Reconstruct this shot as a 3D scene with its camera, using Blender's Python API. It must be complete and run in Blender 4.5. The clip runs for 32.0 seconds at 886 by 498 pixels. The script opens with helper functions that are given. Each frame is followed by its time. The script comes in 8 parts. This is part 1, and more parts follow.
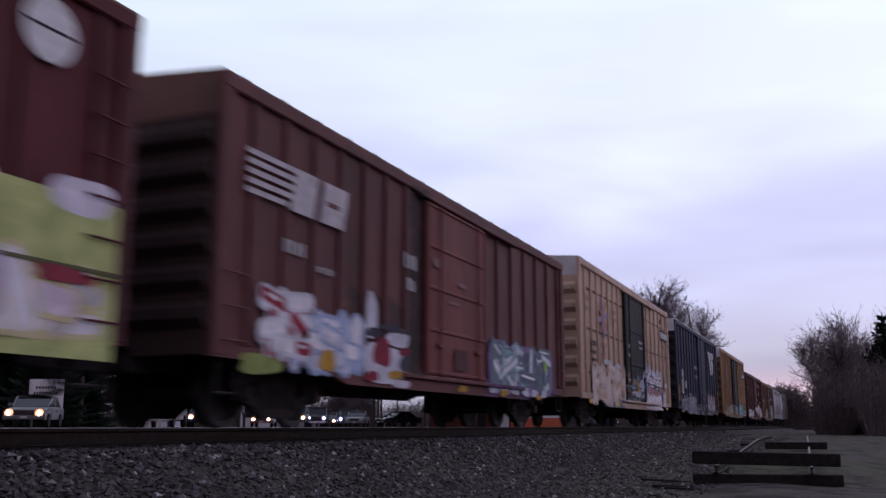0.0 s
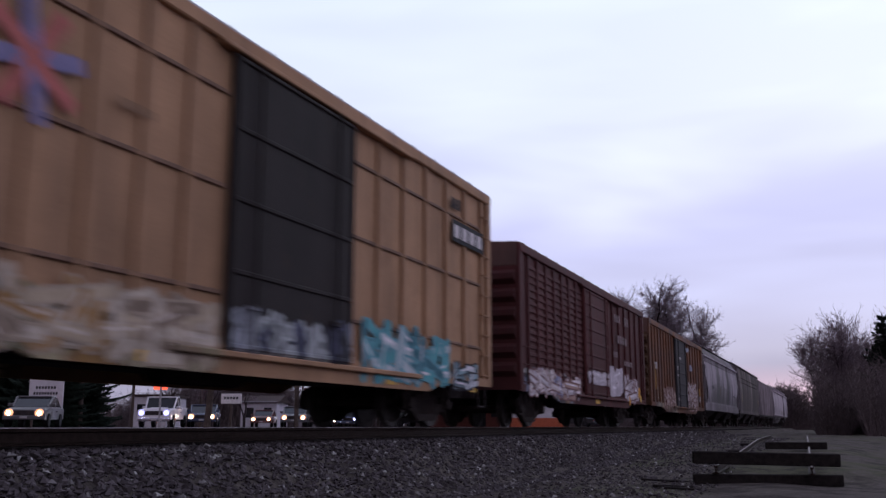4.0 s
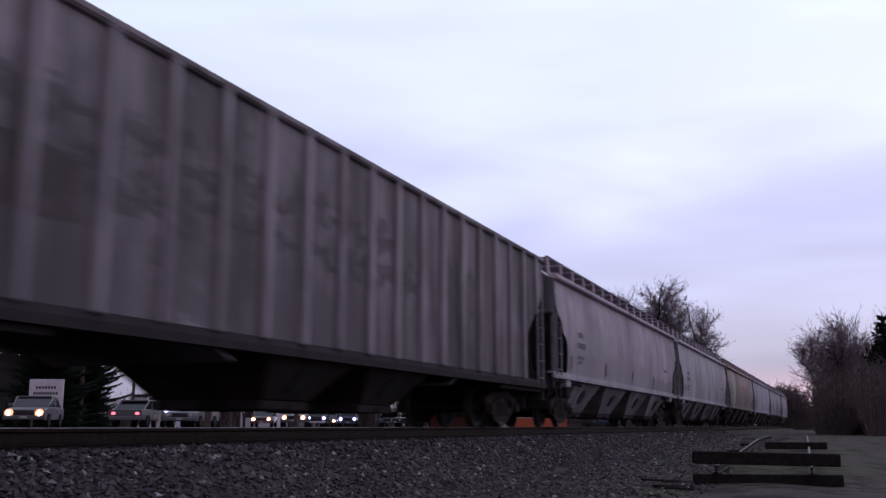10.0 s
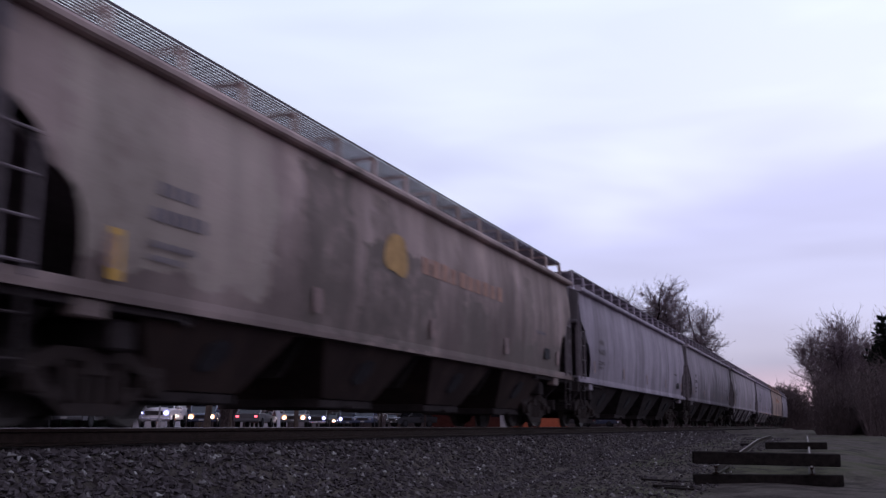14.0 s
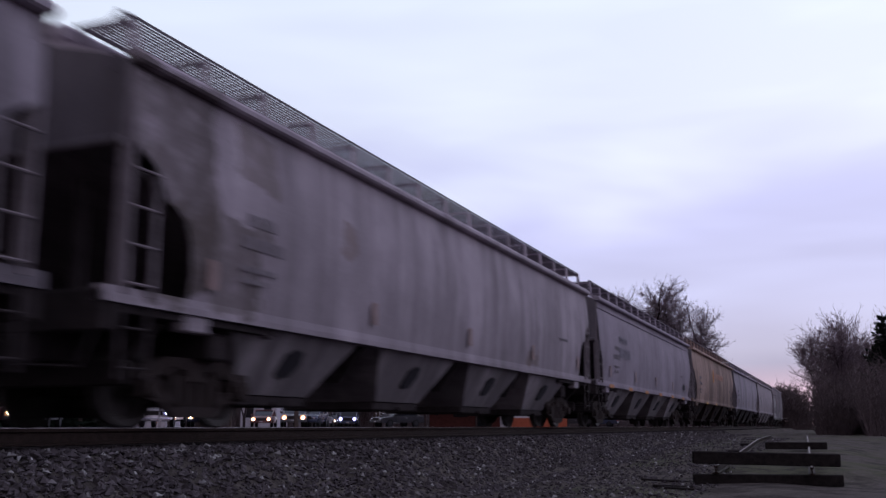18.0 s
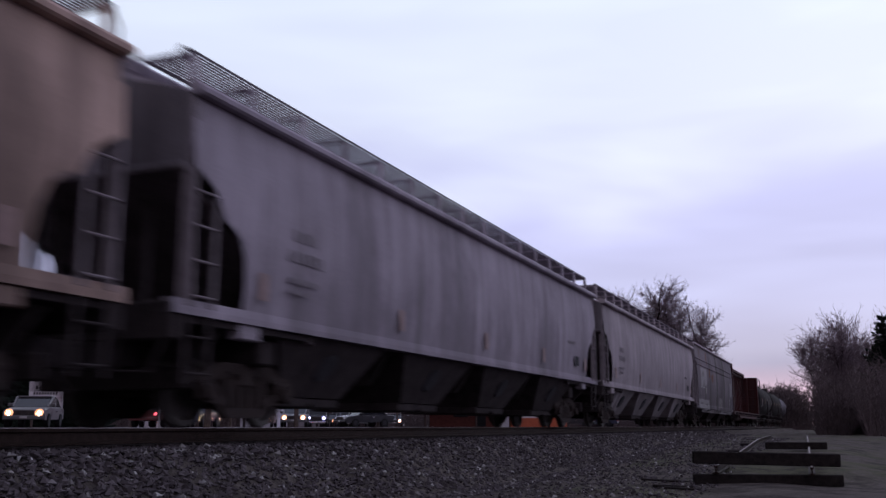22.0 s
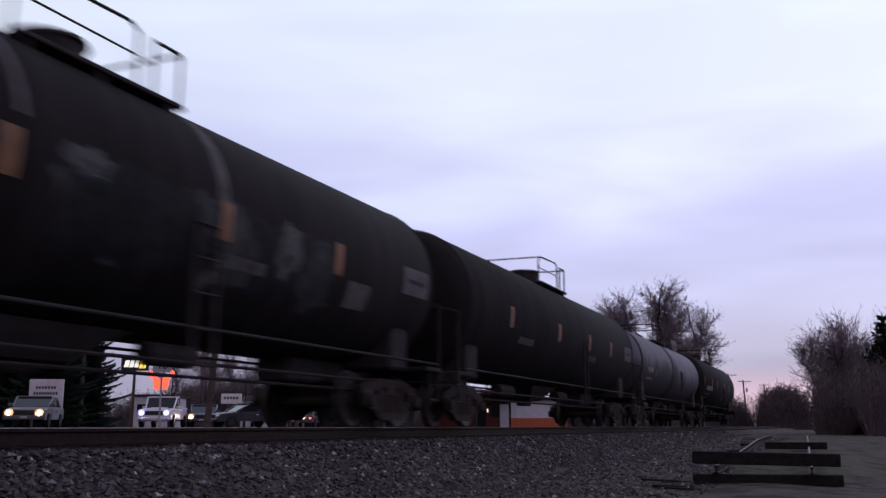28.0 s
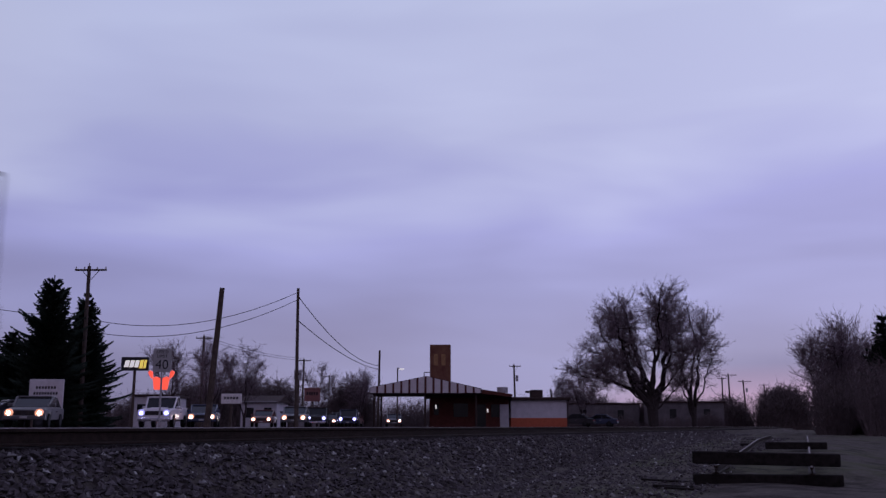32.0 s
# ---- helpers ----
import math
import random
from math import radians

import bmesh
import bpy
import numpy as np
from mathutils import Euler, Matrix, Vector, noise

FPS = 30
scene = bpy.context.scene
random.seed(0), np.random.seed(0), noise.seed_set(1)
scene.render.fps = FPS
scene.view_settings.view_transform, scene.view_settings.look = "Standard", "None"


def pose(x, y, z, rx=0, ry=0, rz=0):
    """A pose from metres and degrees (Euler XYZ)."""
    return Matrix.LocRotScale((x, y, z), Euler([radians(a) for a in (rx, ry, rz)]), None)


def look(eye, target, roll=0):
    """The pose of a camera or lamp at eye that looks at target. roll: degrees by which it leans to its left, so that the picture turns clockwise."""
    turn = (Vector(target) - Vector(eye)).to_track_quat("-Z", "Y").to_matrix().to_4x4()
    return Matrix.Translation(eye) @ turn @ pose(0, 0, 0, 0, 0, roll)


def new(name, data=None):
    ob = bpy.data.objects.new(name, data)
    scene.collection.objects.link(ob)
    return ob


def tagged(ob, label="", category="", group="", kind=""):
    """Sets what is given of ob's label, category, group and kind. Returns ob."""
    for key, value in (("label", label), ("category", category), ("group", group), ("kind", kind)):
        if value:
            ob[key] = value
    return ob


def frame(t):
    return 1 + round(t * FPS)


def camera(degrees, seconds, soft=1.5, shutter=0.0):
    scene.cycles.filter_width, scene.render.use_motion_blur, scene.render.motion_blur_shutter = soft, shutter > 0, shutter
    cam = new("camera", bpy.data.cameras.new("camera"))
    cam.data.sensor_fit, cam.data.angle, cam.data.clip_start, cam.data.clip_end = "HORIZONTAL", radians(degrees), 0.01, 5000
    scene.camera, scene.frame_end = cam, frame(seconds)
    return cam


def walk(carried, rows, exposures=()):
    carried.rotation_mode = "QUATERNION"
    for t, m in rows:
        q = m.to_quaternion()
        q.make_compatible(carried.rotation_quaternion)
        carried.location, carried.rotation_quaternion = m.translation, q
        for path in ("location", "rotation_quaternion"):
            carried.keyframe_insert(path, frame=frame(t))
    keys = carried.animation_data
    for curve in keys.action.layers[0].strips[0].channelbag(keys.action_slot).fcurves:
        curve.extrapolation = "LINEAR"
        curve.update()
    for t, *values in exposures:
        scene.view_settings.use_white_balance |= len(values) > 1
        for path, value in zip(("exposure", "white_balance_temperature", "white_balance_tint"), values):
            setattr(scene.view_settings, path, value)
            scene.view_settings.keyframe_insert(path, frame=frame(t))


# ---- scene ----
# camera: stands still on low ground beside the line; z = 0 is the top of the rails
cam = camera(50.16, 32.0, soft=1.4, shutter=0.5)
EYE = (0.0, 0.0, 0.02)
AIM = (-0.37483, 0.90859, 0.20425)
walk(cam, [(0, look(EYE, AIM)), (32, look(EYE, AIM))],
     exposures=[(0, 0.06, 6290, 11), (9.0, 0.05, 6320, 11), (20.0, 0.0, 6320, 12), (28.0, 0.0, 6280, 13), (30.0, -0.01, 6200, 14), (31.0, -0.02, 6180, 15), (31.4, -0.16, 6080, 18), (32.0, -0.72, 5730, 27)])

# ---- light: overcast dusk ----
def node(nt, kind, ins=None, **props):
    n = nt.nodes.new(kind)
    for k, v in props.items():
        if k == "operation":
            n.operation = v
        elif k == "blend_type":
            n.blend_type = v
        elif k == "data_type":
            n.data_type = v
        elif k == "feature":
            n.feature = v
        elif k == "interpolation_type":
            n.interpolation_type = v
    for k, v in (ins or {}).items():
        if isinstance(v, bpy.types.NodeSocket):
            nt.links.new(v, n.inputs[k])
        else:
            n.inputs[k].default_value = v
    return n

def ramp(nt, fac, stops, mode="LINEAR"):
    n = nt.nodes.new("ShaderNodeValToRGB")
    n.color_ramp.interpolation = mode
    el = n.color_ramp.elements
    while len(el) < len(stops):
        el.new(0.5)
    for e, (p, c) in zip(el, stops):
        e.position = p
        e.color = (*c, 1) if len(c) == 3 else c
    nt.links.new(fac, n.inputs[0])
    return n.outputs[0]

def mixc(nt, fac, a, b, mode="MIX"):
    n = nt.nodes.new("ShaderNodeMix")
    n.data_type, n.blend_type = "RGBA", mode
    for s, v in ((0, fac), (6, a), (7, b)):
        if isinstance(v, bpy.types.NodeSocket):
            nt.links.new(v, n.inputs[s])
        else:
            n.inputs[s].default_value = v if s == 0 or len(v) == 4 else (*v, 1)
    return n.outputs[2]

def math_(nt, op, a, b=0.0):
    n = nt.nodes.new("ShaderNodeMath")
    n.operation = op
    for s, v in ((0, a), (1, b)):
        if isinstance(v, bpy.types.NodeSocket):
            nt.links.new(v, n.inputs[s])
        else:
            n.inputs[s].default_value = v
    return n.outputs[0]

world = bpy.data.worlds.new("dusk_sky")
scene.world = world
world.use_nodes = True
wn = world.node_tree
wn.nodes.clear()
tc = wn.nodes.new("ShaderNodeTexCoord")
sep = node(wn, "ShaderNodeSeparateXYZ", {0: tc.outputs["Generated"]})
# cloud sheets, stretched along the horizon
cmap = node(wn, "ShaderNodeMapping", {0: tc.outputs["Generated"], 3: (1.6, 1.6, 7.0)})
cl = node(wn, "ShaderNodeTexNoise", {"Vector": cmap.outputs[0], "Scale": 1.7, "Detail": 3.0, "Roughness": 0.42, "Distortion": 0.25})
elev = math_(wn, "ADD", sep.outputs[2], math_(wn, "MULTIPLY", math_(wn, "SUBTRACT", cl.outputs["Fac"], 0.5), 0.20))
base = ramp(wn, elev, [(0.0, (0.43, 0.40, 0.49)), (0.06, (0.53, 0.51, 0.63)), (0.15, (0.58, 0.59, 0.80)),
                       (0.20, (0.66, 0.68, 0.95)), (0.28, (0.84, 0.90, 1.03)), (0.42, (0.86, 0.94, 1.04)), (0.7, (0.66, 0.73, 0.95)), (1.0, (0.58, 0.65, 0.92))])
# the glow of the set sun low in the north along the line
sx = math_(wn, "ADD", math_(wn, "MULTIPLY", sep.outputs[0], -0.04), sep.outputs[1])
near_glow = ramp(wn, sx, [(0.0, (0, 0, 0)), (0.97, (0, 0, 0)), (1.0, (1, 1, 1))])
low = ramp(wn, sep.outputs[2], [(0.0, (1, 1, 1)), (0.030, (0.85, 0.85, 0.85)), (0.062, (0, 0, 0))])
glow = node(wn, "ShaderNodeMath", {0: near_glow, 1: low}, operation="MULTIPLY").outputs[0]
sky = mixc(wn, math_(wn, "MULTIPLY", glow, 0.75), base, (0.92, 0.62, 0.68))
# brighter cloud towards the glow, dimmer away from it
ahead = math_(wn, "ADD", math_(wn, "MULTIPLY", sep.outputs[0], 0.14), math_(wn, "MULTIPLY", sep.outputs[1], 0.46))
side = ramp(wn, math_(wn, "ADD", ahead, 0.5), [(0.0, (0.66, 0.58, 0.53)), (0.50, (0.76, 0.71, 0.68)), (0.73, (0.88, 0.88, 0.94)), (0.88, (1.02, 1.01, 1.03)), (1.0, (1.26, 1.23, 1.22))])
patchy = ramp(wn, cl.outputs["Fac"], [(0.35, (0.90, 0.90, 0.93)), (0.65, (1.04, 1.04, 1.03))])
side = mixc(wn, 1.0, side, patchy, "MULTIPLY")
sky = mixc(wn, 1.0, sky, side, "MULTIPLY")
bg = node(wn, "ShaderNodeBackground", {"Color": sky, "Strength": 1.0})
wo = wn.nodes.new("ShaderNodeOutputWorld")
wn.links.new(bg.outputs[0], wo.inputs[0])

sun = bpy.data.lights.new("dusk_sun", "SUN")
sun.energy, sun.angle, sun.color = 0.12, radians(40), (1.0, 0.86, 0.88)
new("dusk_sun", sun).matrix_world = look((0, 0, 50), (-8, -30, 20))

# ---- materials ----
def material(name):
    m = bpy.data.materials.new(name)
    m.use_nodes = True
    nt = m.node_tree
    return m, nt, nt.nodes["Principled BSDF"], nt.nodes.new("ShaderNodeTexCoord").outputs["Object"]

def scaled(nt, co, s, off=(0, 0, 0)):
    return node(nt, "ShaderNodeMapping", {0: co, 1: off, 3: s}).outputs[0]

def noise_(nt, co, scale, detail=4.0, rough=0.55, dist=0.0):
    return node(nt, "ShaderNodeTexNoise", {"Vector": co, "Scale": scale, "Detail": detail, "Roughness": rough, "Distortion": dist}).outputs["Fac"]

def region(nt, co, y0, y1, z0, z1, wob=0.35):
    """1 inside a wavering patch of the car's side."""
    s = node(nt, "ShaderNodeSeparateXYZ", {0: co})
    w = math_(nt, "MULTIPLY", math_(nt, "SUBTRACT", noise_(nt, co, 2.3, 3.0), 0.5), wob * 2)
    y, z = math_(nt, "ADD", s.outputs[1], w), math_(nt, "ADD", s.outputs[2], w)
    m = None
    for v, lo, hi in ((y, y0, y1), (z, z0, z1)):
        c = math_(nt, "LESS_THAN", math_(nt, "ABSOLUTE", math_(nt, "SUBTRACT", v, (lo + hi) / 2)), (hi - lo) / 2)
        m = c if m is None else math_(nt, "MULTIPLY", m, c)
    return m

def sprayed(nt, co, col, patch, colours, scale=1.0, seed=0.0, halo=None, wob=0.35):
    """Spray paint in a patch: swollen slanting letter shapes in a few flat colours, dark outlines, a soft halo behind."""
    y0, y1, z0, z1 = patch
    if halo:
        h = region(nt, co, y0 - 0.25, y1 + 0.25, z0 - 0.2, z1 + 0.22, wob * 1.2)
        col = mixc(nt, math_(nt, "MULTIPLY", h, 0.85), col, halo)
    m = region(nt, co, y0, y1, z0, z1, wob)
    warp = node(nt, "ShaderNodeTexNoise", {"Vector": scaled(nt, co, (0.01, 1.0, 1.0), (0, seed, seed)), "Scale": 1.4 * scale, "Detail": 2.0}).outputs["Color"]
    mp = scaled(nt, co, (0.01, 1.25, 0.8), (0, seed * 1.7, seed * 0.7))
    wv = node(nt, "ShaderNodeVectorMath", {0: mp, 1: warp}).outputs[0]
    vo = node(nt, "ShaderNodeTexVoronoi", {"Vector": wv, "Scale": 1.7 * scale})
    ed = node(nt, "ShaderNodeTexVoronoi", {"Vector": wv, "Scale": 1.7 * scale}, feature="DISTANCE_TO_EDGE")
    pick = node(nt, "ShaderNodeSeparateColor", {0: vo.outputs["Color"]}).outputs[0]
    n = len(colours)
    c = ramp(nt, pick, [(i / n, cc) for i, cc in enumerate(colours)], "CONSTANT")
    n1 = noise_(nt, wv, scale * 2.6, 1.0, 0.4, 1.2)
    c2 = ramp(nt, n1, [(0.0, (1, 1, 1)), (0.42, (0.55,) * 3), (0.5, (1.15,) * 3), (0.62, (0.75,) * 3)], "CONSTANT")
    c = mixc(nt, 1.0, c, c2, "MULTIPLY")
    line = math_(nt, "LESS_THAN", ed.outputs["Distance"], 0.035)
    c = mixc(nt, math_(nt, "MULTIPLY", line, 0.85), c, (0.02, 0.02, 0.03))
    fade = math_(nt, "MULTIPLY", m, ramp(nt, noise_(nt, co, 7.0, 4.0), [(0.28, (0.3,) * 3), (0.45, (0.92,) * 3)]))
    return mixc(nt, fade, col, c)

def rose_cast(c):
    """A base colour with a faint rose cast added to match the overall tint."""
    return (c[0] * 1.035, c[1] * 0.925, c[2] * 1.01)

def car_paint(name, base, dirt=(0.05, 0.040, 0.041), dirty=0.5, rust=0.2, rough=0.62, patches=(), streak=1.0, seed=0.0, grime=True, blot=None, stain=0.0, spec=0.10, low=0.06, wear=()):
    """Weathered rolling-stock paint: mottled fading, vertical run-off streaks, rust blooms, road dirt low down."""
    base, dirt = rose_cast(base), rose_cast(dirt)
    m, nt, b, co = material(name)
    v = noise_(nt, scaled(nt, co, (1, 1, 1), (seed, seed, 0)), 0.7, 4.0, 0.6)
    col = mixc(nt, ramp(nt, v, [(0.3, (0, 0, 0)), (0.7, (1, 1, 1))]), tuple(c * 0.78 for c in base), tuple(min(1, c * 1.12) for c in base))
    if blot:
        bm_ = ramp(nt, noise_(nt, scaled(nt, co, (1, 0.85, 0.16), (3 + seed, seed, 1)), blot[1], 4.0, 0.6, 0.5), [(0.46, (0, 0, 0)), (0.55, (1, 1, 1))])
        col = mixc(nt, math_(nt, "MULTIPLY", bm_, blot[2]), col, blot[0])
    for i, (patch, colours, sc, *more) in enumerate(patches):
        col = sprayed(nt, co, col, patch, colours, sc, seed + 3.1 * i, *more)
    st = noise_(nt, scaled(nt, co, (0.6, 1.9, 0.10), (seed, seed * 2, 0)), 1.5 * streak, 5.0, 0.62)
    fine = noise_(nt, scaled(nt, co, (1, 9.0, 0.35)), 1.2, 3.0)
    sm = math_(nt, "MULTIPLY", ramp(nt, st, [(0.44, (0, 0, 0)), (0.66, (1, 1, 1))]), ramp(nt, fine, [(0.25, (0.80,) * 3), (0.6, (1, 1, 1))]))
    col = mixc(nt, math_(nt, "MULTIPLY", sm, dirty), col, dirt)
    if stain:
        # broad run-off bands, heavier low on the side
        bd_ = noise_(nt, scaled(nt, co, (0.5, 1.0, 0.16), (seed, seed * 3.1, 2)), 0.62, 6.0, 0.62)
        hz = node(nt, "ShaderNodeSeparateXYZ", {0: co}).outputs[2]
        bd_ = math_(nt, "ADD", bd_, math_(nt, "MULTIPLY", math_(nt, "SUBTRACT", 2.6, hz), low))
        bl_ = noise_(nt, scaled(nt, co, (1, 1, 0.8), (seed, 5, seed)), 1.6, 5.0, 0.65)
        bd_ = math_(nt, "ADD", math_(nt, "MULTIPLY", math_(nt, "SUBTRACT", bd_, 0.5), 2.1), 0.5)
        bd_ = math_(nt, "ADD", bd_, math_(nt, "MULTIPLY", math_(nt, "SUBTRACT", bl_, 0.5), 0.6))
        col = mixc(nt, math_(nt, "MULTIPLY", ramp(nt, bd_, [(0.40, (0, 0, 0)), (0.56, (0.55,) * 3), (0.80, (1, 1, 1))]), stain), col, tuple(0.20 * c_ + 0.26 * d_ for c_, d_ in zip(base, dirt)))
    for patch, tone, amount, wob in wear:
        # repainted panels, rust, soot runs and dark strips with a worn edge
        k = math_(nt, "MULTIPLY", region(nt, co, *patch, wob), ramp(nt, noise_(nt, co, 3.4, 5.0, 0.65), [(0.30, (0.35,) * 3), (0.52, (1, 1, 1))]))
        col = mixc(nt, math_(nt, "MULTIPLY", k, amount), col, tone)
    ru = ramp(nt, noise_(nt, scaled(nt, co, (1, 1, 0.6), (9, seed, 4)), 2.6, 6.0, 0.7), [(0.58, (0, 0, 0)), (0.70, (1, 1, 1))])
    col = mixc(nt, math_(nt, "MULTIPLY", ru, rust), col, (0.10, 0.045, 0.025))
    speck = ramp(nt, noise_(nt, co, 34.0, 3.0, 0.6), [(0.3, (0.88,) * 3), (0.7, (1.08,) * 3)])
    col = mixc(nt, 1.0, col, speck, "MULTIPLY")
    nt.links.new(col, b.inputs["Base Color"])
    b.inputs["Roughness"].default_value = rough
    b.inputs["Specular IOR Level"].default_value = spec
    bump = node(nt, "ShaderNodeBump", {"Height": noise_(nt, co, 3.0, 4.0), "Strength": 0.25, "Distance": 0.03})
    nt.links.new(bump.outputs[0], b.inputs["Normal"])
    return m

def plain(name, base, rough=0.7, metal=0.0, var=0.25, scale=4.0, bump=0.0, emit=None, strength=0.0, alt=None):
    if not emit:
        base, alt = rose_cast(base), rose_cast(alt) if alt else None
    m, nt, b, co = material(name)
    v = noise_(nt, co, scale, 5.0, 0.6)
    w = noise_(nt, co, scale * 9, 3.0, 0.6)
    a = math_(nt, "ADD", math_(nt, "MULTIPLY", v, 0.7), math_(nt, "MULTIPLY", w, 0.3))
    hi = alt if alt else tuple(min(1, c * (1 + var)) for c in base)
    lo = base if alt else tuple(c * (1 - var) for c in base)
    nt.links.new(ramp(nt, a, [(0.35, lo), (0.65, hi)]), b.inputs["Base Color"])
    b.inputs["Roughness"].default_value, b.inputs["Metallic"].default_value = rough, metal
    if rough > 0.65:
        b.inputs["Specular IOR Level"].default_value = 0.1
    if bump:
        bp = node(nt, "ShaderNodeBump", {"Height": w, "Strength": bump, "Distance": 0.02})
        nt.links.new(bp.outputs[0], b.inputs["Normal"])
    if emit:
        b.inputs["Emission Color"].default_value = (*emit, 1)
        b.inputs["Emission Strength"].default_value = strength
    return m

STEEL = plain("truck_steel", (0.030, 0.025, 0.024), 0.85, 0.0, 0.4, 5, 0.3, alt=(0.042, 0.033, 0.031))
WHEEL = plain("wheel_steel", (0.045, 0.04, 0.038), 0.6, 0.5, 0.3, 6)
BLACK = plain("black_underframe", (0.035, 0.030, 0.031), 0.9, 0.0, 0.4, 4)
# end slope sheets: a tone darker than the cars' sides
SLOPE = plain("dark_slope_sheet", (0.115, 0.102, 0.106), 0.85, 0, 0.35, 1.5)
LADR = plain("dusty_grey_post", (0.17, 0.155, 0.165), 0.7, 0.0, 0.3, 4)
# eave tone darkened to offset the sky light on its top edge
EAVE = plain("dark_edge", (0.085, 0.078, 0.08), 0.8, 0.0, 0.35, 3)
GALV = plain("galvanised_steel", (0.34, 0.34, 0.36), 0.55, 0.5, 0.2, 5)
GRATE = plain("grating_steel", (0.125, 0.116, 0.132), 0.7, 0.0, 0.25, 6)
RAIL = plain("rusty_rail", (0.026, 0.018, 0.015), 0.7, 0.4, 0.4, 12, 0.3)
RAILTOP = plain("worn_railhead", (0.5, 0.5, 0.5), 0.28, 1.0, 0.1, 20)
TIE = plain("weathered_tie", (0.009, 0.008, 0.008), 0.95, 0, 0.5, 9, 0.6, alt=(0.026, 0.022, 0.021))
WHITE = plain("white_marking", (0.62, 0.61, 0.60), 0.7, 0, 0.25, 6)
DIMW = plain("faded_marking", (0.36, 0.35, 0.35), 0.75, 0, 0.3, 7)
DARKM = plain("dark_marking", (0.03, 0.03, 0.035), 0.7, 0, 0.3, 6)
YELL = plain("reflective_yellow", (0.55, 0.33, 0.03), 0.5, 0, 0.25, 8)
ORNG = plain("reflective_orange", (0.42, 0.17, 0.03), 0.5, 0, 0.25, 8)
REDM = plain("red_marking", (0.45, 0.04, 0.03), 0.6, 0, 0.25, 8)
BARK = plain("bark", (0.040, 0.033, 0.034), 0.95, 0, 0.4, 7, 0.5)
BRUSH = plain("dry_brush", (0.108, 0.090, 0.092), 0.95, 0, 0.35, 3)
TWIG = plain("twigs", (0.165, 0.136, 0.152), 0.95, 0, 0.35, 3)
NEEDLE = plain("spruce_needles", (0.020, 0.031, 0.023), 0.9, 0, 0.5, 4)
POLE = plain("pole_wood", (0.075, 0.06, 0.052), 0.9, 0, 0.35, 6, 0.4)
WIRE = plain("cable", (0.02, 0.02, 0.022), 0.7)
GLASS = plain("dark_glass", (0.012, 0.013, 0.016), 0.12, 0, 0.1, 2)
GLASS.node_tree.nodes["Principled BSDF"].inputs["Specular IOR Level"].default_value = 0.25
TYRE = plain("tyre_rubber", (0.015, 0.015, 0.016), 0.85)
CHROME = plain("bright_trim", (0.5, 0.5, 0.52), 0.25, 0.9, 0.1)
LAMPW = plain("headlamp_glow", (0.9, 0.85, 0.8), 0.3, emit=(1.0, 0.80, 0.62), strength=60.0)
LAMPB = plain("cool_headlamp_glow", (0.8, 0.85, 0.9), 0.3, emit=(0.66, 0.70, 1.0), strength=40.0)
LAMPR = plain("tail_lamp_glow", (0.4, 0.03, 0.03), 0.3, emit=(1.0, 0.10, 0.14), strength=4.0)
NEON = plain("red_neon", (0.4, 0.03, 0.02), 0.4, emit=(1.0, 0.10, 0.045), strength=1.7)
SIGNY = plain("lit_yellow", (0.6, 0.5, 0.1), 0.4, emit=(1.0, 0.72, 0.10), strength=1.0)
SIGNW = plain("lit_white", (0.7, 0.7, 0.65), 0.4, emit=(1.0, 0.95, 0.8), strength=0.9)

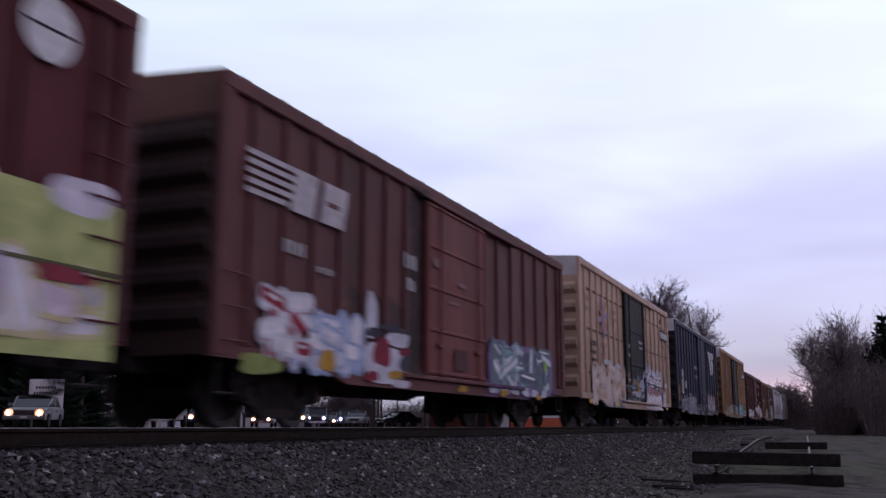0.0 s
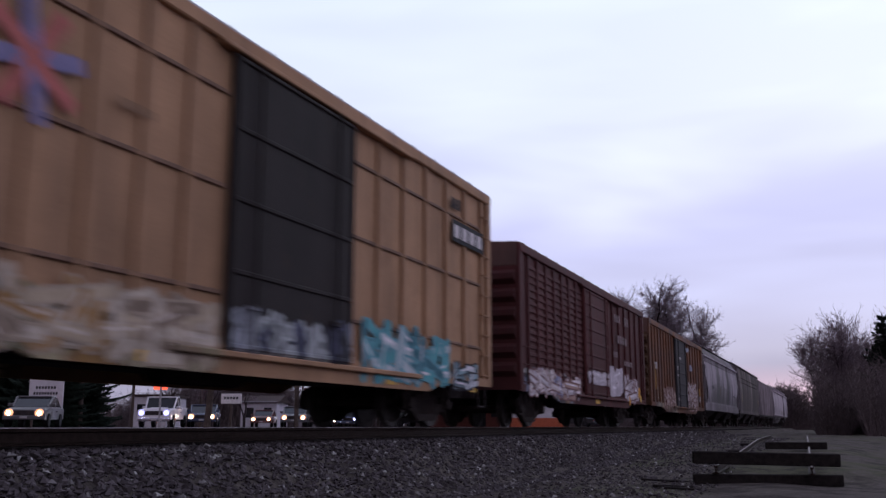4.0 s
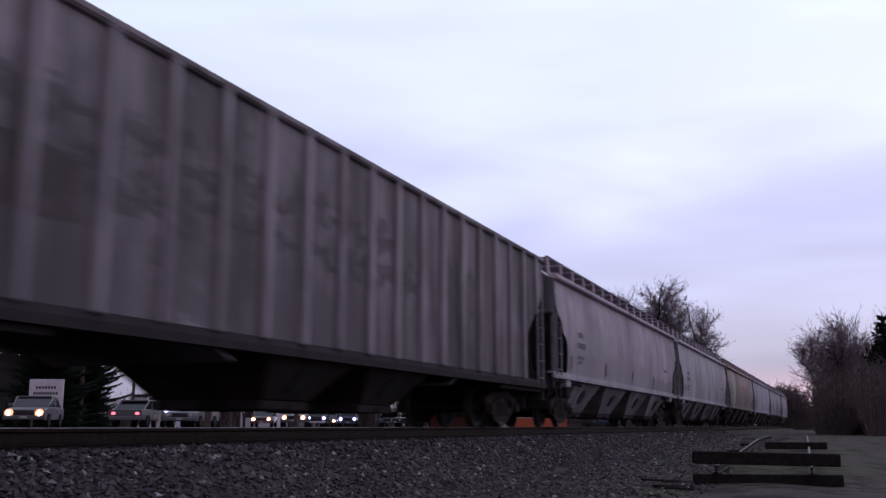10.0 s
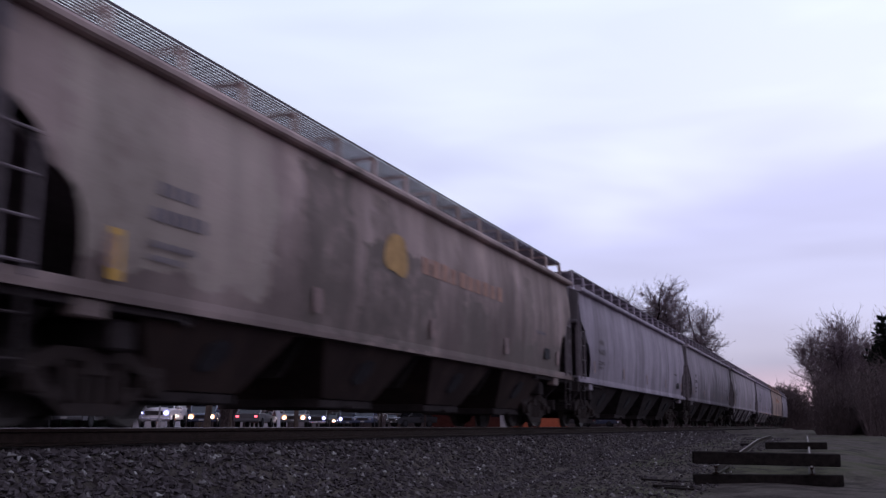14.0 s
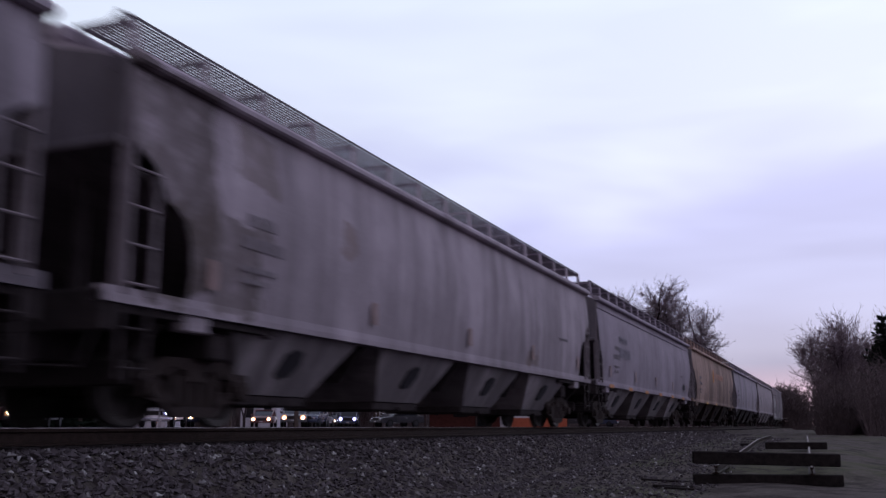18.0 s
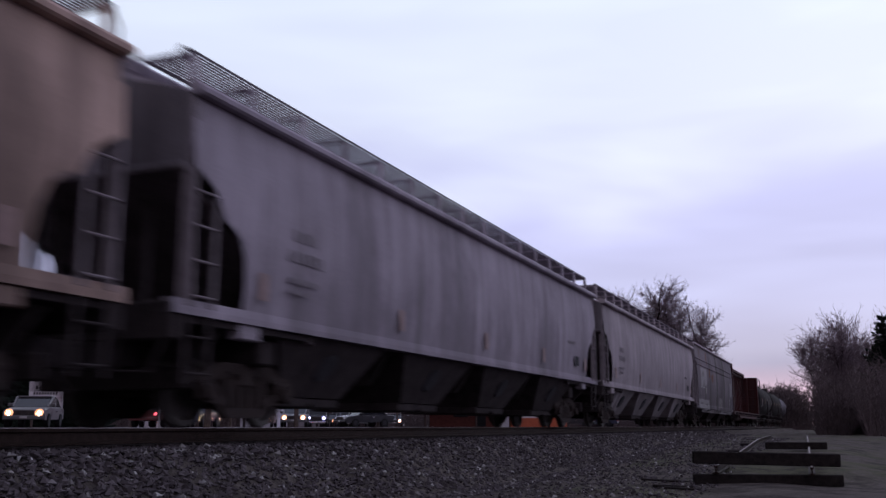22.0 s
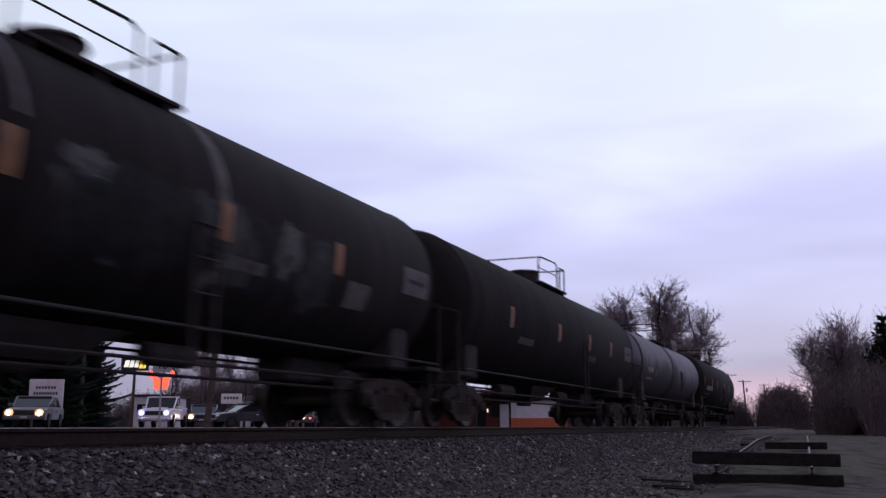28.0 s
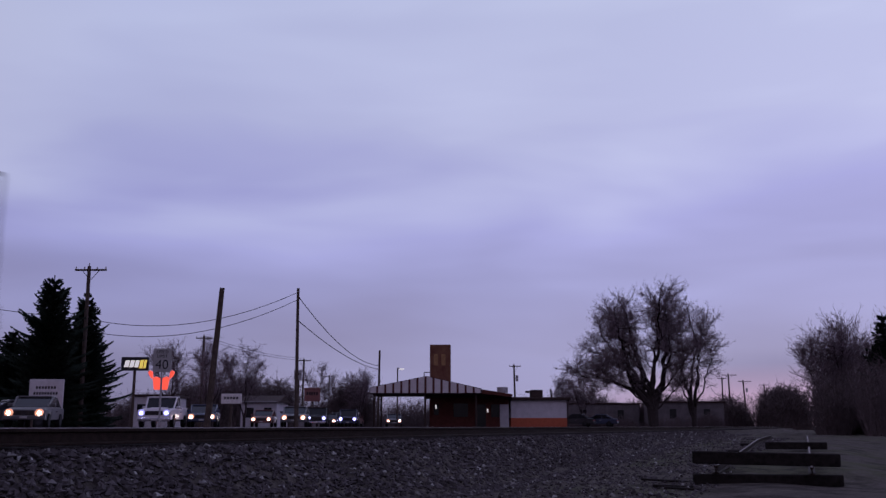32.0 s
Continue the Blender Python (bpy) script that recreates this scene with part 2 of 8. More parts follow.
# ---- mesh building ----
class Shape:
    def __init__(self):
        self.v, self.f, self.m = [], [], []

    def add(self, verts, faces, mi=0):
        o = len(self.v)
        self.v.extend(tuple(p) for p in verts)
        for q in faces:
            self.f.append(tuple(o + i for i in q))
            self.m.append(mi)
        return self

    def box(self, x0, x1, y0, y1, z0, z1, c=0.0, mi=0):
        if c <= 0:
            p = [(x, y, z) for x in (x0, x1) for y in (y0, y1) for z in (z0, z1)]
            return self.add(p, [(0, 1, 3, 2), (4, 6, 7, 5), (0, 4, 5, 1), (2, 3, 7, 6), (0, 2, 6, 4), (1, 5, 7, 3)], mi)
        p, idx = [], {}
        lo, hi = (x0, y0, z0), (x1, y1, z1)
        for sx_ in (0, 1):
            for sy_ in (0, 1):
                for sz_ in (0, 1):
                    s = (sx_, sy_, sz_)
                    for ax in range(3):
                        q = [(hi if s[a] else lo)[a] + (0 if a == ax else (-c if s[a] else c)) for a in range(3)]
                        idx[(s, ax)] = len(p)
                        p.append(q)
        fs = []
        for ax in range(3):
            o1, o2 = [a for a in range(3) if a != ax]
            for side_ in (0, 1):
                ring = []
                for u, w in ((0, 0), (1, 0), (1, 1), (0, 1)):
                    s = [0, 0, 0]
                    s[ax], s[o1], s[o2] = side_, u, w
                    ring.append(idx[(tuple(s), ax)])
                fs.append(ring if (side_ == 1) == (ax != 1) else ring[::-1])
            for u in (0, 1):
                for w in (0, 1):
                    s0, s1 = [0, 0, 0], [0, 0, 0]
                    s0[o1], s0[o2], s1[o1], s1[o2] = u, w, u, w
                    s1[ax] = 1
                    s0, s1 = tuple(s0), tuple(s1)
                    fs.append((idx[(s0, o1)], idx[(s1, o1)], idx[(s1, o2)], idx[(s0, o2)]))
        for s in {k[0] for k in idx}:
            fs.append((idx[(s, 0)], idx[(s, 1)], idx[(s, 2)]))
        return self.add(p, fs, mi)

    def tube(self, p, q, r0, r1=None, n=8, caps=True, mi=0):
        r1 = r0 if r1 is None else r1
        p, q = Vector(p), Vector(q)
        d = (q - p)
        if d.length < 1e-6:
            return self
        d.normalize()
        a = d.cross(Vector((0, 0, 1)) if abs(d.z) < 0.9 else Vector((1, 0, 0))).normalized()
        b = d.cross(a)
        vs = []
        for c, r in ((p, r0), (q, r1)):
            for i in range(n):
                t = 2 * math.pi * i / n
                vs.append(c + a * (r * math.cos(t)) + b * (r * math.sin(t)))
        if r1 == 0:
            return self.add(vs[:n] + [q], [(i, (i + 1) % n, n) for i in range(n)], mi)
        fs = [(i, (i + 1) % n, n + (i + 1) % n, n + i) for i in range(n)]
        if caps:
            fs += [tuple(range(n - 1, -1, -1)), tuple(range(n, 2 * n))]
        return self.add(vs, fs, mi)

    def path(self, pts, r, n=6, mi=0):
        for a, b in zip(pts, pts[1:]):
            self.tube(a, b, r, r, n, True, mi)
        return self

    def prism(self, poly, x0, x1, axis="x", mi=0):
        """A polygon in the other two axes (in order), carried from x0 to x1 along the axis."""
        def pt(u, w, s):
            return {"x": (s, u, w), "y": (u, s, w), "z": (u, w, s)}[axis]
        n = len(poly)
        vs = [pt(u, w, x0) for u, w in poly] + [pt(u, w, x1) for u, w in poly]
        fs = [tuple(range(n)), tuple(range(2 * n - 1, n - 1, -1))] + [(i, n + i, n + (i + 1) % n, (i + 1) % n) for i in range(n)]
        return self.add(vs, fs, mi)

    def loft(self, rings, closed=True, caps=True, mi=0):
        n = len(rings[0])
        vs = [p for r in rings for p in r]
        fs = []
        for k in range(len(rings) - 1):
            for i in range(n if closed else n - 1):
                j = (i + 1) % n
                fs.append((k * n + i, k * n + j, (k + 1) * n + j, (k + 1) * n + i))
        if caps:
            fs += [tuple(range(n - 1, -1, -1)), tuple((len(rings) - 1) * n + i for i in range(n))]
        return self.add(vs, fs, mi)

    def mesh(self, name, mats, smooth=False):
        me = bpy.data.meshes.new(name)
        me.from_pydata(self.v, [], self.f)
        for m in (mats if isinstance(mats, (list, tuple)) else [mats]):
            me.materials.append(m)
        if any(self.m):
            me.polygons.foreach_set("material_index", self.m)
        if smooth:
            me.polygons.foreach_set("use_smooth", [True] * len(self.f))
        bm = bmesh.new()
        bm.from_mesh(me)
        bmesh.ops.recalc_face_normals(bm, faces=bm.faces)
        bm.to_mesh(me)
        bm.free()
        return me

def part(name, shape, mats, parent, label="", at=None, smooth=False, kind=""):
    me = shape if isinstance(shape, bpy.types.Mesh) else shape.mesh(name, mats, smooth)
    ob = new(name, me)
    ob.parent = parent
    if at is not None:
        ob.matrix_basis = at
    return tagged(ob, label, kind=kind)

def pieces(sh):
    """The separate boxes of a shape made of boxes alone, else the shape itself."""
    n = len(sh.v) // 8
    if len(sh.v) % 8 or len(sh.f) != 6 * n or n > 14:
        return [sh]
    o = []
    for i in range(n):
        p = Shape()
        p.v, p.f, p.m = sh.v[8 * i:8 * i + 8], [tuple(k - 8 * i for k in q) for q in sh.f[6 * i:6 * i + 6]], sh.m[6 * i:6 * i + 6]
        o.append(p)
    return o

def thing(name, m, label, category, group="", kind=""):
    ob = new(name)
    ob.matrix_basis = m
    return tagged(ob, label, category, group, kind)

def solo(name, shape, mats, label, category, m=None, group="", kind="", smooth=False):
    ob = new(name, shape.mesh(name, mats, smooth))
    if m is not None:
        ob.matrix_basis = m
    return tagged(ob, label, category, group, kind)

# ---- the train: each car stands on the line x = TRACK; its own +x side faces the camera ----
TRACK = -8.4

def frame_shape():
    s = Shape()
    x0, x1 = 0.93, 1.08
    s.prism([(-1.12, 0.56), (-1.10, 0.68), (-0.55, 0.84), (0.55, 0.84), (1.10, 0.68), (1.12, 0.56), (0.62, 0.62), (0.5, 0.70), (-0.5, 0.70), (-0.62, 0.62)], x0, x1)
    s.prism([(-1.06, 0.36), (-1.06, 0.50), (-0.62, 0.44), (-0.36, 0.26), (0.36, 0.26), (0.62, 0.44), (1.06, 0.50), (1.06, 0.36), (0.66, 0.30), (0.40, 0.13), (-0.40, 0.13), (-0.66, 0.30)], x0, x1)
    for y in (-0.42, 0.42):
        s.box(x0, x1, y - 0.07, y + 0.07, 0.22, 0.75, 0.02)
    for y in (-0.89, 0.89):
        s.box(x0 - 0.02, x1 + 0.03, y - 0.17, y + 0.17, 0.34, 0.62, 0.03)
        s.tube((x1, y, 0.46), (x1 + 0.11, y, 0.46), 0.12, 0.11, 10)
    for y in (-0.22, 0.0, 0.22):
        s.tube((1.0, y, 0.25), (1.0, y, 0.62), 0.09, 0.09, 8)
    return s

def bolster_shape():
    s = Shape()
    s.box(-1.1, 1.1, -0.2, 0.2, 0.52, 0.82, 0.04)
    s.tube((0, 0, 0.8), (0, 0, 0.95), 0.2, 0.2, 12)
    for y in (-0.89, 0.89):
        s.tube((-1.05, y, 0.46), (1.05, y, 0.46), 0.085, 0.085, 10)
        s.box(-0.9, 0.9, y * 0.42 - 0.04, y * 0.42 + 0.04, 0.36, 0.46, 0.01)
    return s

def wheel_shape():
    s = Shape()
    n = 28
    prof = [(-0.05, 0.0), (-0.06, 0.12), (-0.02, 0.15), (0.0, 0.34), (-0.055, 0.38), (-0.065, 0.455), (0.035, 0.465), (0.045, 0.49), (0.065, 0.49), (0.065, 0.38), (0.03, 0.34), (0.02, 0.15), (0.06, 0.12), (0.06, 0.0)]
    rings = [[(x, r * math.cos(2 * math.pi * i / n), r * math.sin(2 * math.pi * i / n)) for i in range(n)] for x, r in prof]
    return s.loft(rings, True, False)

FRAME_ME = frame_shape().mesh("side_frame", STEEL)
BOLSTER_ME = bolster_shape().mesh("truck", STEEL)
WHEEL_ME = wheel_shape().mesh("wheel", WHEEL)

def coupler_shape():
    s = Shape()
    s.box(-0.11, 0.11, -0.5, 0.25, 0.74, 0.94, 0.03)
    s.prism([(-0.18, 0.2), (-0.2, 0.45), (-0.06, 0.62), (0.02, 0.5), (0.16, 0.55), (0.2, 0.3), (0.14, 0.2)], 0.68, 1.0, "z")
    s.box(-0.4, 0.4, -0.25, 0.0, 0.66, 1.02, 0.03)
    s.path([(0.35, 0.1, 0.8), (0.38, 0.3, 0.55), (0.36, 0.5, 0.38), (0.3, 0.62, 0.42)], 0.03)
    return s

COUPLER_ME = coupler_shape().mesh("coupler", BLACK)

def running_gear(car, L, inset=2.3, tuck=0.0):
    for sgn in (-1, 1):
        tr = part("truck", BOLSTER_ME, None, car, "rusty black cast-steel truck", pose(0, sgn * (L / 2 - inset), 0))
        for sx_ in (0, 180):
            part("side_frame", FRAME_ME, None, tr, at=pose(0, 0, 0, 0, 0, sx_))
        for y in (-0.89, 0.89):
            for rz, x in ((0, 0.72), (180, -0.72)):
                part("wheel", WHEEL_ME, None, tr, "steel wheel", pose(x, y, 0.475, 0, 0, 180 if rz == 0 else 0))
        part("coupler", COUPLER_ME, None, car, "black knuckle coupler with air hose", pose(0, sgn * (L / 2 - tuck), 0, 0, 0, 0 if sgn > 0 else 180))

def ladder_shape(z0, z1, w, step=0.42, x=0.0, r=0.018):
    s = Shape()
    for y in (-w / 2, w / 2):
        s.box(x - 0.02, x + 0.02, y - 0.035, y + 0.035, z0, z1, 0.006)
    z = z0 + 0.12
    while z < z1:
        s.tube((x + 0.03, -w / 2, z), (x + 0.03, w / 2, z), r, r, 6)
        z += step
    return s

def grab_shape(z0, z1, w, step=0.42):
    s = Shape()
    z = z0
    while z < z1:
        s.path([(0, -w / 2, z), (0.07, -w / 2, z), (0.07, w / 2, z), (0, w / 2, z)], 0.014)
        z += step
    return s

def bars(rows, x=0.0, t=0.004):
    """Flat markings: rows of (y0, y1, z0, z1)."""
    s = Shape()
    for y0, y1, z0, z1 in rows:
        s.box(x, x + t, y0, y1, z0, z1)
    return s

def writing(y0, z0, w, h, n, seed, gap=0.25):
    """A line of unreadable characters: n plain bars across w."""
    rnd = random.Random(seed)
    k = w / n
    return [(y0 + i * k, y0 + i * k + k * (1 - gap) * rnd.uniform(0.75, 1.0), z0, z0 + h * rnd.uniform(0.85, 1)) for i in range(n)]

def boxcar(label, L, eave, paint, door_paint, end_paint, end_top, near, far, dens, belts, ribbed_door=3, corrugated=False, marks=(), group="boxcars of the train", belt_paint=None):
    """near, far: number of side panels on each side of the door; dens: (door from, door to) from the leading end."""
    car = thing("boxcar", pose(TRACK, 0, 0), label, "freight car", group)
    H = L / 2
    W = 1.54
    d0, d1 = dens[0] - H, dens[1] - H
    z0 = 0.98
    s = Shape()
    s.box(-W, W, -H + 0.06, H - 0.06, z0, eave - 0.04)
    part("body", s, paint, car, "side sheets and floor")
    for sg in (1, -1):
        s = Shape()
        x0, x1 = sorted((sg * (W - 0.02), sg * (W + 0.055)))
        s.prism([(-H, 0.84), (-H, 1.0), (H, 1.0), (H, 0.84), (H - 2.7, 0.82), (H - 3.4, 0.64), (-H + 3.4, 0.64), (-H + 2.7, 0.82)], x0, x1)
        part("side_sill", s, paint, car)
        s = Shape()
        x0, x1 = sorted((sg * (W - 0.02), sg * (W + 0.075)))
        s.box(x0, x1, -H, H, eave - 0.20, eave, 0.02)
        part("top_chord", s, paint, car)
        pm = Shape().box(0, 0.06, -0.055, 0.055, 1.0, eave - 0.2, 0.018).mesh("post", paint)
        ys = [-H + 0.75 + (d0 - (-H + 0.75)) * i / near for i in range(near)] + [d1 + (H - 0.55 - d1) * (i + 1) / far for i in range(far)]
        for y in ys:
            part("post", pm, None, car, at=pose(sg * W, y, 0, 0, 0, 0 if sg > 0 else 180))
        cm = Shape().box(0, 0.065, -0.13, 0.13, 0.86, eave - 0.1, 0.02).mesh("corner_post", paint)
        for y in (-H + 0.13, H - 0.13):
            part("corner_post", cm, None, car, at=pose(sg * W, y, 0, 0, 0, 0 if sg > 0 else 180))
        if belts:
            for z in belts:
                for a, b in ((-H + 0.75, d0 - 0.05), (d1 + 0.05, H - 0.5)):
                    s = Shape().box(*sorted((sg * W, sg * (W + 0.035))), a, b, z - 0.03, z + 0.03, 0.01)
                    part("belt_rail", s, belt_paint or paint, car)
        if corrugated:
            s = Shape()
            n = 16
            for i in range(n):
                z = 1.15 + (eave - 1.5) * i / n
                s.prism([(W - 0.01, z), (W + 0.03, z + 0.03), (W + 0.03, z + 0.10), (W - 0.01, z + 0.13)] if sg > 0 else [(-W + 0.01, z), (-W - 0.03, z + 0.03), (-W - 0.03, z + 0.10), (-W + 0.01, z + 0.13)], -H + 0.75, d1 + corrugated, "y")
            part("corrugation", s, paint, car)
        # sliding door with its rails, panels and locking bars
        s = Shape()
        x0, x1 = sorted((sg * (W + 0.03), sg * (W + 0.10)))
        s.box(x0, x1, d0, d1, 0.92, eave - 0.28, 0.02)
        n = ribbed_door
        xi, xo = sorted((sg * (W + 0.09), sg * (W + 0.125)))
        ribs_ = []
        for i in range(n + 1):
            z = 0.95 + (eave - 1.32) * i / n
            ribs_.append(Shape().box(xi, xo, d0 + 0.09, d1 - 0.09, z, z + 0.07, 0.015))
        for y in (d0 + 0.02, d1 - 0.09):
            ribs_.append(Shape().box(xi, xo, y, y + 0.07, 0.94, eave - 0.3, 0.015))
        door = part("door", s, door_paint, car, "closed sliding door")
        for r_ in ribs_:
            part("door_rib", r_, door_paint, door)
        for y in (d0 + 0.55, d1 - 0.55):
            part("locking_bar", Shape().tube((sg * (W + 0.15), y, 0.9), (sg * (W + 0.15), y, eave - 0.3), 0.022, 0.022, 8), door_paint, door)
            part("bar_handle", Shape().box(*sorted((sg * (W + 0.10), sg * (W + 0.17))), y - 0.12, y + 0.12, 1.45, 1.53, 0.01), door_paint, door)
        part("door_rail", Shape().box(*sorted((sg * (W + 0.0), sg * (W + 0.14))), d0 - 1.0, d1 + 2.6, 0.84, 0.92, 0.015), paint, car)
        part("door_rail", Shape().box(*sorted((sg * (W + 0.0), sg * (W + 0.14))), d0 - 0.3, d1 + 2.2, eave - 0.27, eave - 0.2, 0.015), paint, car)
        for y, zz in ((-H + 0.42, 1.9), (H - 0.42, eave - 0.5)):
            if sg > 0:
                gm = grab_shape(0, 0.1, 0.42).mesh("grab_iron", paint)
                for k in range(int((zz - 1.05) / 0.42) + 1):
                    part("grab_iron", gm, None, car, at=pose(W + 0.03, y, 1.05 + 0.42 * k))
            else:
                part("grab_irons", grab_shape(1.05, zz, 0.42), paint, car, at=pose(sg * (W + 0.03), y, 0, 0, 0, 180), kind="stuff")
            part("step", Shape().path([(0, -0.2, 0.85), (0, -0.2, 0.42), (0, 0.2, 0.42), (0, 0.2, 0.85)], 0.02), BLACK, car, at=pose(sg * (W - 0.03), y, 0))
    # roof with cross battens
    s = Shape()
    s.prism([(-W - 0.06, eave - 0.03), (-W - 0.06, eave + 0.02), (0, eave + 0.13), (W + 0.06, eave + 0.02), (W + 0.06, eave - 0.03)], -H, H, "y")
    roof = part("roof", s, end_top, car, "weathered sheet-steel roof")
    bm_ = Shape().prism([(-W - 0.05, eave + 0.02), (-W - 0.05, eave + 0.05), (0, eave + 0.165), (W + 0.05, eave + 0.05), (W + 0.05, eave + 0.02)], -0.03, 0.03, "y").mesh("batten", end_top)
    for i in range(int(L / 0.95)):
        part("batten", bm_, None, roof, at=pose(0, -H + 0.5 + i * 0.95, 0))
    for sg in (-1, 1):
        s = Shape()
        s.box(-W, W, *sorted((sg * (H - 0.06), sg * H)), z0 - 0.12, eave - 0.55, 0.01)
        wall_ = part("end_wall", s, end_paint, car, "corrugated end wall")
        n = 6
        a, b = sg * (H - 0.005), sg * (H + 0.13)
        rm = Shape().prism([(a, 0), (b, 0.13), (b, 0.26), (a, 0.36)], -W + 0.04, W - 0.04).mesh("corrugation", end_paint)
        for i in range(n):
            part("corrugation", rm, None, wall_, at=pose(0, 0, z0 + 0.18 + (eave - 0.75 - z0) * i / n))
        s = Shape().box(-W, W, *sorted((sg * (H - 0.06), sg * H)), eave - 0.55, eave - 0.02, 0.01)
        part("end_cap", s, end_top, car)
        part("end_ladder", ladder_shape(1.0, eave - 0.4, 0.42, x=0), end_paint, car, at=pose(-1.15, sg * (H + 0.155), 0, 0, 0, 90 * sg))
    s = Shape()
    s.tube((-0.7, -H - 0.2, 2.3), (-0.7, -H - 0.26, 2.3), 0.28, 0.28, 16)
    part("brake_wheel", s, BLACK, car)
    s = Shape()
    s.box(-0.35, 0.35, -H + 0.3, H - 0.3, 0.72, z0, 0.03)
    for y in (-H + 4, -2.0, 2.0, H - 4):
        s.box(-1.45, 1.45, y - 0.1, y + 0.1, 0.82, z0, 0.02)
    s.tube((0.5, -1.6, 0.75), (0.5, 0.2, 0.75), 0.2, 0.2, 12)
    part("underframe", s, BLACK, car, "black centre sill and cross bearers")
    for name, sh, mt, lb in marks:
        ps = pieces(sh)
        for p_ in ps:
            part(name, p_, mt, car, lb, pose(W + 0.062, 0, 0), kind="stuff" if len(ps) == 1 and len(sh.v) > 80 and name == "stencil" else "")
    running_gear(car, L)
    return car, L

def hopper_edges(style):
    """The edge of the side sheet near an end: (distance from the end, height), top down."""
    return {"round": [(0.20, 3.97), (0.22, 3.06), (0.36, 3.0), (0.62, 2.84), (0.78, 2.62), (0.84, 2.50), (0.98, 2.46), (1.18, 2.34), (1.30, 2.10), (1.36, 1.75), (1.36, 1.40)],
            "flat": [(0.20, 3.97), (0.22, 2.72), (0.30, 2.62), (0.86, 1.75), (1.06, 1.30)],
            "wedge": [(0.42, 3.97), (0.28, 3.5), (0.17, 3.15), (0.15, 2.98), (0.20, 2.88), (0.72, 2.48), (1.26, 2.12), (1.34, 2.00), (1.34, 1.40)],
            "ribbed": [(0.05, 4.25), (0.10, 3.3), (0.7, 2.8), (1.35, 2.25), (1.38, 1.08)],
            "straight": [(0.05, 3.97), (0.10, 3.55), (0.36, 3.2), (0.68, 2.3), (0.96, 1.56), (1.0, 1.20)]}[style]

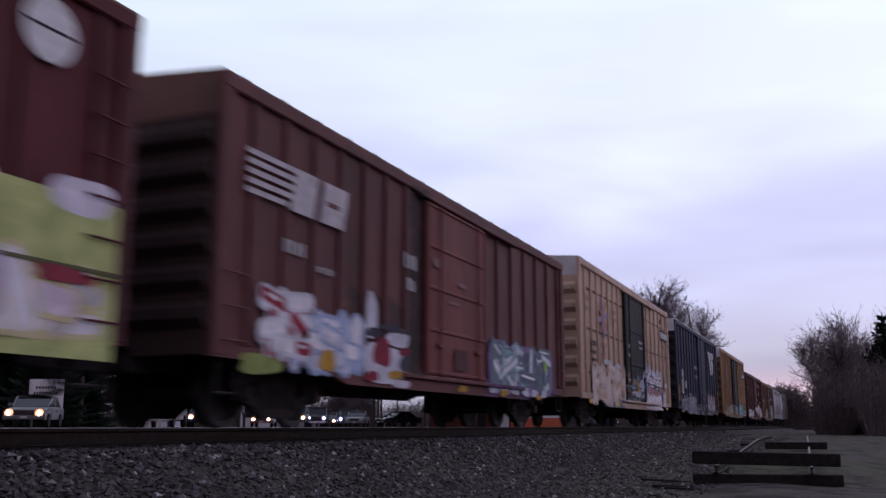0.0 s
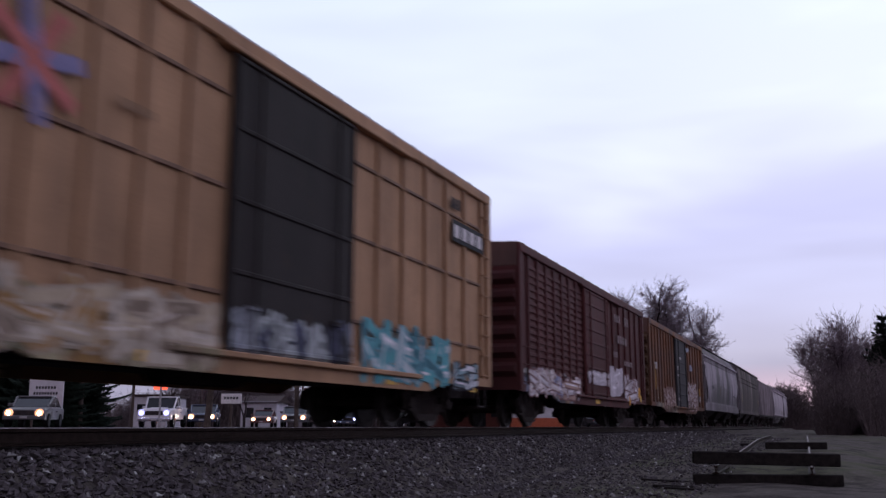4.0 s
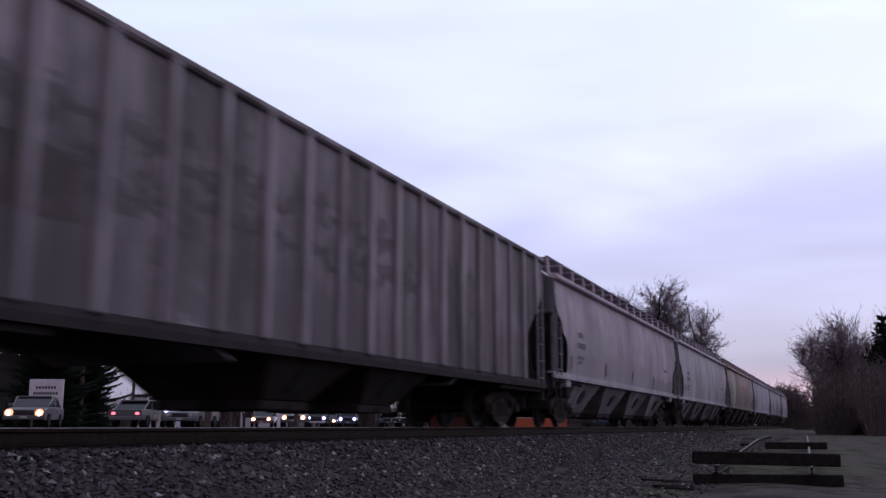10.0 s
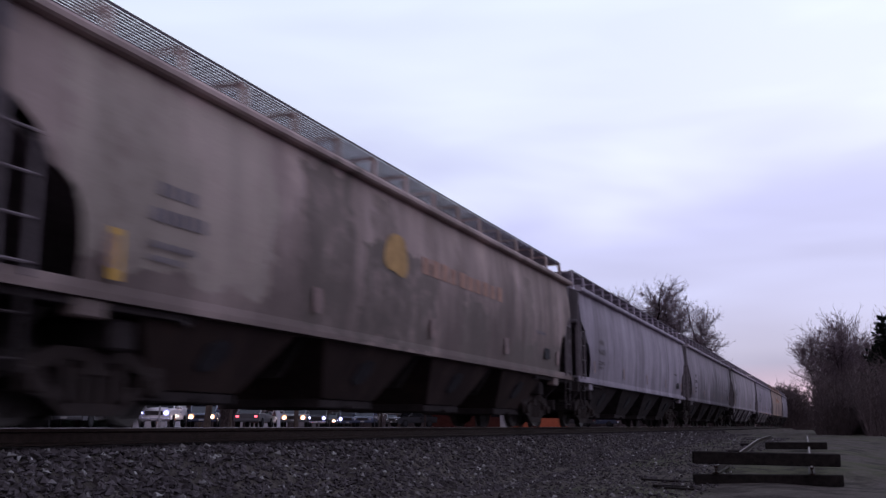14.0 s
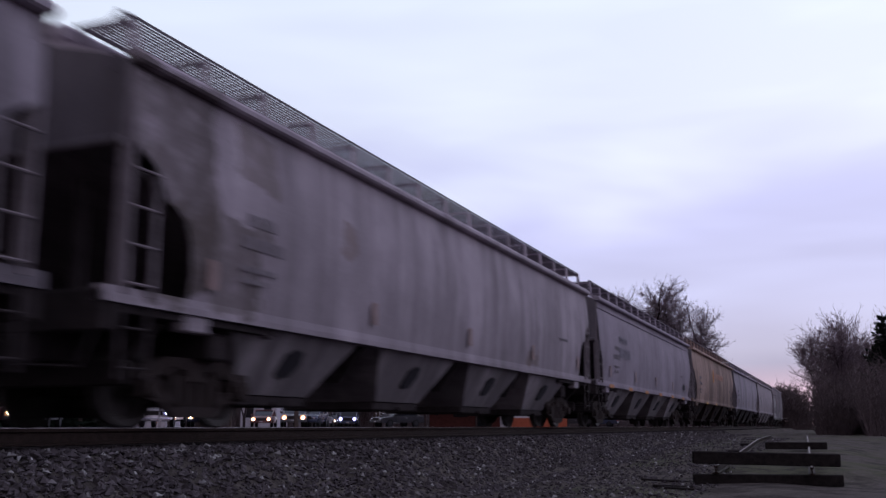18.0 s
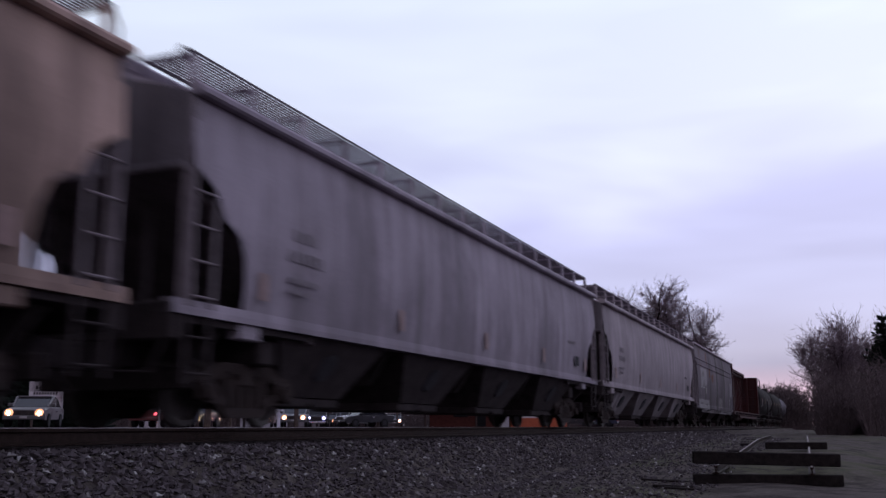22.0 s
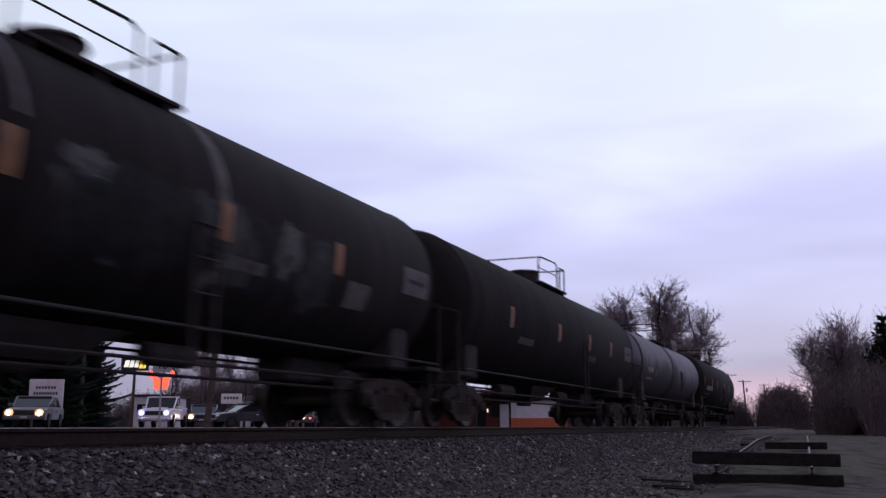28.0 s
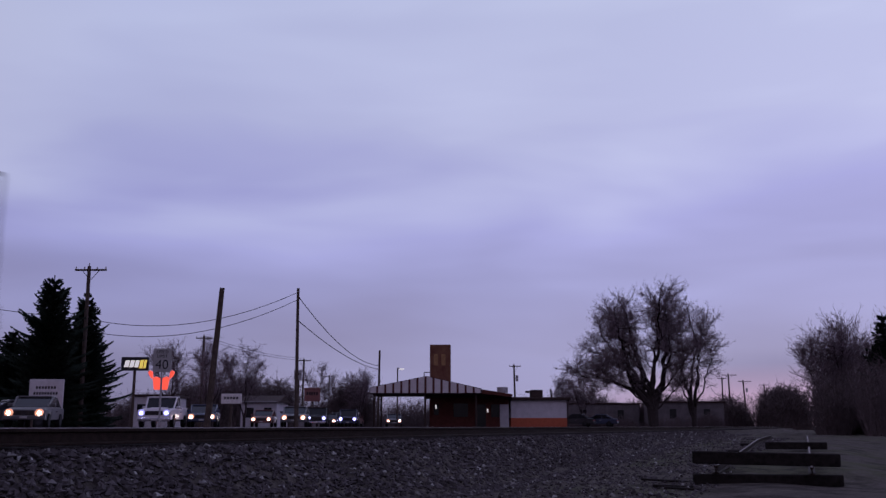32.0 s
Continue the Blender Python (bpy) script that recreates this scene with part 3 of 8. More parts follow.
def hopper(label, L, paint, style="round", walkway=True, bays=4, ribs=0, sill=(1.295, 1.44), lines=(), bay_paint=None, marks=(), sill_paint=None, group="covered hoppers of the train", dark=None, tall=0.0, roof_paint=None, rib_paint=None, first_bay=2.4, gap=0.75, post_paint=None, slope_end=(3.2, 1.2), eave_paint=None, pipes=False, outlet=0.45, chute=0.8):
    """first_bay: metres from an end to the first chute; gap: between the chutes' tops; slope_end: where the end slope sheet stops."""
    car = thing("covered_hopper", pose(TRACK, 0, 0), label, "freight car", group)
    H = L / 2
    edge = hopper_edges(style)
    edge = [(edge[0][0], edge[0][1] + tall)] + edge[1:-1] + [(edge[-1][0], min(edge[-1][1], sill[1]))]
    top = edge[0][1]
    roof_paint = roof_paint or paint
    zs0 = sill[1]
    bay_paint = bay_paint or BAYG
    sill_paint = sill_paint or paint
    def width(z):
        t = (z - zs0) / (top - zs0)
        if ribs:
            return 1.50
        return 1.50 + 0.10 * math.sin(math.pi * min(1, max(0, t * 0.92 + 0.04))) - 0.03 * t
    def inset(z):
        for (a, za), (b, zb) in zip(edge, edge[1:]):
            if zb <= z <= za:
                return a + (b - a) * (za - z) / (za - zb + 1e-6)
        return edge[-1][0] if z < edge[-1][1] else edge[0][0]
    zz = sorted({e[1] for e in edge} | {zs0} | {zs0 + (top - zs0) * i / 12 for i in range(13)})
    zz = [z for z in zz if z >= edge[-1][1] - 0.01]
    for sg in (1, -1):
        s = Shape()
        ny = 10
        rings = []
        for z in zz:
            a = inset(z)
            rings.append([(sg * width(z), -H + a + (L - 2 * a) * j / ny, z) for j in range(ny + 1)])
        s.loft(rings, False, False)
        inner = [[(sg * (width(z) - 0.02), y, zq) for (_, y, zq) in r] for z, r in zip(zz, rings)]
        s.loft(inner, False, False)
        part("side_sheet", s, paint, car, "bulging side sheet" if not ribs else "flat side sheet", smooth=not ribs)
        # sill: its top edge is drawn in to meet the side sheet
        xi, xo = sg * 1.36, sg * (1.56 if ribs else 1.535)
        s = Shape().prism([(xi, sill[0]), (xo, sill[0]), (xo, sill[1] - 0.07), (sg * (width(zs0) + 0.006), sill[1] + 0.03), (xi, sill[1] + 0.03)], -H, H, "y")
        part("side_sill", s, sill_paint, car)
        s = Shape()
        if walkway:
            # gutter with a deep overhang and the rolled edge of the roof sheet above it
            s.prism([(sg * 1.42, top - 0.015), (sg * 1.60, top - 0.015), (sg * 1.635, top + 0.01), (sg * 1.635, top + 0.07), (sg * 1.58, top + 0.13), (sg * 1.42, top + 0.16)], -H + edge[0][0] - 0.03, H - edge[0][0] + 0.03, "y")
        else:
            s.box(*sorted((sg * 1.44, sg * 1.585)), -H + 0.02, H - 0.02, top - 0.05, top + 0.06, 0.03)
        part("eave_rail", s, eave_paint or (EAVE if tall else paint), car)
        if pipes:
            for z, x in ((sill[0] - 0.05, 1.50), (sill[0] - 0.12, 1.46), (sill[0] - 0.18, 1.46)):
                part("train_pipe", Shape().tube((sg * x, -H + 2.4, z), (sg * x, H - 1.0, z), 0.018, 0.018, 8), PIPEG, car, "thin grey pipe under the sill")
        if walkway:
            for y in (-H + 1.35, H - 1.80):
                part("jacking_pad", Shape().box(*sorted((sg * 1.30, sg * 1.50)), y, y + 0.45, sill[0] - 0.20, sill[0] - 0.002, 0.02), paint, car)
        for z in lines:
            part("stiffener", Shape().box(*sorted((sg * (width(z) - 0.02), sg * (width(z) + 0.035))), -H + inset(z) + 0.02, H - inset(z) - 0.02, z - 0.025, z + 0.025, 0.008), paint, car)
        if ribs:
            for i in range(ribs):
                y = -H + 0.75 + (L - 1.5) * i / (ribs - 1)
                zb = zs0
                e = min(y + H, H - y)
                for (a, za), (b, zb_) in zip(edge, edge[1:]):
                    if a <= e < b:
                        zb = za + (zb_ - za) * (e - a) / (b - a)
                part("post", Shape().box(*sorted((sg * 1.49, sg * 1.59)), y - 0.06, y + 0.06, zb, top, 0.02), rib_paint or paint, car)
        for e in (-1, 1):
            # end posts, ladder and the step below
            pp = post_paint or LADR
            s = Shape().box(*sorted((sg * 1.40, sg * 1.52)), *sorted((e * (H - edge[0][0] - 0.11), e * (H - edge[0][0] + 0.03))), sill[1], top - 0.06, 0.02)
            part("end_post", s, pp, car)
            part("ladder", ladder_shape(sill[1] - 0.05, edge[1][1] - 0.02, 0.44), pp, car, at=pose(sg * 1.545, e * (H - 0.46), 0, 0, 0, 0 if sg > 0 else 180))
            if walkway:
                part("step_ladder", ladder_shape(0.50, sill[0], 0.44), BLACK, car, at=pose(sg * 1.50, e * (H - 0.46), 0, 0, 0, 0 if sg > 0 else 180))
            if style in ("wedge", "straight"):
                a, b = edge[-1][0] - 0.02, edge[-3][1]
                part("gusset", Shape().prism([(e * (H - a), b - 0.10), (e * (H - a), zs0), (e * (H - 0.06), zs0), (e * (H - 0.08), zs0 + 0.12), (e * (H - a * 0.55), zs0 + 0.34)], *sorted((sg * 1.47, sg * 1.49))), paint, car)
            if style == "wedge":
                part("corner_pipe", Shape().path([(sg * 1.05, e * (H - 0.25), top + 0.68), (sg * 1.34, e * (H - 0.03), top + 0.42), (sg * 1.50, e * (H + 0.01), top - 0.15), (sg * 1.52, e * (H + 0.01), zs0)], 0.03), pp, car)
    # rounded roof
    s = Shape()
    steep = not walkway and not ribs and not tall
    ridge = [(-1.56, top), (-1.46, top + 0.14), (-1.14, top + 0.58), (-1.0, top + 0.70), (-0.5, top + 0.75), (0, top + 0.77), (0.5, top + 0.75), (1.0, top + 0.70), (1.14, top + 0.58), (1.46, top + 0.14), (1.56, top)] if steep else [(-1.56, top), (-1.40, top + 0.05), (-1.0, top + 0.20), (-0.5, top + 0.38), (0, top + 0.46), (0.5, top + 0.38), (1.0, top + 0.20), (1.40, top + 0.05), (1.56, top)]
    s.loft([[(x, y, z) for x, z in ridge] for y in (-H + edge[0][0] - 0.02, H - edge[0][0] + 0.02)], True, True)
    part("roof", s, roof_paint, car, smooth=False)
    s = Shape()
    n = 4 if bays else 3
    for i in range(n):
        c = -H + L * (i + 0.5) / n
        up = 0.26 if steep else (-0.2 if tall else 0.0)
        s.box(-0.42, 0.42, c - L / n * 0.46, c + L / n * 0.46, top + 0.44 + up, top + 0.66 + up * 0.8, 0.05)
        for k in range(5):
            y = c - L / n * 0.4 + L / n * 0.2 * k
            s.box(-0.46, 0.46, y - 0.03, y + 0.03, top + 0.5 + up, top + 0.69 + up * 0.8, 0.01)
    part("roof_hatch", s, paint, car, "trough hatches along the roof")
    if walkway:
        for sg in (1, -1):
            s = Shape()
            za = top + 0.62
            for i in range(14):
                x = sg * (0.52 + 0.06 * i)
                s.box(x - 0.009, x + 0.009, -H + 0.36, H - 0.22, za, za + (0.030 if i in (0, 13) else 0.013))
            y = -H + 0.37
            while y < H - 0.22:
                s.box(*sorted((sg * 0.52, sg * 1.30)), y - 0.004, y + 0.004, za - 0.022, za + 0.008)
                y += 0.17
            part("running_board", s, GRATE, car, "steel grating walkway on the roof")
            k = int(L / 1.35)
            for i in range(k + 1):
                y = -H + 0.42 + (L - 0.72) * i / k
                br = Shape().prism([(sg * 0.62, za - 0.014), (sg * 1.31, za - 0.014), (sg * 1.33, top + 0.12), (sg * 1.28, top + 0.14), (sg * 1.26, za - 0.04), (sg * 0.62, za - 0.035)], y - 0.05, y + 0.05, "y")
                part("walkway_bracket", br, paint, car)
        for e in (-1, 1):
            for x in (-1.28, 1.28):
                part("end_handrail", Shape().path([(x, e * (H - 0.5), top + 0.66), (x, e * (H - 0.22), top + 0.62), (x, e * (H - 0.10), top + 0.45), (x, e * (H - 0.08), top + 0.1), (x, e * (H - 0.12), top - 0.1)], 0.02), GRATE, car)
    elif not ribs:
        s = Shape()
        for e in (-1, 1):
            for x in (-0.95, 0.95):
                s.path([(x, e * (H - 0.9), top + 0.74 - tall), (x, e * (H - 0.2), top + 0.72 - tall), (x, e * (H + 0.12), top + 0.42 - tall), (x, e * (H + 0.2), top - 0.2 - tall)], 0.028)
        s.box(*sorted((e * 0.62, e * 1.06)), -H + 0.1, H - 0.1, top + (0.36 if tall else 0.76), top + (0.39 if tall else 0.79), 0.01)
        part("running_board", s, GRATE, car, "roof walkway with bent end irons")
    else:
        s = Shape().box(-0.55, 0.55, -H - 0.1, H + 0.1, top + 0.66, top + 0.70, 0.01)
        part("running_board", s, GRATE, car, "narrow roof walkway")
    # end sheets, slope sheets and open end platforms
    for e in (-1, 1):
        zt = edge[1][1]
        s = Shape()
        s.prism([(-1.48, zt), (-1.50, top), (-1.0, top + 0.64), (1.0, top + 0.64), (1.50, top), (1.48, zt)] if steep else [(-1.48, zt), (-1.50, top), (-1.0, top + 0.17), (0, top + 0.42), (1.0, top + 0.17), (1.50, top), (1.48, zt)], *sorted((e * (H - 0.07), e * (H - 0.024))), "y")
        s.box(-1.48, 1.48, *sorted((e * (H - 0.09), e * (H + 0.03))), zt - 0.06, zt + 0.05, 0.02)
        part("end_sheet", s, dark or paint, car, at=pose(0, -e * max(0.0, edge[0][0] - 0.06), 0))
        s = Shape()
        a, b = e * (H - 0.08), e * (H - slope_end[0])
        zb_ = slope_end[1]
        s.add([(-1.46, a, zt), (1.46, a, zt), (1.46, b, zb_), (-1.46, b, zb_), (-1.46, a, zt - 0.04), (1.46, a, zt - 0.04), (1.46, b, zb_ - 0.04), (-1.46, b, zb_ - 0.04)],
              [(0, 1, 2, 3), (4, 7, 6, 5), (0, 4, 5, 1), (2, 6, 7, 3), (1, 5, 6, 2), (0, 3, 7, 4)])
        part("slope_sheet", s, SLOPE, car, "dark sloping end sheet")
        s = Shape().box(-1.5, 1.5, *sorted((e * (H - 0.16), e * H)), sill[0] - 0.3, sill[1], 0.02)
        part("end_sill", s, BLACK, car)
        part("end_platform", Shape().box(-1.46, 1.46, *sorted((e * (H - 3.3), e * (H - 0.17))), sill[0] - 0.09, sill[0] - 0.004, 0.01), BLACK, car)
        part("crossbearer", Shape().prism([(-1.40, sill[0] - 0.14), (1.40, sill[0] - 0.14), (0.9, 0.66), (-0.9, 0.66)], *sorted((e * (H - 1.05), e * (H - 0.95))), "y"), BLACK, car)
        part("draft_sill", Shape().box(-0.3, 0.3, *sorted((e * (H - 3.4), e * (H - 0.16))), 0.74, 1.14, 0.03), BLACK, car)
        part("bolster", Shape().box(-1.3, 1.3, *sorted((e * (H - 2.5), e * (H - 2.1))), 0.82, 1.16, 0.03), BLACK, car)
        part("brake_beam", Shape().box(-1.2, 1.2, *sorted((e * (H - 0.80), e * (H - 0.70))), 0.46, 0.74, 0.02), BLACK, car)
        part("uncoupling_lever", Shape().path([(1.44, e * (H + 0.04), 1.0), (1.30, e * (H + 0.10), 0.62), (0.35, e * (H + 0.12), 0.66)], 0.018), BLACK, car)
        for x in (-0.7, 0.7):
            part("upright", Shape().box(x - 0.05, x + 0.05, *sorted((e * (H - 0.5), e * (H - 0.4))), sill[1] - 0.05, zt - 0.3, 0.01), BLACK, car)
        part("brake_reservoir", Shape().tube((0.55, e * (H - 1.2), 1.45), (-0.55, e * (H - 1.2), 1.45), 0.2, 0.2, 12), BLACK, car)
    if bays:
        pitch = (L - 2 * first_bay + gap) / bays
        w = (pitch - gap) / 2
        for i in range(bays):
            c = -H + first_bay + w + pitch * i
            u = w * 0.53
            r0 = [(-1.42, c - w, sill[0] + 0.02), (1.42, c - w, sill[0] + 0.02), (1.42, c + w, sill[0] + 0.02), (-1.42, c + w, sill[0] + 0.02)]
            r1 = [(-0.95, c - u, outlet), (0.95, c - u, outlet), (0.95, c + u, outlet), (-0.95, c + u, outlet)]
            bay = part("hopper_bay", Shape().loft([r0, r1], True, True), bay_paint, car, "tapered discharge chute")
            gate = Shape().box(-0.92, 0.92, c - u * 1.02, c + u * 1.02, outlet - 0.15, outlet, 0.02)
            gate.tube((-1.0, c, outlet - 0.12), (1.0, c, outlet - 0.12), 0.04, 0.04, 6)
            part("outlet_gate", gate, BLACK, bay)
            for sg in (1, -1):
                # clamp plate lying on the inclined face of the chute
                lean = (1.42 - 0.95) / (sill[0] + 0.02 - outlet)
                rim = [(c - 0.26, -0.13), (c - 0.16, -0.20), (c + 0.10, -0.17), (c + 0.26, 0.02), (c + 0.22, 0.17), (c + 0.02, 0.21), (c - 0.20, 0.13)]
                zc_ = (sill[0] + outlet) / 2 + 0.01
                pl = [[(sg * (0.95 + (zc_ + dz - outlet) * lean + off), y, zc_ + dz) for y, dz in rim] for off in (-0.01, 0.035)]
                part("vibrator_plate", Shape().loft(pl, True, True), DARKM, bay, "dark clamp plate")
        if not ribs:
            # black plates that fill the dark gaps between the chutes
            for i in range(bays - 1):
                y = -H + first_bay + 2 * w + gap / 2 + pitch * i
                part("cross_plate", Shape().prism([(-1.30, sill[0]), (1.30, sill[0]), (0.9, 0.72), (-0.9, 0.72)], y - 0.03, y + 0.03, "y"), BLACK, car)
    s = Shape().box(-0.25, 0.25, -H + 0.3, H - 0.3, 0.86, 1.16, 0.03)
    if not bays:
        for i in range(3):
            c = L * 0.29 * (i - 1)
            zu = sill[0] + 0.02
            bay = part("hopper_bay", Shape().loft([[(-1.40, c - 2.3, zu), (1.40, c - 2.3, zu), (1.40, c + 2.3, zu), (-1.40, c + 2.3, zu)], [(-0.92, c - chute, 0.42), (0.92, c - chute, 0.42), (0.92, c + chute, 0.42), (-0.92, c + chute, 0.42)]], True, True), BLACK, car, "black discharge chute")
            gate = Shape().box(-0.96, 0.96, c - chute - 0.05, c + chute + 0.05, 0.26, 0.42, 0.02)
            part("outlet_gate", gate.tube((-1.05, c, 0.30), (1.05, c, 0.30), 0.045, 0.045, 8), BLACK, bay)
    part("underframe", s, BLACK, car)
    for name, sh, mt, lb in marks:
        ps = pieces(sh)
        for p_ in ps:
            part(name, p_, mt, car, lb, pose(1.594, 0, 0), kind="stuff" if len(ps) == 1 and len(sh.v) > 80 and name == "stencil" else "")
    running_gear(car, L, 2.15)
    return car, L

def tank_car(label, L, paint, head_paint=None, bands=(), dome=True, marks=(), py=0.0, R=1.55, zc=2.63, group="tank cars of the train"):
    car = thing("tank_car", pose(TRACK, 0, 0), label, "freight car", group)
    H = L / 2
    n = 40
    def ring(y, r):
        return [(r * math.cos(2 * math.pi * i / n), y, zc + r * math.sin(2 * math.pi * i / n)) for i in range(n)]
    hd = 0.62
    prof = [(-H + hd * (1 - math.sin(a)), R * math.cos(a)) for a in [math.pi / 2 * k / 7 for k in range(7, -1, -1)]]
    prof = [(y, max(r, 0.02)) for y, r in prof]
    body = Shape().loft([ring(y, r) for y, r in prof] + [ring(-y, r) for y, r in prof[::-1]], True, True)
    part("tank", body, paint, car, "cylindrical tank with dished ends", smooth=True)
    for y, w, m in bands:
        part("tank_band", Shape().loft([ring(y - w / 2, R + 0.006), ring(y + w / 2, R + 0.006), ring(y + w / 2, R - 0.02), ring(y - w / 2, R - 0.02)], True, False), m, car, smooth=True)
    for e in (-1, 1):
        part("weld_seam", Shape().loft([ring(e * (H - hd) - 0.03, R + 0.004), ring(e * (H - hd), R + 0.016), ring(e * (H - hd) + 0.03, R + 0.004)], True, False), head_paint or paint, car, smooth=True)
        s = Shape()
        s.box(-1.25, 1.25, *sorted((e * (H - 1.75), e * (H - 1.05))), 1.0, 1.75, 0.05)
        s.prism([(-1.15, 1.0), (-1.3, 2.0), (-0.9, 1.6), (0.9, 1.6), (1.3, 2.0), (1.15, 1.0)], *sorted((e * (H - 1.6), e * (H - 1.2))), "y")
        s.box(-0.32, 0.32, *sorted((e * (H - 3.6), e * (H + 0.25))), 0.74, 1.2, 0.04)
        part("saddle", s, BLACK, car)
        s = Shape().box(-1.5, 1.5, *sorted((e * (H - 0.75), e * (H - 0.08))), 1.02, 1.10, 0.015)
        s.box(-1.5, 1.5, *sorted((e * (H - 0.10), e * (H - 0.02))), 0.86, 1.1, 0.02)
        part("end_platform", s, BLACK, car)
        s = Shape().path([(-1.46, e * (H - 0.08), 1.08), (-1.46, e * (H - 0.08), 2.3), (-0.9, e * (H - 0.08), 2.42), (0.9, e * (H - 0.08), 2.42), (1.46, e * (H - 0.08), 2.3), (1.46, e * (H - 0.08), 1.08)], 0.022)
        part("end_handrail", s, BLACK, car)
        for sg in (1, -1):
            part("step", Shape().path([(sg * 1.44, e * (H - 0.5), 1.06), (sg * 1.44, e * (H - 0.5), 0.5), (sg * 1.44, e * (H - 0.1), 0.5), (sg * 1.44, e * (H - 0.1), 1.06)], 0.022), BLACK, car)
    for sg in (1, -1):
        s = Shape()
        s.tube((sg * 1.50, -H + 0.3, 1.16), (sg * 1.50, H - 0.3, 1.16), 0.024, 0.024, 8)
        part("side_handrail", s, BLACK, car)
    # top platform, manway and railings
    za = zc + R + 0.02
    s = Shape()
    for sg in (1, -1):
        s.box(*sorted((sg * 0.42, sg * 0.95)), -0.95, 1.75, za - 0.22, za - 0.16, 0.012)
        for y in (-0.8, 0.3, 1.5):
            s.box(*sorted((sg * 0.84, sg * 0.92)), y - 0.04, y + 0.04, za - 0.45, za - 0.18)
    part("top_platform", s, BLACK, car, at=pose(0, py, 0))
    if dome:
        s = Shape()
        s.tube((0, 0.35, za - 0.15), (0, 0.35, za + 0.28), 0.44, 0.44, 20)
        s.tube((0, 0.35, za + 0.28), (0, 0.35, za + 0.34), 0.48, 0.45, 20)
        part("manway", s, BLACK, car, "black bolted manway dome", pose(0, py, 0))
    else:
        s = Shape()
        for y in (-0.6, -0.15, 0.4):
            s.tube((0, y, za - 0.1), (0, y, za + 0.16), 0.16, 0.16, 10)
        part("manway", s, BLACK, car, at=pose(0, py, 0))
    s = Shape()
    for sg in (1, -1):
        x = sg * 0.88
        s.path([(x, -1.0, za - 0.2), (x, -1.0, za + 0.42), (x, -0.7, za + 0.55), (x, 0.75, za + 0.60), (x, 0.9, za + 0.52), (x, 0.9, za - 0.2)], 0.022)
        s.path([(x, 1.2, za - 0.2), (x, 1.2, za + 0.52), (x, 1.7, za + 0.52), (x, 1.7, za - 0.2)], 0.022)
        s.path([(x, -1.0, za + 0.22), (x, 0.9, za + 0.22)], 0.014)
    s.path([(-0.88, 1.7, za + 0.52), (0.88, 1.7, za + 0.52)], 0.022)
    s.path([(-0.88, -0.7, za + 0.56), (0.88, -0.7, za + 0.56)], 0.022)
    part("platform_railing", s, BLACK, car, at=pose(0, py, 0))
    for sg in (1, -1):
        part("ladder", ladder_shape(0.6, 2.6, 0.42), BLACK, car, at=pose(sg * 1.54, 1.35, 0, 0, 0, 0 if sg > 0 else 180))
    s = Shape()
    s.tube((0.5, -3.9, 0.92), (0.5, -2.8, 0.92), 0.16, 0.16, 12)
    part("brake_reservoir", s, BLACK, car)
    part("outlet_valve", Shape().box(-0.15, 0.15, -0.25, 0.25, 0.6, 1.4, 0.03), BLACK, car)
    part("outlet_shroud", Shape().loft([[(-0.62, -1.15, 1.14), (0.62, -1.15, 1.14), (0.62, 1.15, 1.14), (-0.62, 1.15, 1.14)], [(-0.34, -0.5, 0.74), (0.34, -0.5, 0.74), (0.34, 0.5, 0.74), (-0.34, 0.5, 0.74)]], True, True), BLACK, car, "black outlet shroud under the belly")
    for x, z in ((0.95, 0.80), (0.75, 0.64)):
        part("brake_rod", Shape().tube((x, -H + 1.9, z), (x, H - 1.9, z), 0.025, 0.025, 6), BLACK, car)
    part("skid", Shape().box(-0.35, 0.35, -0.6, 0.6, 0.86, 1.15, 0.06), BLACK, car)
    part("air_cylinder", Shape().tube((0.45, 1.6, 0.92), (0.45, 2.6, 0.92), 0.15, 0.15, 12), BLACK, car)
    for name, y0, y1, z0_, z1_, m in marks:
        s = Shape()
        k = 6
        rings = []
        for i in range(k + 1):
            z = z0_ + (z1_ - z0_) * i / k
            x = math.sqrt(max(0.01, (R + 0.008) ** 2 - (z - zc) ** 2))
            rings.append([(x, y0, z), (x, y1, z)])
        s.loft(rings, False, False)
        part(name, s, m, car)
    running_gear(car, L, 1.35, 0.35)
    return car, L

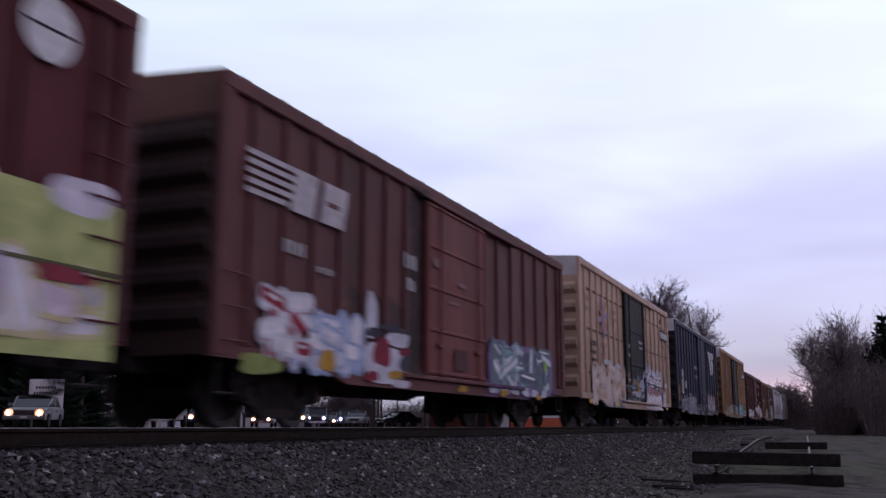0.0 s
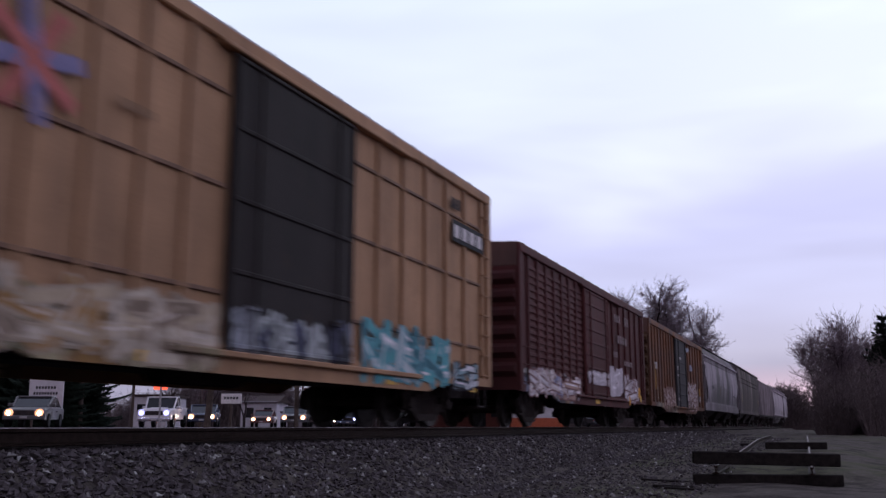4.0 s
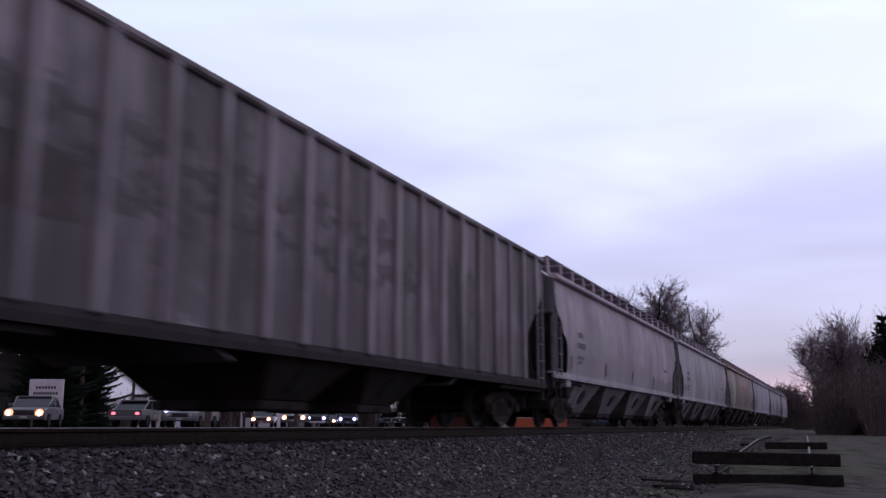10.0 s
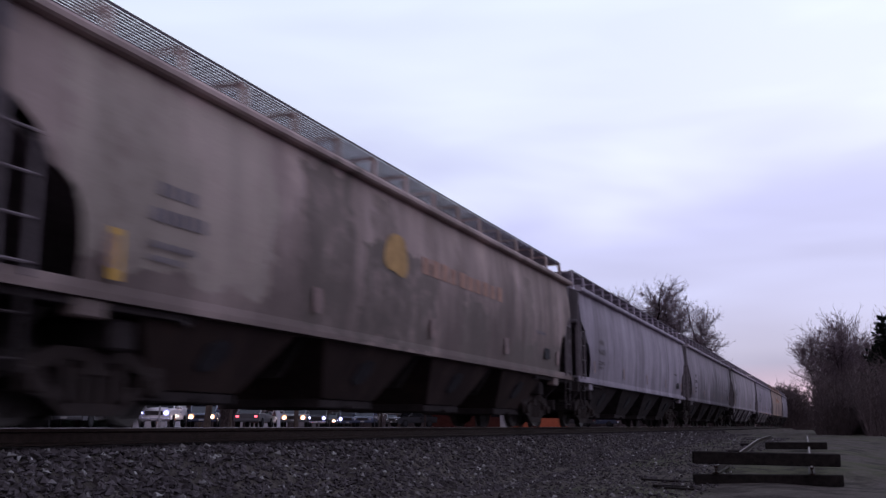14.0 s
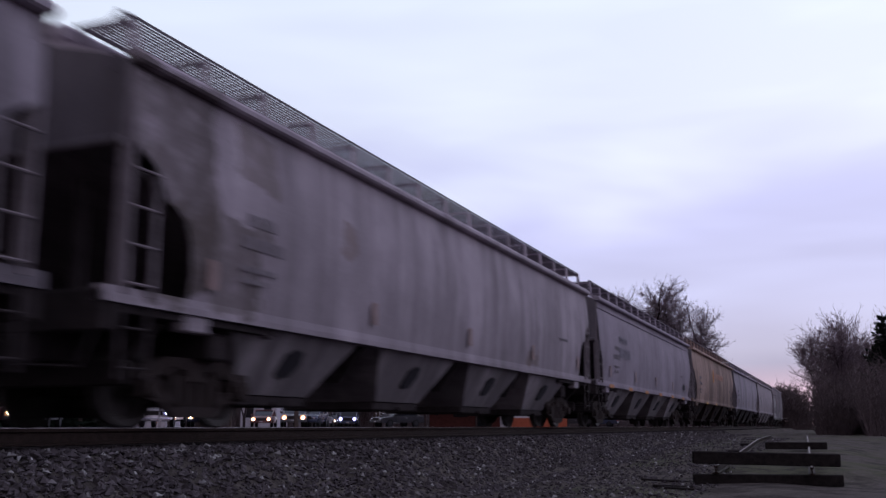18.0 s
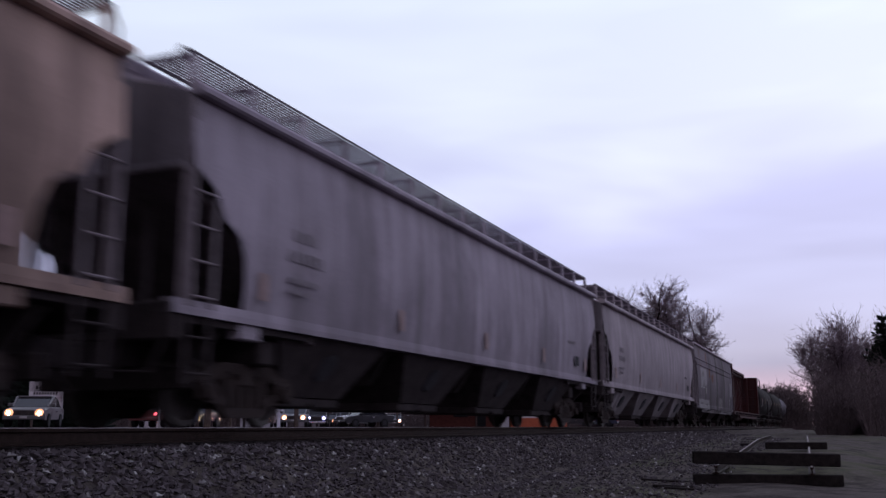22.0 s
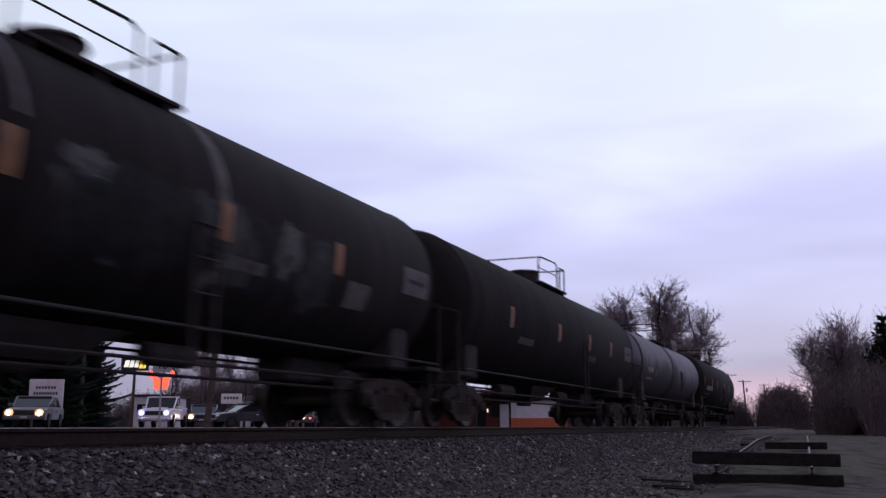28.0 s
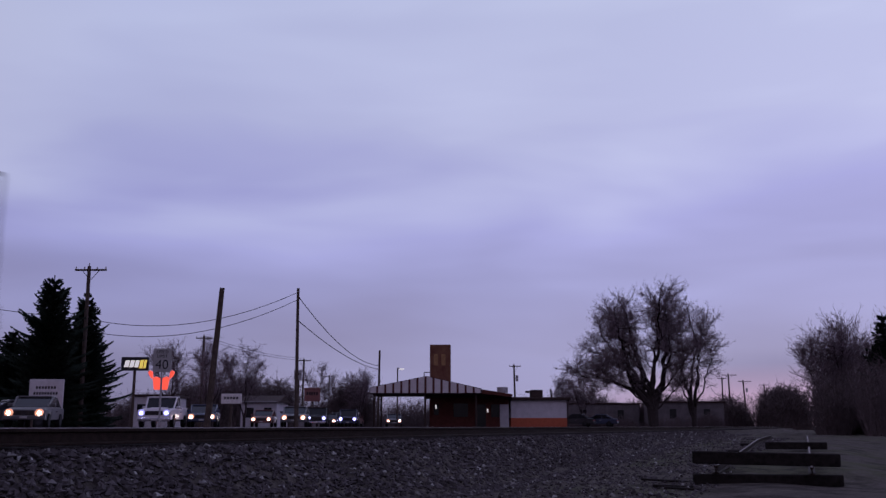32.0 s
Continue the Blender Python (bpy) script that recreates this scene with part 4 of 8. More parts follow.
def centerbeam(label, L, paint):
    car = thing("centerbeam_flatcar", pose(TRACK, 0, 0), label, "freight car")
    H = L / 2
    s = Shape()
    s.box(-1.45, 1.45, -H, H, 0.98, 1.10, 0.02)
    s.prism([(-H, 0.85), (-H, 1.0), (H, 1.0), (H, 0.85), (H - 3.4, 0.8), (H - 4.4, 0.52), (-H + 4.4, 0.52), (-H + 3.4, 0.8)], -0.3, 0.3)
    for sg in (1, -1):
        s.prism([(-H, 0.88), (-H, 1.12), (H, 1.12), (H, 0.88), (H - 3.4, 0.86), (H - 4.2, 0.66), (-H + 4.2, 0.66), (-H + 3.4, 0.86)], *sorted((sg * 1.42, sg * 1.5)))
    part("deck", s, paint, car, "flat deck with side sills")
    for e in (-1, 1):
        s = Shape().box(-1.4, 1.4, *sorted((e * (H - 0.12), e * (H - 0.02))), 1.1, 4.45, 0.02)
        part("beam_end", Shape().box(-0.33, 0.33, *sorted((e * (H - 0.45), e * (H - 0.13))), 4.4, 4.84, 0.03), paint, car)
        bulk = part("bulkhead", s, paint, car, "tall end bulkhead")
        for x in (-1.4, -0.5, 0.5, 1.4):
            part("stanchion", Shape().box(x - 0.09, x + 0.09, *sorted((e * (H - 0.5), e * (H - 0.1))), 1.1, 4.5, 0.03), paint, bulk)
        for z in (1.9, 2.6, 3.3, 4.40):
            part("cross_rail", Shape().box(-1.42, 1.42, *sorted((e * (H - 0.2), e * H)), z, z + 0.12, 0.02), paint, bulk)
        part("ladder", ladder_shape(1.1, 4.3, 0.42), paint, car, at=pose(1.46, e * (H - 0.28), 0))
    s = Shape().box(-0.33, 0.33, -H + 0.4, H - 0.4, 4.62, 4.84, 0.03)
    s.box(-0.14, 0.14, -H + 0.4, H - 0.4, 4.44, 4.62, 0.02)
    part("top_beam", s, paint, car)
    n = 15
    for i in range(n):
        y = -H + 1.5 + (L - 3.0) * i / (n - 1)
        part("beam_post", Shape().box(-0.11, 0.11, y - 0.075, y + 0.075, 1.1, 4.5, 0.02), paint, car)
    for i in range(n - 1):
        y0 = -H + 1.5 + (L - 3.0) * i / (n - 1)
        y1 = -H + 1.5 + (L - 3.0) * (i + 1) / (n - 1)
        if i in (0, 3, 6, 7, 10, 13):
            a, b = (1.1, 4.5) if i < 7 else (4.5, 1.1)
            part("brace", Shape().add([(x, y0 + dy, a) for x in (-0.06, 0.06) for dy in (0, 0.14)] + [(x, y1 + dy, b) for x in (-0.06, 0.06) for dy in (-0.14, 0)],
                                      [(0, 1, 3, 2), (4, 6, 7, 5), (0, 4, 5, 1), (2, 3, 7, 6), (0, 2, 6, 4), (1, 5, 7, 3)]), paint, car)
    rnd = random.Random(5)
    s = Shape()
    for i in range(26):
        y = -H + 0.9 + (L - 1.8) * i / 25
        s.path([(1.5, y, 1.02), (1.52, y + 0.05, 0.8)], 0.02)
        s.box(1.5, 1.56, y - 0.06, y + 0.06, 0.92, 1.06, 0.01)
    part("winches", s, BLACK, car)
    s = Shape()
    for i in range(14):
        y = -H + 1.5 + (L - 3.0) * i / 13 + 0.3
        s.path([(0.2, y, 4.5), (0.34, y + 0.1, 3.0), (0.4, y + 0.05, 2.0 + rnd.random())], 0.014)
    part("tie_down_cable", s, WIRE, car, kind="stuff")
    running_gear(car, L, 2.6)
    return car, L

# ---- ground, road, track ----
def smooth(a, b, t):
    t = min(1.0, max(0.0, (t - a) / (b - a)))
    return t * t * (3 - 2 * t)

def ground_z(x, y):
    d = x - TRACK
    bank = -0.23 - max(0.0, abs(d) - 1.95) * 0.62
    if d > 0:
        base = -0.95 + 0.47 * smooth(14, 44, y) + 0.03 * math.sin(x * 1.7 + y * 0.6) * smooth(4.0, 6.0, d)
        mound = -0.63 + 0.26 * smooth(16, 36, y) - 0.12
        base += (mound - base) * smooth(5.3, 6.3, d) * (1 - smooth(8.2, 9.6, d)) * smooth(17.7, 19.8, y) * (1 - smooth(40, 50, y))
    else:
        base = -0.55 + 0.47 * smooth(3.5, 9.0, -d)
    return max(bank, base)


def road_at(y, off):
    """A place on the highway: off metres to its right side of the inner lane's line."""
    return (-34.0 - 0.25 * (y - 33.0) + off, y)

m, nt, b, co = material("ground_dirt")
n1 = noise_(nt, co, 0.35, 5.0, 0.6)
n2 = noise_(nt, co, 6.0, 5.0, 0.65)
n3 = noise_(nt, co, 38.0, 3.0, 0.6)
c = ramp(nt, n2, [(0.3, (0.055, 0.045, 0.043)), (0.7, (0.116, 0.098, 0.092))])
turf = math_(nt, "MULTIPLY", ramp(nt, n1, [(0.48, (0, 0, 0)), (0.60, (1, 1, 1))]), math_(nt, "GREATER_THAN", node(nt, "ShaderNodeSeparateXYZ", {0: co}).outputs[0], -4.6))
c = mixc(nt, turf, c, (0.076, 0.074, 0.050))
n4 = noise_(nt, co, 1.4, 4.0, 0.6)
c = mixc(nt, ramp(nt, n4, [(0.50, (0, 0, 0)), (0.60, (0.75,) * 3)]), c, (0.036, 0.029, 0.028))
c = mixc(nt, ramp(nt, n4, [(0.34, (0.7,) * 3), (0.44, (0, 0, 0))]), c, (0.105, 0.090, 0.080))
c = mixc(nt, 1.0, c, ramp(nt, n3, [(0.3, (0.6,) * 3), (0.7, (1.35,) * 3)]), "MULTIPLY")
nt.links.new(c, b.inputs["Base Color"])
b.inputs["Roughness"].default_value = 0.95
b.inputs["Specular IOR Level"].default_value = 0.05
bp = node(nt, "ShaderNodeBump", {"Height": math_(nt, "ADD", n2, math_(nt, "MULTIPLY", n3, 0.5)), "Strength": 0.7, "Distance": 0.06})
nt.links.new(bp.outputs[0], b.inputs["Normal"])
DIRT = m

def axis(fine0, fine1, step, far):
    a = list(np.arange(fine0, fine1, step))
    lo, hi, k = fine0, fine1, step
    while hi < far:
        a.append(hi)
        k *= 1.35
        hi += k
    k = step
    while lo > -far:
        k *= 1.35
        lo -= k
        a.append(lo)
    return sorted(set(a + [-far, far]))

gx, gy = axis(-16, 8, 0.25, 3000), axis(-2, 60, 0.6, 3000)
gv = [(x, y, ground_z(x, y) + (0.02 * noise.noise(Vector((x * 1.3, y * 1.3, 0))) if abs(x) < 20 and abs(y) < 80 else 0)) for y in gy for x in gx]
w_ = len(gx)
gf = [(j * w_ + i, j * w_ + i + 1, (j + 1) * w_ + i + 1, (j + 1) * w_ + i) for j in range(len(gy) - 1) for i in range(w_ - 1)]
me = bpy.data.meshes.new("ground")
me.from_pydata(gv, [], gf)
me.materials.append(DIRT)
tagged(new("ground", me), "grey dirt and worn grass beside the line", "ground", kind="structure")

ASPH = plain("asphalt", (0.045, 0.045, 0.048), 0.85, 0, 0.25, 3, 0.3)
s = Shape()
for a, bb in ((-60.0, 60.0), (60.0, 400.0), (400.0, 900.0)):
    p = [(*road_at(a, 5.0), -0.035), (*road_at(bb, 5.0), -0.035), (*road_at(bb, -12.5), -0.035), (*road_at(a, -12.5), -0.035)]
    s.loft([[(x, y, z - 0.25) for x, y, z in p], p], True, True)
solo("road", s, ASPH, "dark asphalt highway beside the railway", "road", kind="structure")
LINE = plain("road_line", (0.5, 0.48, 0.42), 0.8, 0, 0.3, 5)
s = Shape()
for off in (4.4, 0.6 - 1.9, -3.4, -5.0, -8.4, -12.0):
    solid = off in (4.4, -3.4, -5.0, -12.0)
    y = 10.0
    while y < 200:
        y2 = y + (12.0 if solid else 3.0)
        q = [(*road_at(y, off - 0.06), 0), (*road_at(y, off + 0.06), 0), (*road_at(y2, off + 0.06), 0), (*road_at(y2, off - 0.06), 0)]
        s.add([(x, yy, -0.031) for x, yy, z in q], [(0, 1, 2, 3)])
        y += 12.0
solo("road_marking", s, LINE, "worn lane lines on the asphalt", "road marking", kind="structure")

def rail_profile(x):
    return [(x - 0.07, -0.175), (x + 0.07, -0.175), (x + 0.07, -0.16), (x + 0.012, -0.145), (x + 0.010, -0.05), (x + 0.036, -0.035), (x + 0.036, -0.006), (x + 0.028, 0.0),
            (x - 0.028, 0.0), (x - 0.036, -0.006), (x - 0.036, -0.035), (x - 0.010, -0.05), (x - 0.012, -0.145), (x - 0.07, -0.16)]

track = thing("railway_track", pose(TRACK, 0, 0), "ballasted main line with rusty steel rails on timber ties", "railway track", kind="structure")
for x in (-0.7525, 0.7525):
    r = part("rail", Shape().prism(rail_profile(x), -80, 900, "y"), RAIL, track, "rusty rail")
    part("railhead", Shape().box(x - 0.027, x + 0.027, -80, 900, 0.0, 0.003), RAILTOP, r, "polished running surface")

# the dead siding that ends beside the camera, curving away to the line
def siding_x(y):
    return -1.19 - 0.032 * (y - 15.7)

def siding_z(y):
    return -0.63 + 0.26 * smooth(16, 36, y)

siding = thing("siding_track", pose(0, 0, 0), "disused rusty siding ending on loose timber ties", "railway track", kind="structure")
for g in (-0.7525, 0.7525):
    rings = []
    for i in range(24):
        y = 16.75 + i * 1.25
        rings.append([(siding_x(y) + u * 0.8 + g * 0.2, y, siding_z(y) + w * 0.72) for u, w in rail_profile(g)])
    part("rail", Shape().loft(rings), RAIL, siding, "rusty siding rail")
    rings = [[(siding_x(y) + g + du, y, siding_z(y) + dz) for du, dz in ((-0.016, 0.0), (0.016, 0.0), (0.016, 0.003), (-0.016, 0.003))] for y in [16.75 + i * 1.25 for i in range(24)]]
    part("railhead", Shape().loft(rings), plain("dull_railhead", (0.16, 0.14, 0.135), 0.6, 0.5, 0.2, 15), siding)
TIE_ME = Shape().box(-1.29, 1.29, -0.115, 0.115, -0.18, 0.0, 0.015).mesh("tie", TIE)
rnd = random.Random(3)
for i in range(3):
    y = 21.5 + i * 5.5
    part("tie", TIE_ME, None, siding, at=pose(siding_x(y), y, siding_z(y) - 0.127, 0, 0, rnd.uniform(-3, 3)))
solo("timber_tie", Shape().box(-1.19, 1.19, -0.115, 0.115, 0.0, 0.21, 0.014), TIE, "dark creosoted tie laid across the siding rails", "railway tie", pose(-1.22, 17.24, siding_z(17.2) + 0.004, 0, 1.0, 12), group="loose ties")
for (x, y, z, rz, ry) in ((-1.20, 17.15, -0.95, 12, 0), (-1.1, 26.6, -0.56, 8, 0)):
    solo("timber_tie", Shape().box(-1.2 if y < 20 else -0.75, 1.2 if y < 20 else 0.75, -0.12, 0.12, 0.0, 0.18, 0.014), TIE, "old weathered tie lying at the end of the siding", "railway tie", pose(x, y, z, 0, ry, rz), group="loose ties")

for x, y, ln, rz in ((-2.55, 16.1, 0.75, 30), (-2.9, 17.4, 0.9, 18), (-2.35, 15.6, 0.6, 12)):
    solo("broken_plank", Shape().box(-ln / 2, ln / 2, -0.06, 0.06, 0, 0.035, 0.01), TIE, "dark broken plank lying in the dirt", "plank", pose(x, y, ground_z(x, y) + 0.012, 0, 3, rz), group="broken planks")

VIEW = pose(0, 0, 0, 0, 0, 22.416)   # local x to the side, y straight out from the camera's place

# ---- vegetation ----
def limbed_tree(pos, label, limbs, seed, fuzz=1.0, group="", kind="bare_tree", airy=False):
    """Leafless tree: each limb leaves the trunk at a height, leaning so many degrees across the view, and curls on the way.
    limbs: (height, lean, length, curl, radius)."""
    rnd = random.Random(seed)
    wood, fine = Shape(), Shape()
    ax = (VIEW @ Vector((1, 0, 0))).normalized()
    dp = (VIEW @ Vector((0, 1, 0))).normalized()
    def twig(p, d, ln, lv):
        r = (0.012, 0.0085, 0.0075)[lv] * (1 + 0.25 * rnd.random())
        if lv == 2:
            fine.tube(p, p + d * ln, r, 0, 3, False)
            return
        n = 2
        for i in range(n):
            q = p + d * (ln / n)
            fine.tube(p, q, r, r * 0.75 if i < n - 1 else 0, 3, False)
            for k in range(3 if lv == 0 else 2):
                if rnd.random() < 0.9 * fuzz:
                    s_ = Vector((rnd.gauss(0, 1), rnd.gauss(0, 1), rnd.gauss(0.15, 0.8))).normalized()
                    twig(p.lerp(q, rnd.random()), (d + s_ * 0.9).normalized(), ln * rnd.uniform(0.4, 0.62), lv + 1)
            p, r = q, r * 0.75
            d = (d + Vector((rnd.gauss(0, 0.2), rnd.gauss(0, 0.2), rnd.gauss(0.02, 0.15)))).normalized()
    def branch(p, d, ln, r):
        n = 5
        for i in range(n):
            q = p + d * (ln / n)
            wood.tube(p, q, r, r * 0.8, 4, False)
            for k in range((1, 1, 2, 3, 4)[i] if airy else 2):
                s_ = Vector((rnd.gauss(0, 1), rnd.gauss(0, 1), rnd.gauss(0.3, 0.7))).normalized()
                twig(p.lerp(q, rnd.random()), (d * 0.8 + s_).normalized(), rnd.uniform(0.7, 1.5) * min(1.0, 0.45 + ln * 0.22), 0)
            p, r = q, r * 0.8
            d = (d + Vector((rnd.gauss(0, 0.2), rnd.gauss(0, 0.2), rnd.gauss(0.06, 0.14)))).normalized()
        twig(p, d, 1.1, 0)
    for h, lean, ln, curl, r in limbs:
        ln *= 1.13 if airy else 1.0
        p = Vector((0, 0, -0.3))
        yaw = rnd.uniform(-0.5, 0.5)
        n = 14
        a = radians(lean)
        if h > 0:
            q = Vector((ax * math.sin(a) * h * 0.25) + Vector((0, 0, h)))
            wood.tube(p, q, r * 1.35, r, 8, False)
            p = q
        for i in range(n):
            f = i / n
            d = ax * math.sin(a) + Vector((0, 0, math.cos(a))) + dp * yaw * (0.4 + f)
            crook = 0.24 if airy else 0.13
            d = (d + Vector((rnd.gauss(0, crook), rnd.gauss(0, crook), rnd.gauss(0, crook * 0.6)))).normalized()
            q = p + d * (ln / n)
            r2 = r * (0.905 if airy else 0.87)
            wood.tube(p, q, r, r2, 7, False)
            if f > 0.15:
                few = int(rnd.random() < 0.3) if f < 0.4 else (3 if f < 0.7 else 4)
                for k in range(few if airy else (2 if f > 0.4 else 1)):
                    s_ = Vector((rnd.gauss(0, 1), rnd.gauss(0, 1), rnd.gauss(0.1, 0.7) if airy else rnd.gauss(0.25, 0.5))).normalized()
                    branch(q, (d * (0.35 if airy else 0.75) + s_).normalized(), (rnd.uniform(0.9, 1.9) * (0.55 + 0.05 * ln) if airy else ln * rnd.uniform(0.14, 0.30) * (1.2 - 0.5 * f)), max(0.02, r2 * 0.4))
            p, r = q, r2
            a += radians(curl) / n
        branch(p, d, ln * 0.14, r * 0.8)
    t = thing(kind, Matrix.Translation(pos), label, "tree", group)
    for sh, nm, mt in ((wood, "trunk", BARK), (fine, "crown", TWIG)):
        me = bpy.data.meshes.new(nm)
        me.from_pydata([tuple(v) for v in sh.v], [], sh.f)
        me.materials.append(mt)
        part(nm, me, None, t)
    return t

def spruce(pos, label, height, width, seed):
    rnd = random.Random(seed)
    wood, nd = Shape(), Shape()
    wood.tube((0, 0, 0), (0, 0, height), 0.2, 0.03, 8)
    z = 0.3
    while z < height - 0.05:
        t = z / height
        R = width * (1 - t) ** 0.66 + 0.04
        a0 = rnd.uniform(0, 6.283)
        k = 10 if t < 0.7 else 7
        for j in range(k):
            a = a0 + 6.283 * j / k + rnd.uniform(-0.35, 0.35)
            ln = R * rnd.choice((0.5, 0.65, 0.8, 0.9, 1.0, 1.2)) * rnd.uniform(0.9, 1.12)
            ca, sa = math.cos(a), math.sin(a)
            up = -0.34 + 0.85 * t + rnd.uniform(-0.1, 0.1)
            m_ = max(4, int(ln * 9))
            for i in range(m_):
                f = (i + 0.6) / m_
                c = Vector((ca * ln * f, sa * ln * f, z + ln * up * f - 0.25 * ln * f * (1 - f) + 0.14 * ln * f * f))
                for sgn in (-1, 1):
                    l2 = (0.10 + 0.85 * (1 - f) * min(1, ln)) * rnd.uniform(0.6, 1.3)
                    d = Vector((ca * 0.9 - sgn * sa, sa * 0.9 + sgn * ca, rnd.uniform(-0.8, 0.0))).normalized() * l2
                    w = Vector((0, 0, 0.05 + 0.09 * (1 - f))) + Vector((ca, sa, 0)) * (0.08 + 0.06 * (1 - f))
                    nd.add([c - w, c + w, c + d], [(0, 1, 2)])
                nd.add([c + Vector((ca, sa, 0)) * 0.09, c - Vector((ca, sa, 0)) * 0.09, c + Vector((rnd.gauss(0, 0.05), rnd.gauss(0, 0.05), -0.42 * rnd.uniform(0.5, 1.3) * (1.25 - f)))], [(0, 1, 2)])
        z += 0.22 + 0.18 * t + rnd.uniform(-0.04, 0.06)
    t = thing("spruce_tree", Matrix.Translation(pos), label, "tree", "spruces by the highway")
    part("trunk", wood, BARK, t)
    me = bpy.data.meshes.new("crown")
    me.from_pydata(nd.v, [], nd.f)
    me.materials.append(NEEDLE)
    part("crown", me, None, t)
    return t

def thicket(name, label, boxes, seed, category="bushes", seen=False):
    """Leafless brush: (x0, x1, y0, y1, height, count)."""
    rnd = random.Random(seed)
    s = Shape()
    for x0, x1, y0, y1, h, n in boxes:
        for i in range(n):
            x, y = rnd.uniform(x0, x1), rnd.uniform(y0, y1)
            dome = (1 - 0.5 * abs(2 * (x - x0) / (x1 - x0) - 1) ** 2) if seen else 1.0
            if seen:
                x, y = (VIEW @ Vector((x, y, 0))).xy
            p = Vector((x, y, ground_z(x, y) - 0.1))
            d = Vector((rnd.gauss(0, 0.22), rnd.gauss(0, 0.22), 1)).normalized()
            ln = h * rnd.uniform(0.5, 1.0) * dome if seen else h * rnd.uniform(0.55, 1.05)
            q = p + d * ln
            r = (0.012 + 0.004 * h) * (1.8 if seen else 1.0)
            s.tube(p, q, r, 0, 3, False)
            for k in range(7):
                f = rnd.uniform(0.15, 0.95)
                a = p + d * ln * f
                e = a + Vector((rnd.gauss(0, 0.6), rnd.gauss(0, 0.6), rnd.uniform(0.1, 0.9))).normalized() * ln * rnd.uniform(0.12, 0.32)
                s.tube(a, e, r * 0.55, 0, 3, False)
                g = a.lerp(e, 0.5)
                s.tube(g, g + Vector((rnd.gauss(0, 0.5), rnd.gauss(0, 0.5), 0.5)) * ln * 0.10, r * 0.4, 0, 3, False)
    me = bpy.data.meshes.new(name)
    me.from_pydata(s.v, [], s.f)
    me.materials.append(BRUSH)
    return tagged(new(name, me), label, category, kind="stuff")

# ---- across the line: highway side ----

def out(x, d, z=0.0):
    return (VIEW @ Vector((x, d, z)))

def utility_pole(pos, top, r, arm=0.0, lean=(0, 0), label="weathered wooden utility pole with a crossarm", armdir=0.0, gear=False):
    t = thing("utility_pole", Matrix.Translation(pos), label, "utility pole", "poles along the highway")
    s = Shape().tube((0, 0, -0.5), (lean[0], lean[1], top), r, r * 0.72, 10)
    part("pole", s, POLE, t)
    if arm:
        a = Matrix.Rotation(radians(armdir), 3, "Z")
        s = Shape()
        p, q = a @ Vector((-arm / 2, 0.12, top - 0.25)), a @ Vector((arm / 2, 0.12, top - 0.25))
        s.tube(p, q, 0.07, 0.07, 6)
        for f in (0.22, 0.78):
            s.tube(p.lerp(q, f), a @ Vector((0, 0.1, top - 0.95)), 0.02, 0.02, 5)
        part("crossarm", s, POLE, t)
        for c in [p.lerp(q, f) for f in (0.03, 0.3, 0.7, 0.97)] + [Vector((lean[0], lean[1], top))]:
            part("insulator", Shape().tube(c, c + Vector((0, 0, 0.22)), 0.05, 0.035, 8), GALV, t)
    if gear:
        s = Shape().tube((0.28, 0, top - 2.6), (0.28, 0, top - 1.7), 0.22, 0.22, 12)
        part("transformer", s, GALV, t)
    return t

utility_pole((-45.3, 48.4, 0), 10.5, 0.16, 2.1, (-0.15, 0.06), armdir=22)
utility_pole((-27.4, 37.4, 0), 6.55, 0.17, 0, (0.45, 0.15), "thick leaning wooden pole without a crossarm")
utility_pole((-32.4, 53.7, 0), 9.0, 0.13, 0, (-0.12, 0), "tall wooden pole carrying slack service cables")
utility_pole((-44.4, 89.9, 0), 7.9, 0.14, 0, (0.1, 0), "wooden pole at the end of the slack cables")
utility_pole((-64.5, 86.9, 0), 9.9, 0.18, 1.8, (0, 0), armdir=22, gear=True)
utility_pole((-72.4, 121.6, 0), 9.8, 0.17, 2.2, (0.1, 0), armdir=22)
utility_pole((-93.4, 167.0, 0), 10.0, 0.17, 1.9, (0, 0), armdir=22)
utility_pole((-46.7, 143.0, 0), 9.6, 0.18, 1.8, (-0.2, 0), armdir=22, gear=True)
utility_pole((-52.0, 194.9, 0), 9.7, 0.18, 2.0, (0, 0), armdir=22)
utility_pole((-18.7, 187.0, 0), 9.8, 0.18, 2.8, (-0.2, 0), armdir=22)
utility_pole((-18.7, 219.4, 0), 10.0, 0.2, 2.9, (-0.4, 0), armdir=22, gear=True)
utility_pole((-17.7, 263.1, 0), 10.9, 0.2, 2.4, (0, 0), armdir=22, gear=True)
utility_pole((-25.5, 237.5, 0), 11.6, 0.2, 2.2, (0, 0), armdir=22)

def cable(a, b, sag, r=0.022):
    a, b = Vector(a), Vector(b)
    s = Shape()
    pts = [a.lerp(b, i / 14) - Vector((0, 0, sag * 4 * (i / 14) * (1 - i / 14))) for i in range(15)]
    sd = (b - a).cross(Vector((0, 0, 1))).normalized()
    s.loft([[p + sd * (r * math.cos(t)) + Vector((0, 0, r * math.sin(t))) for t in (0.0, 1.2566, 2.5133, 3.7699, 5.0265)] for p in pts], True, True)
    return solo("overhead_cable", s, WIRE, "thin dark overhead cable slung between poles", "cable", group="overhead cables")

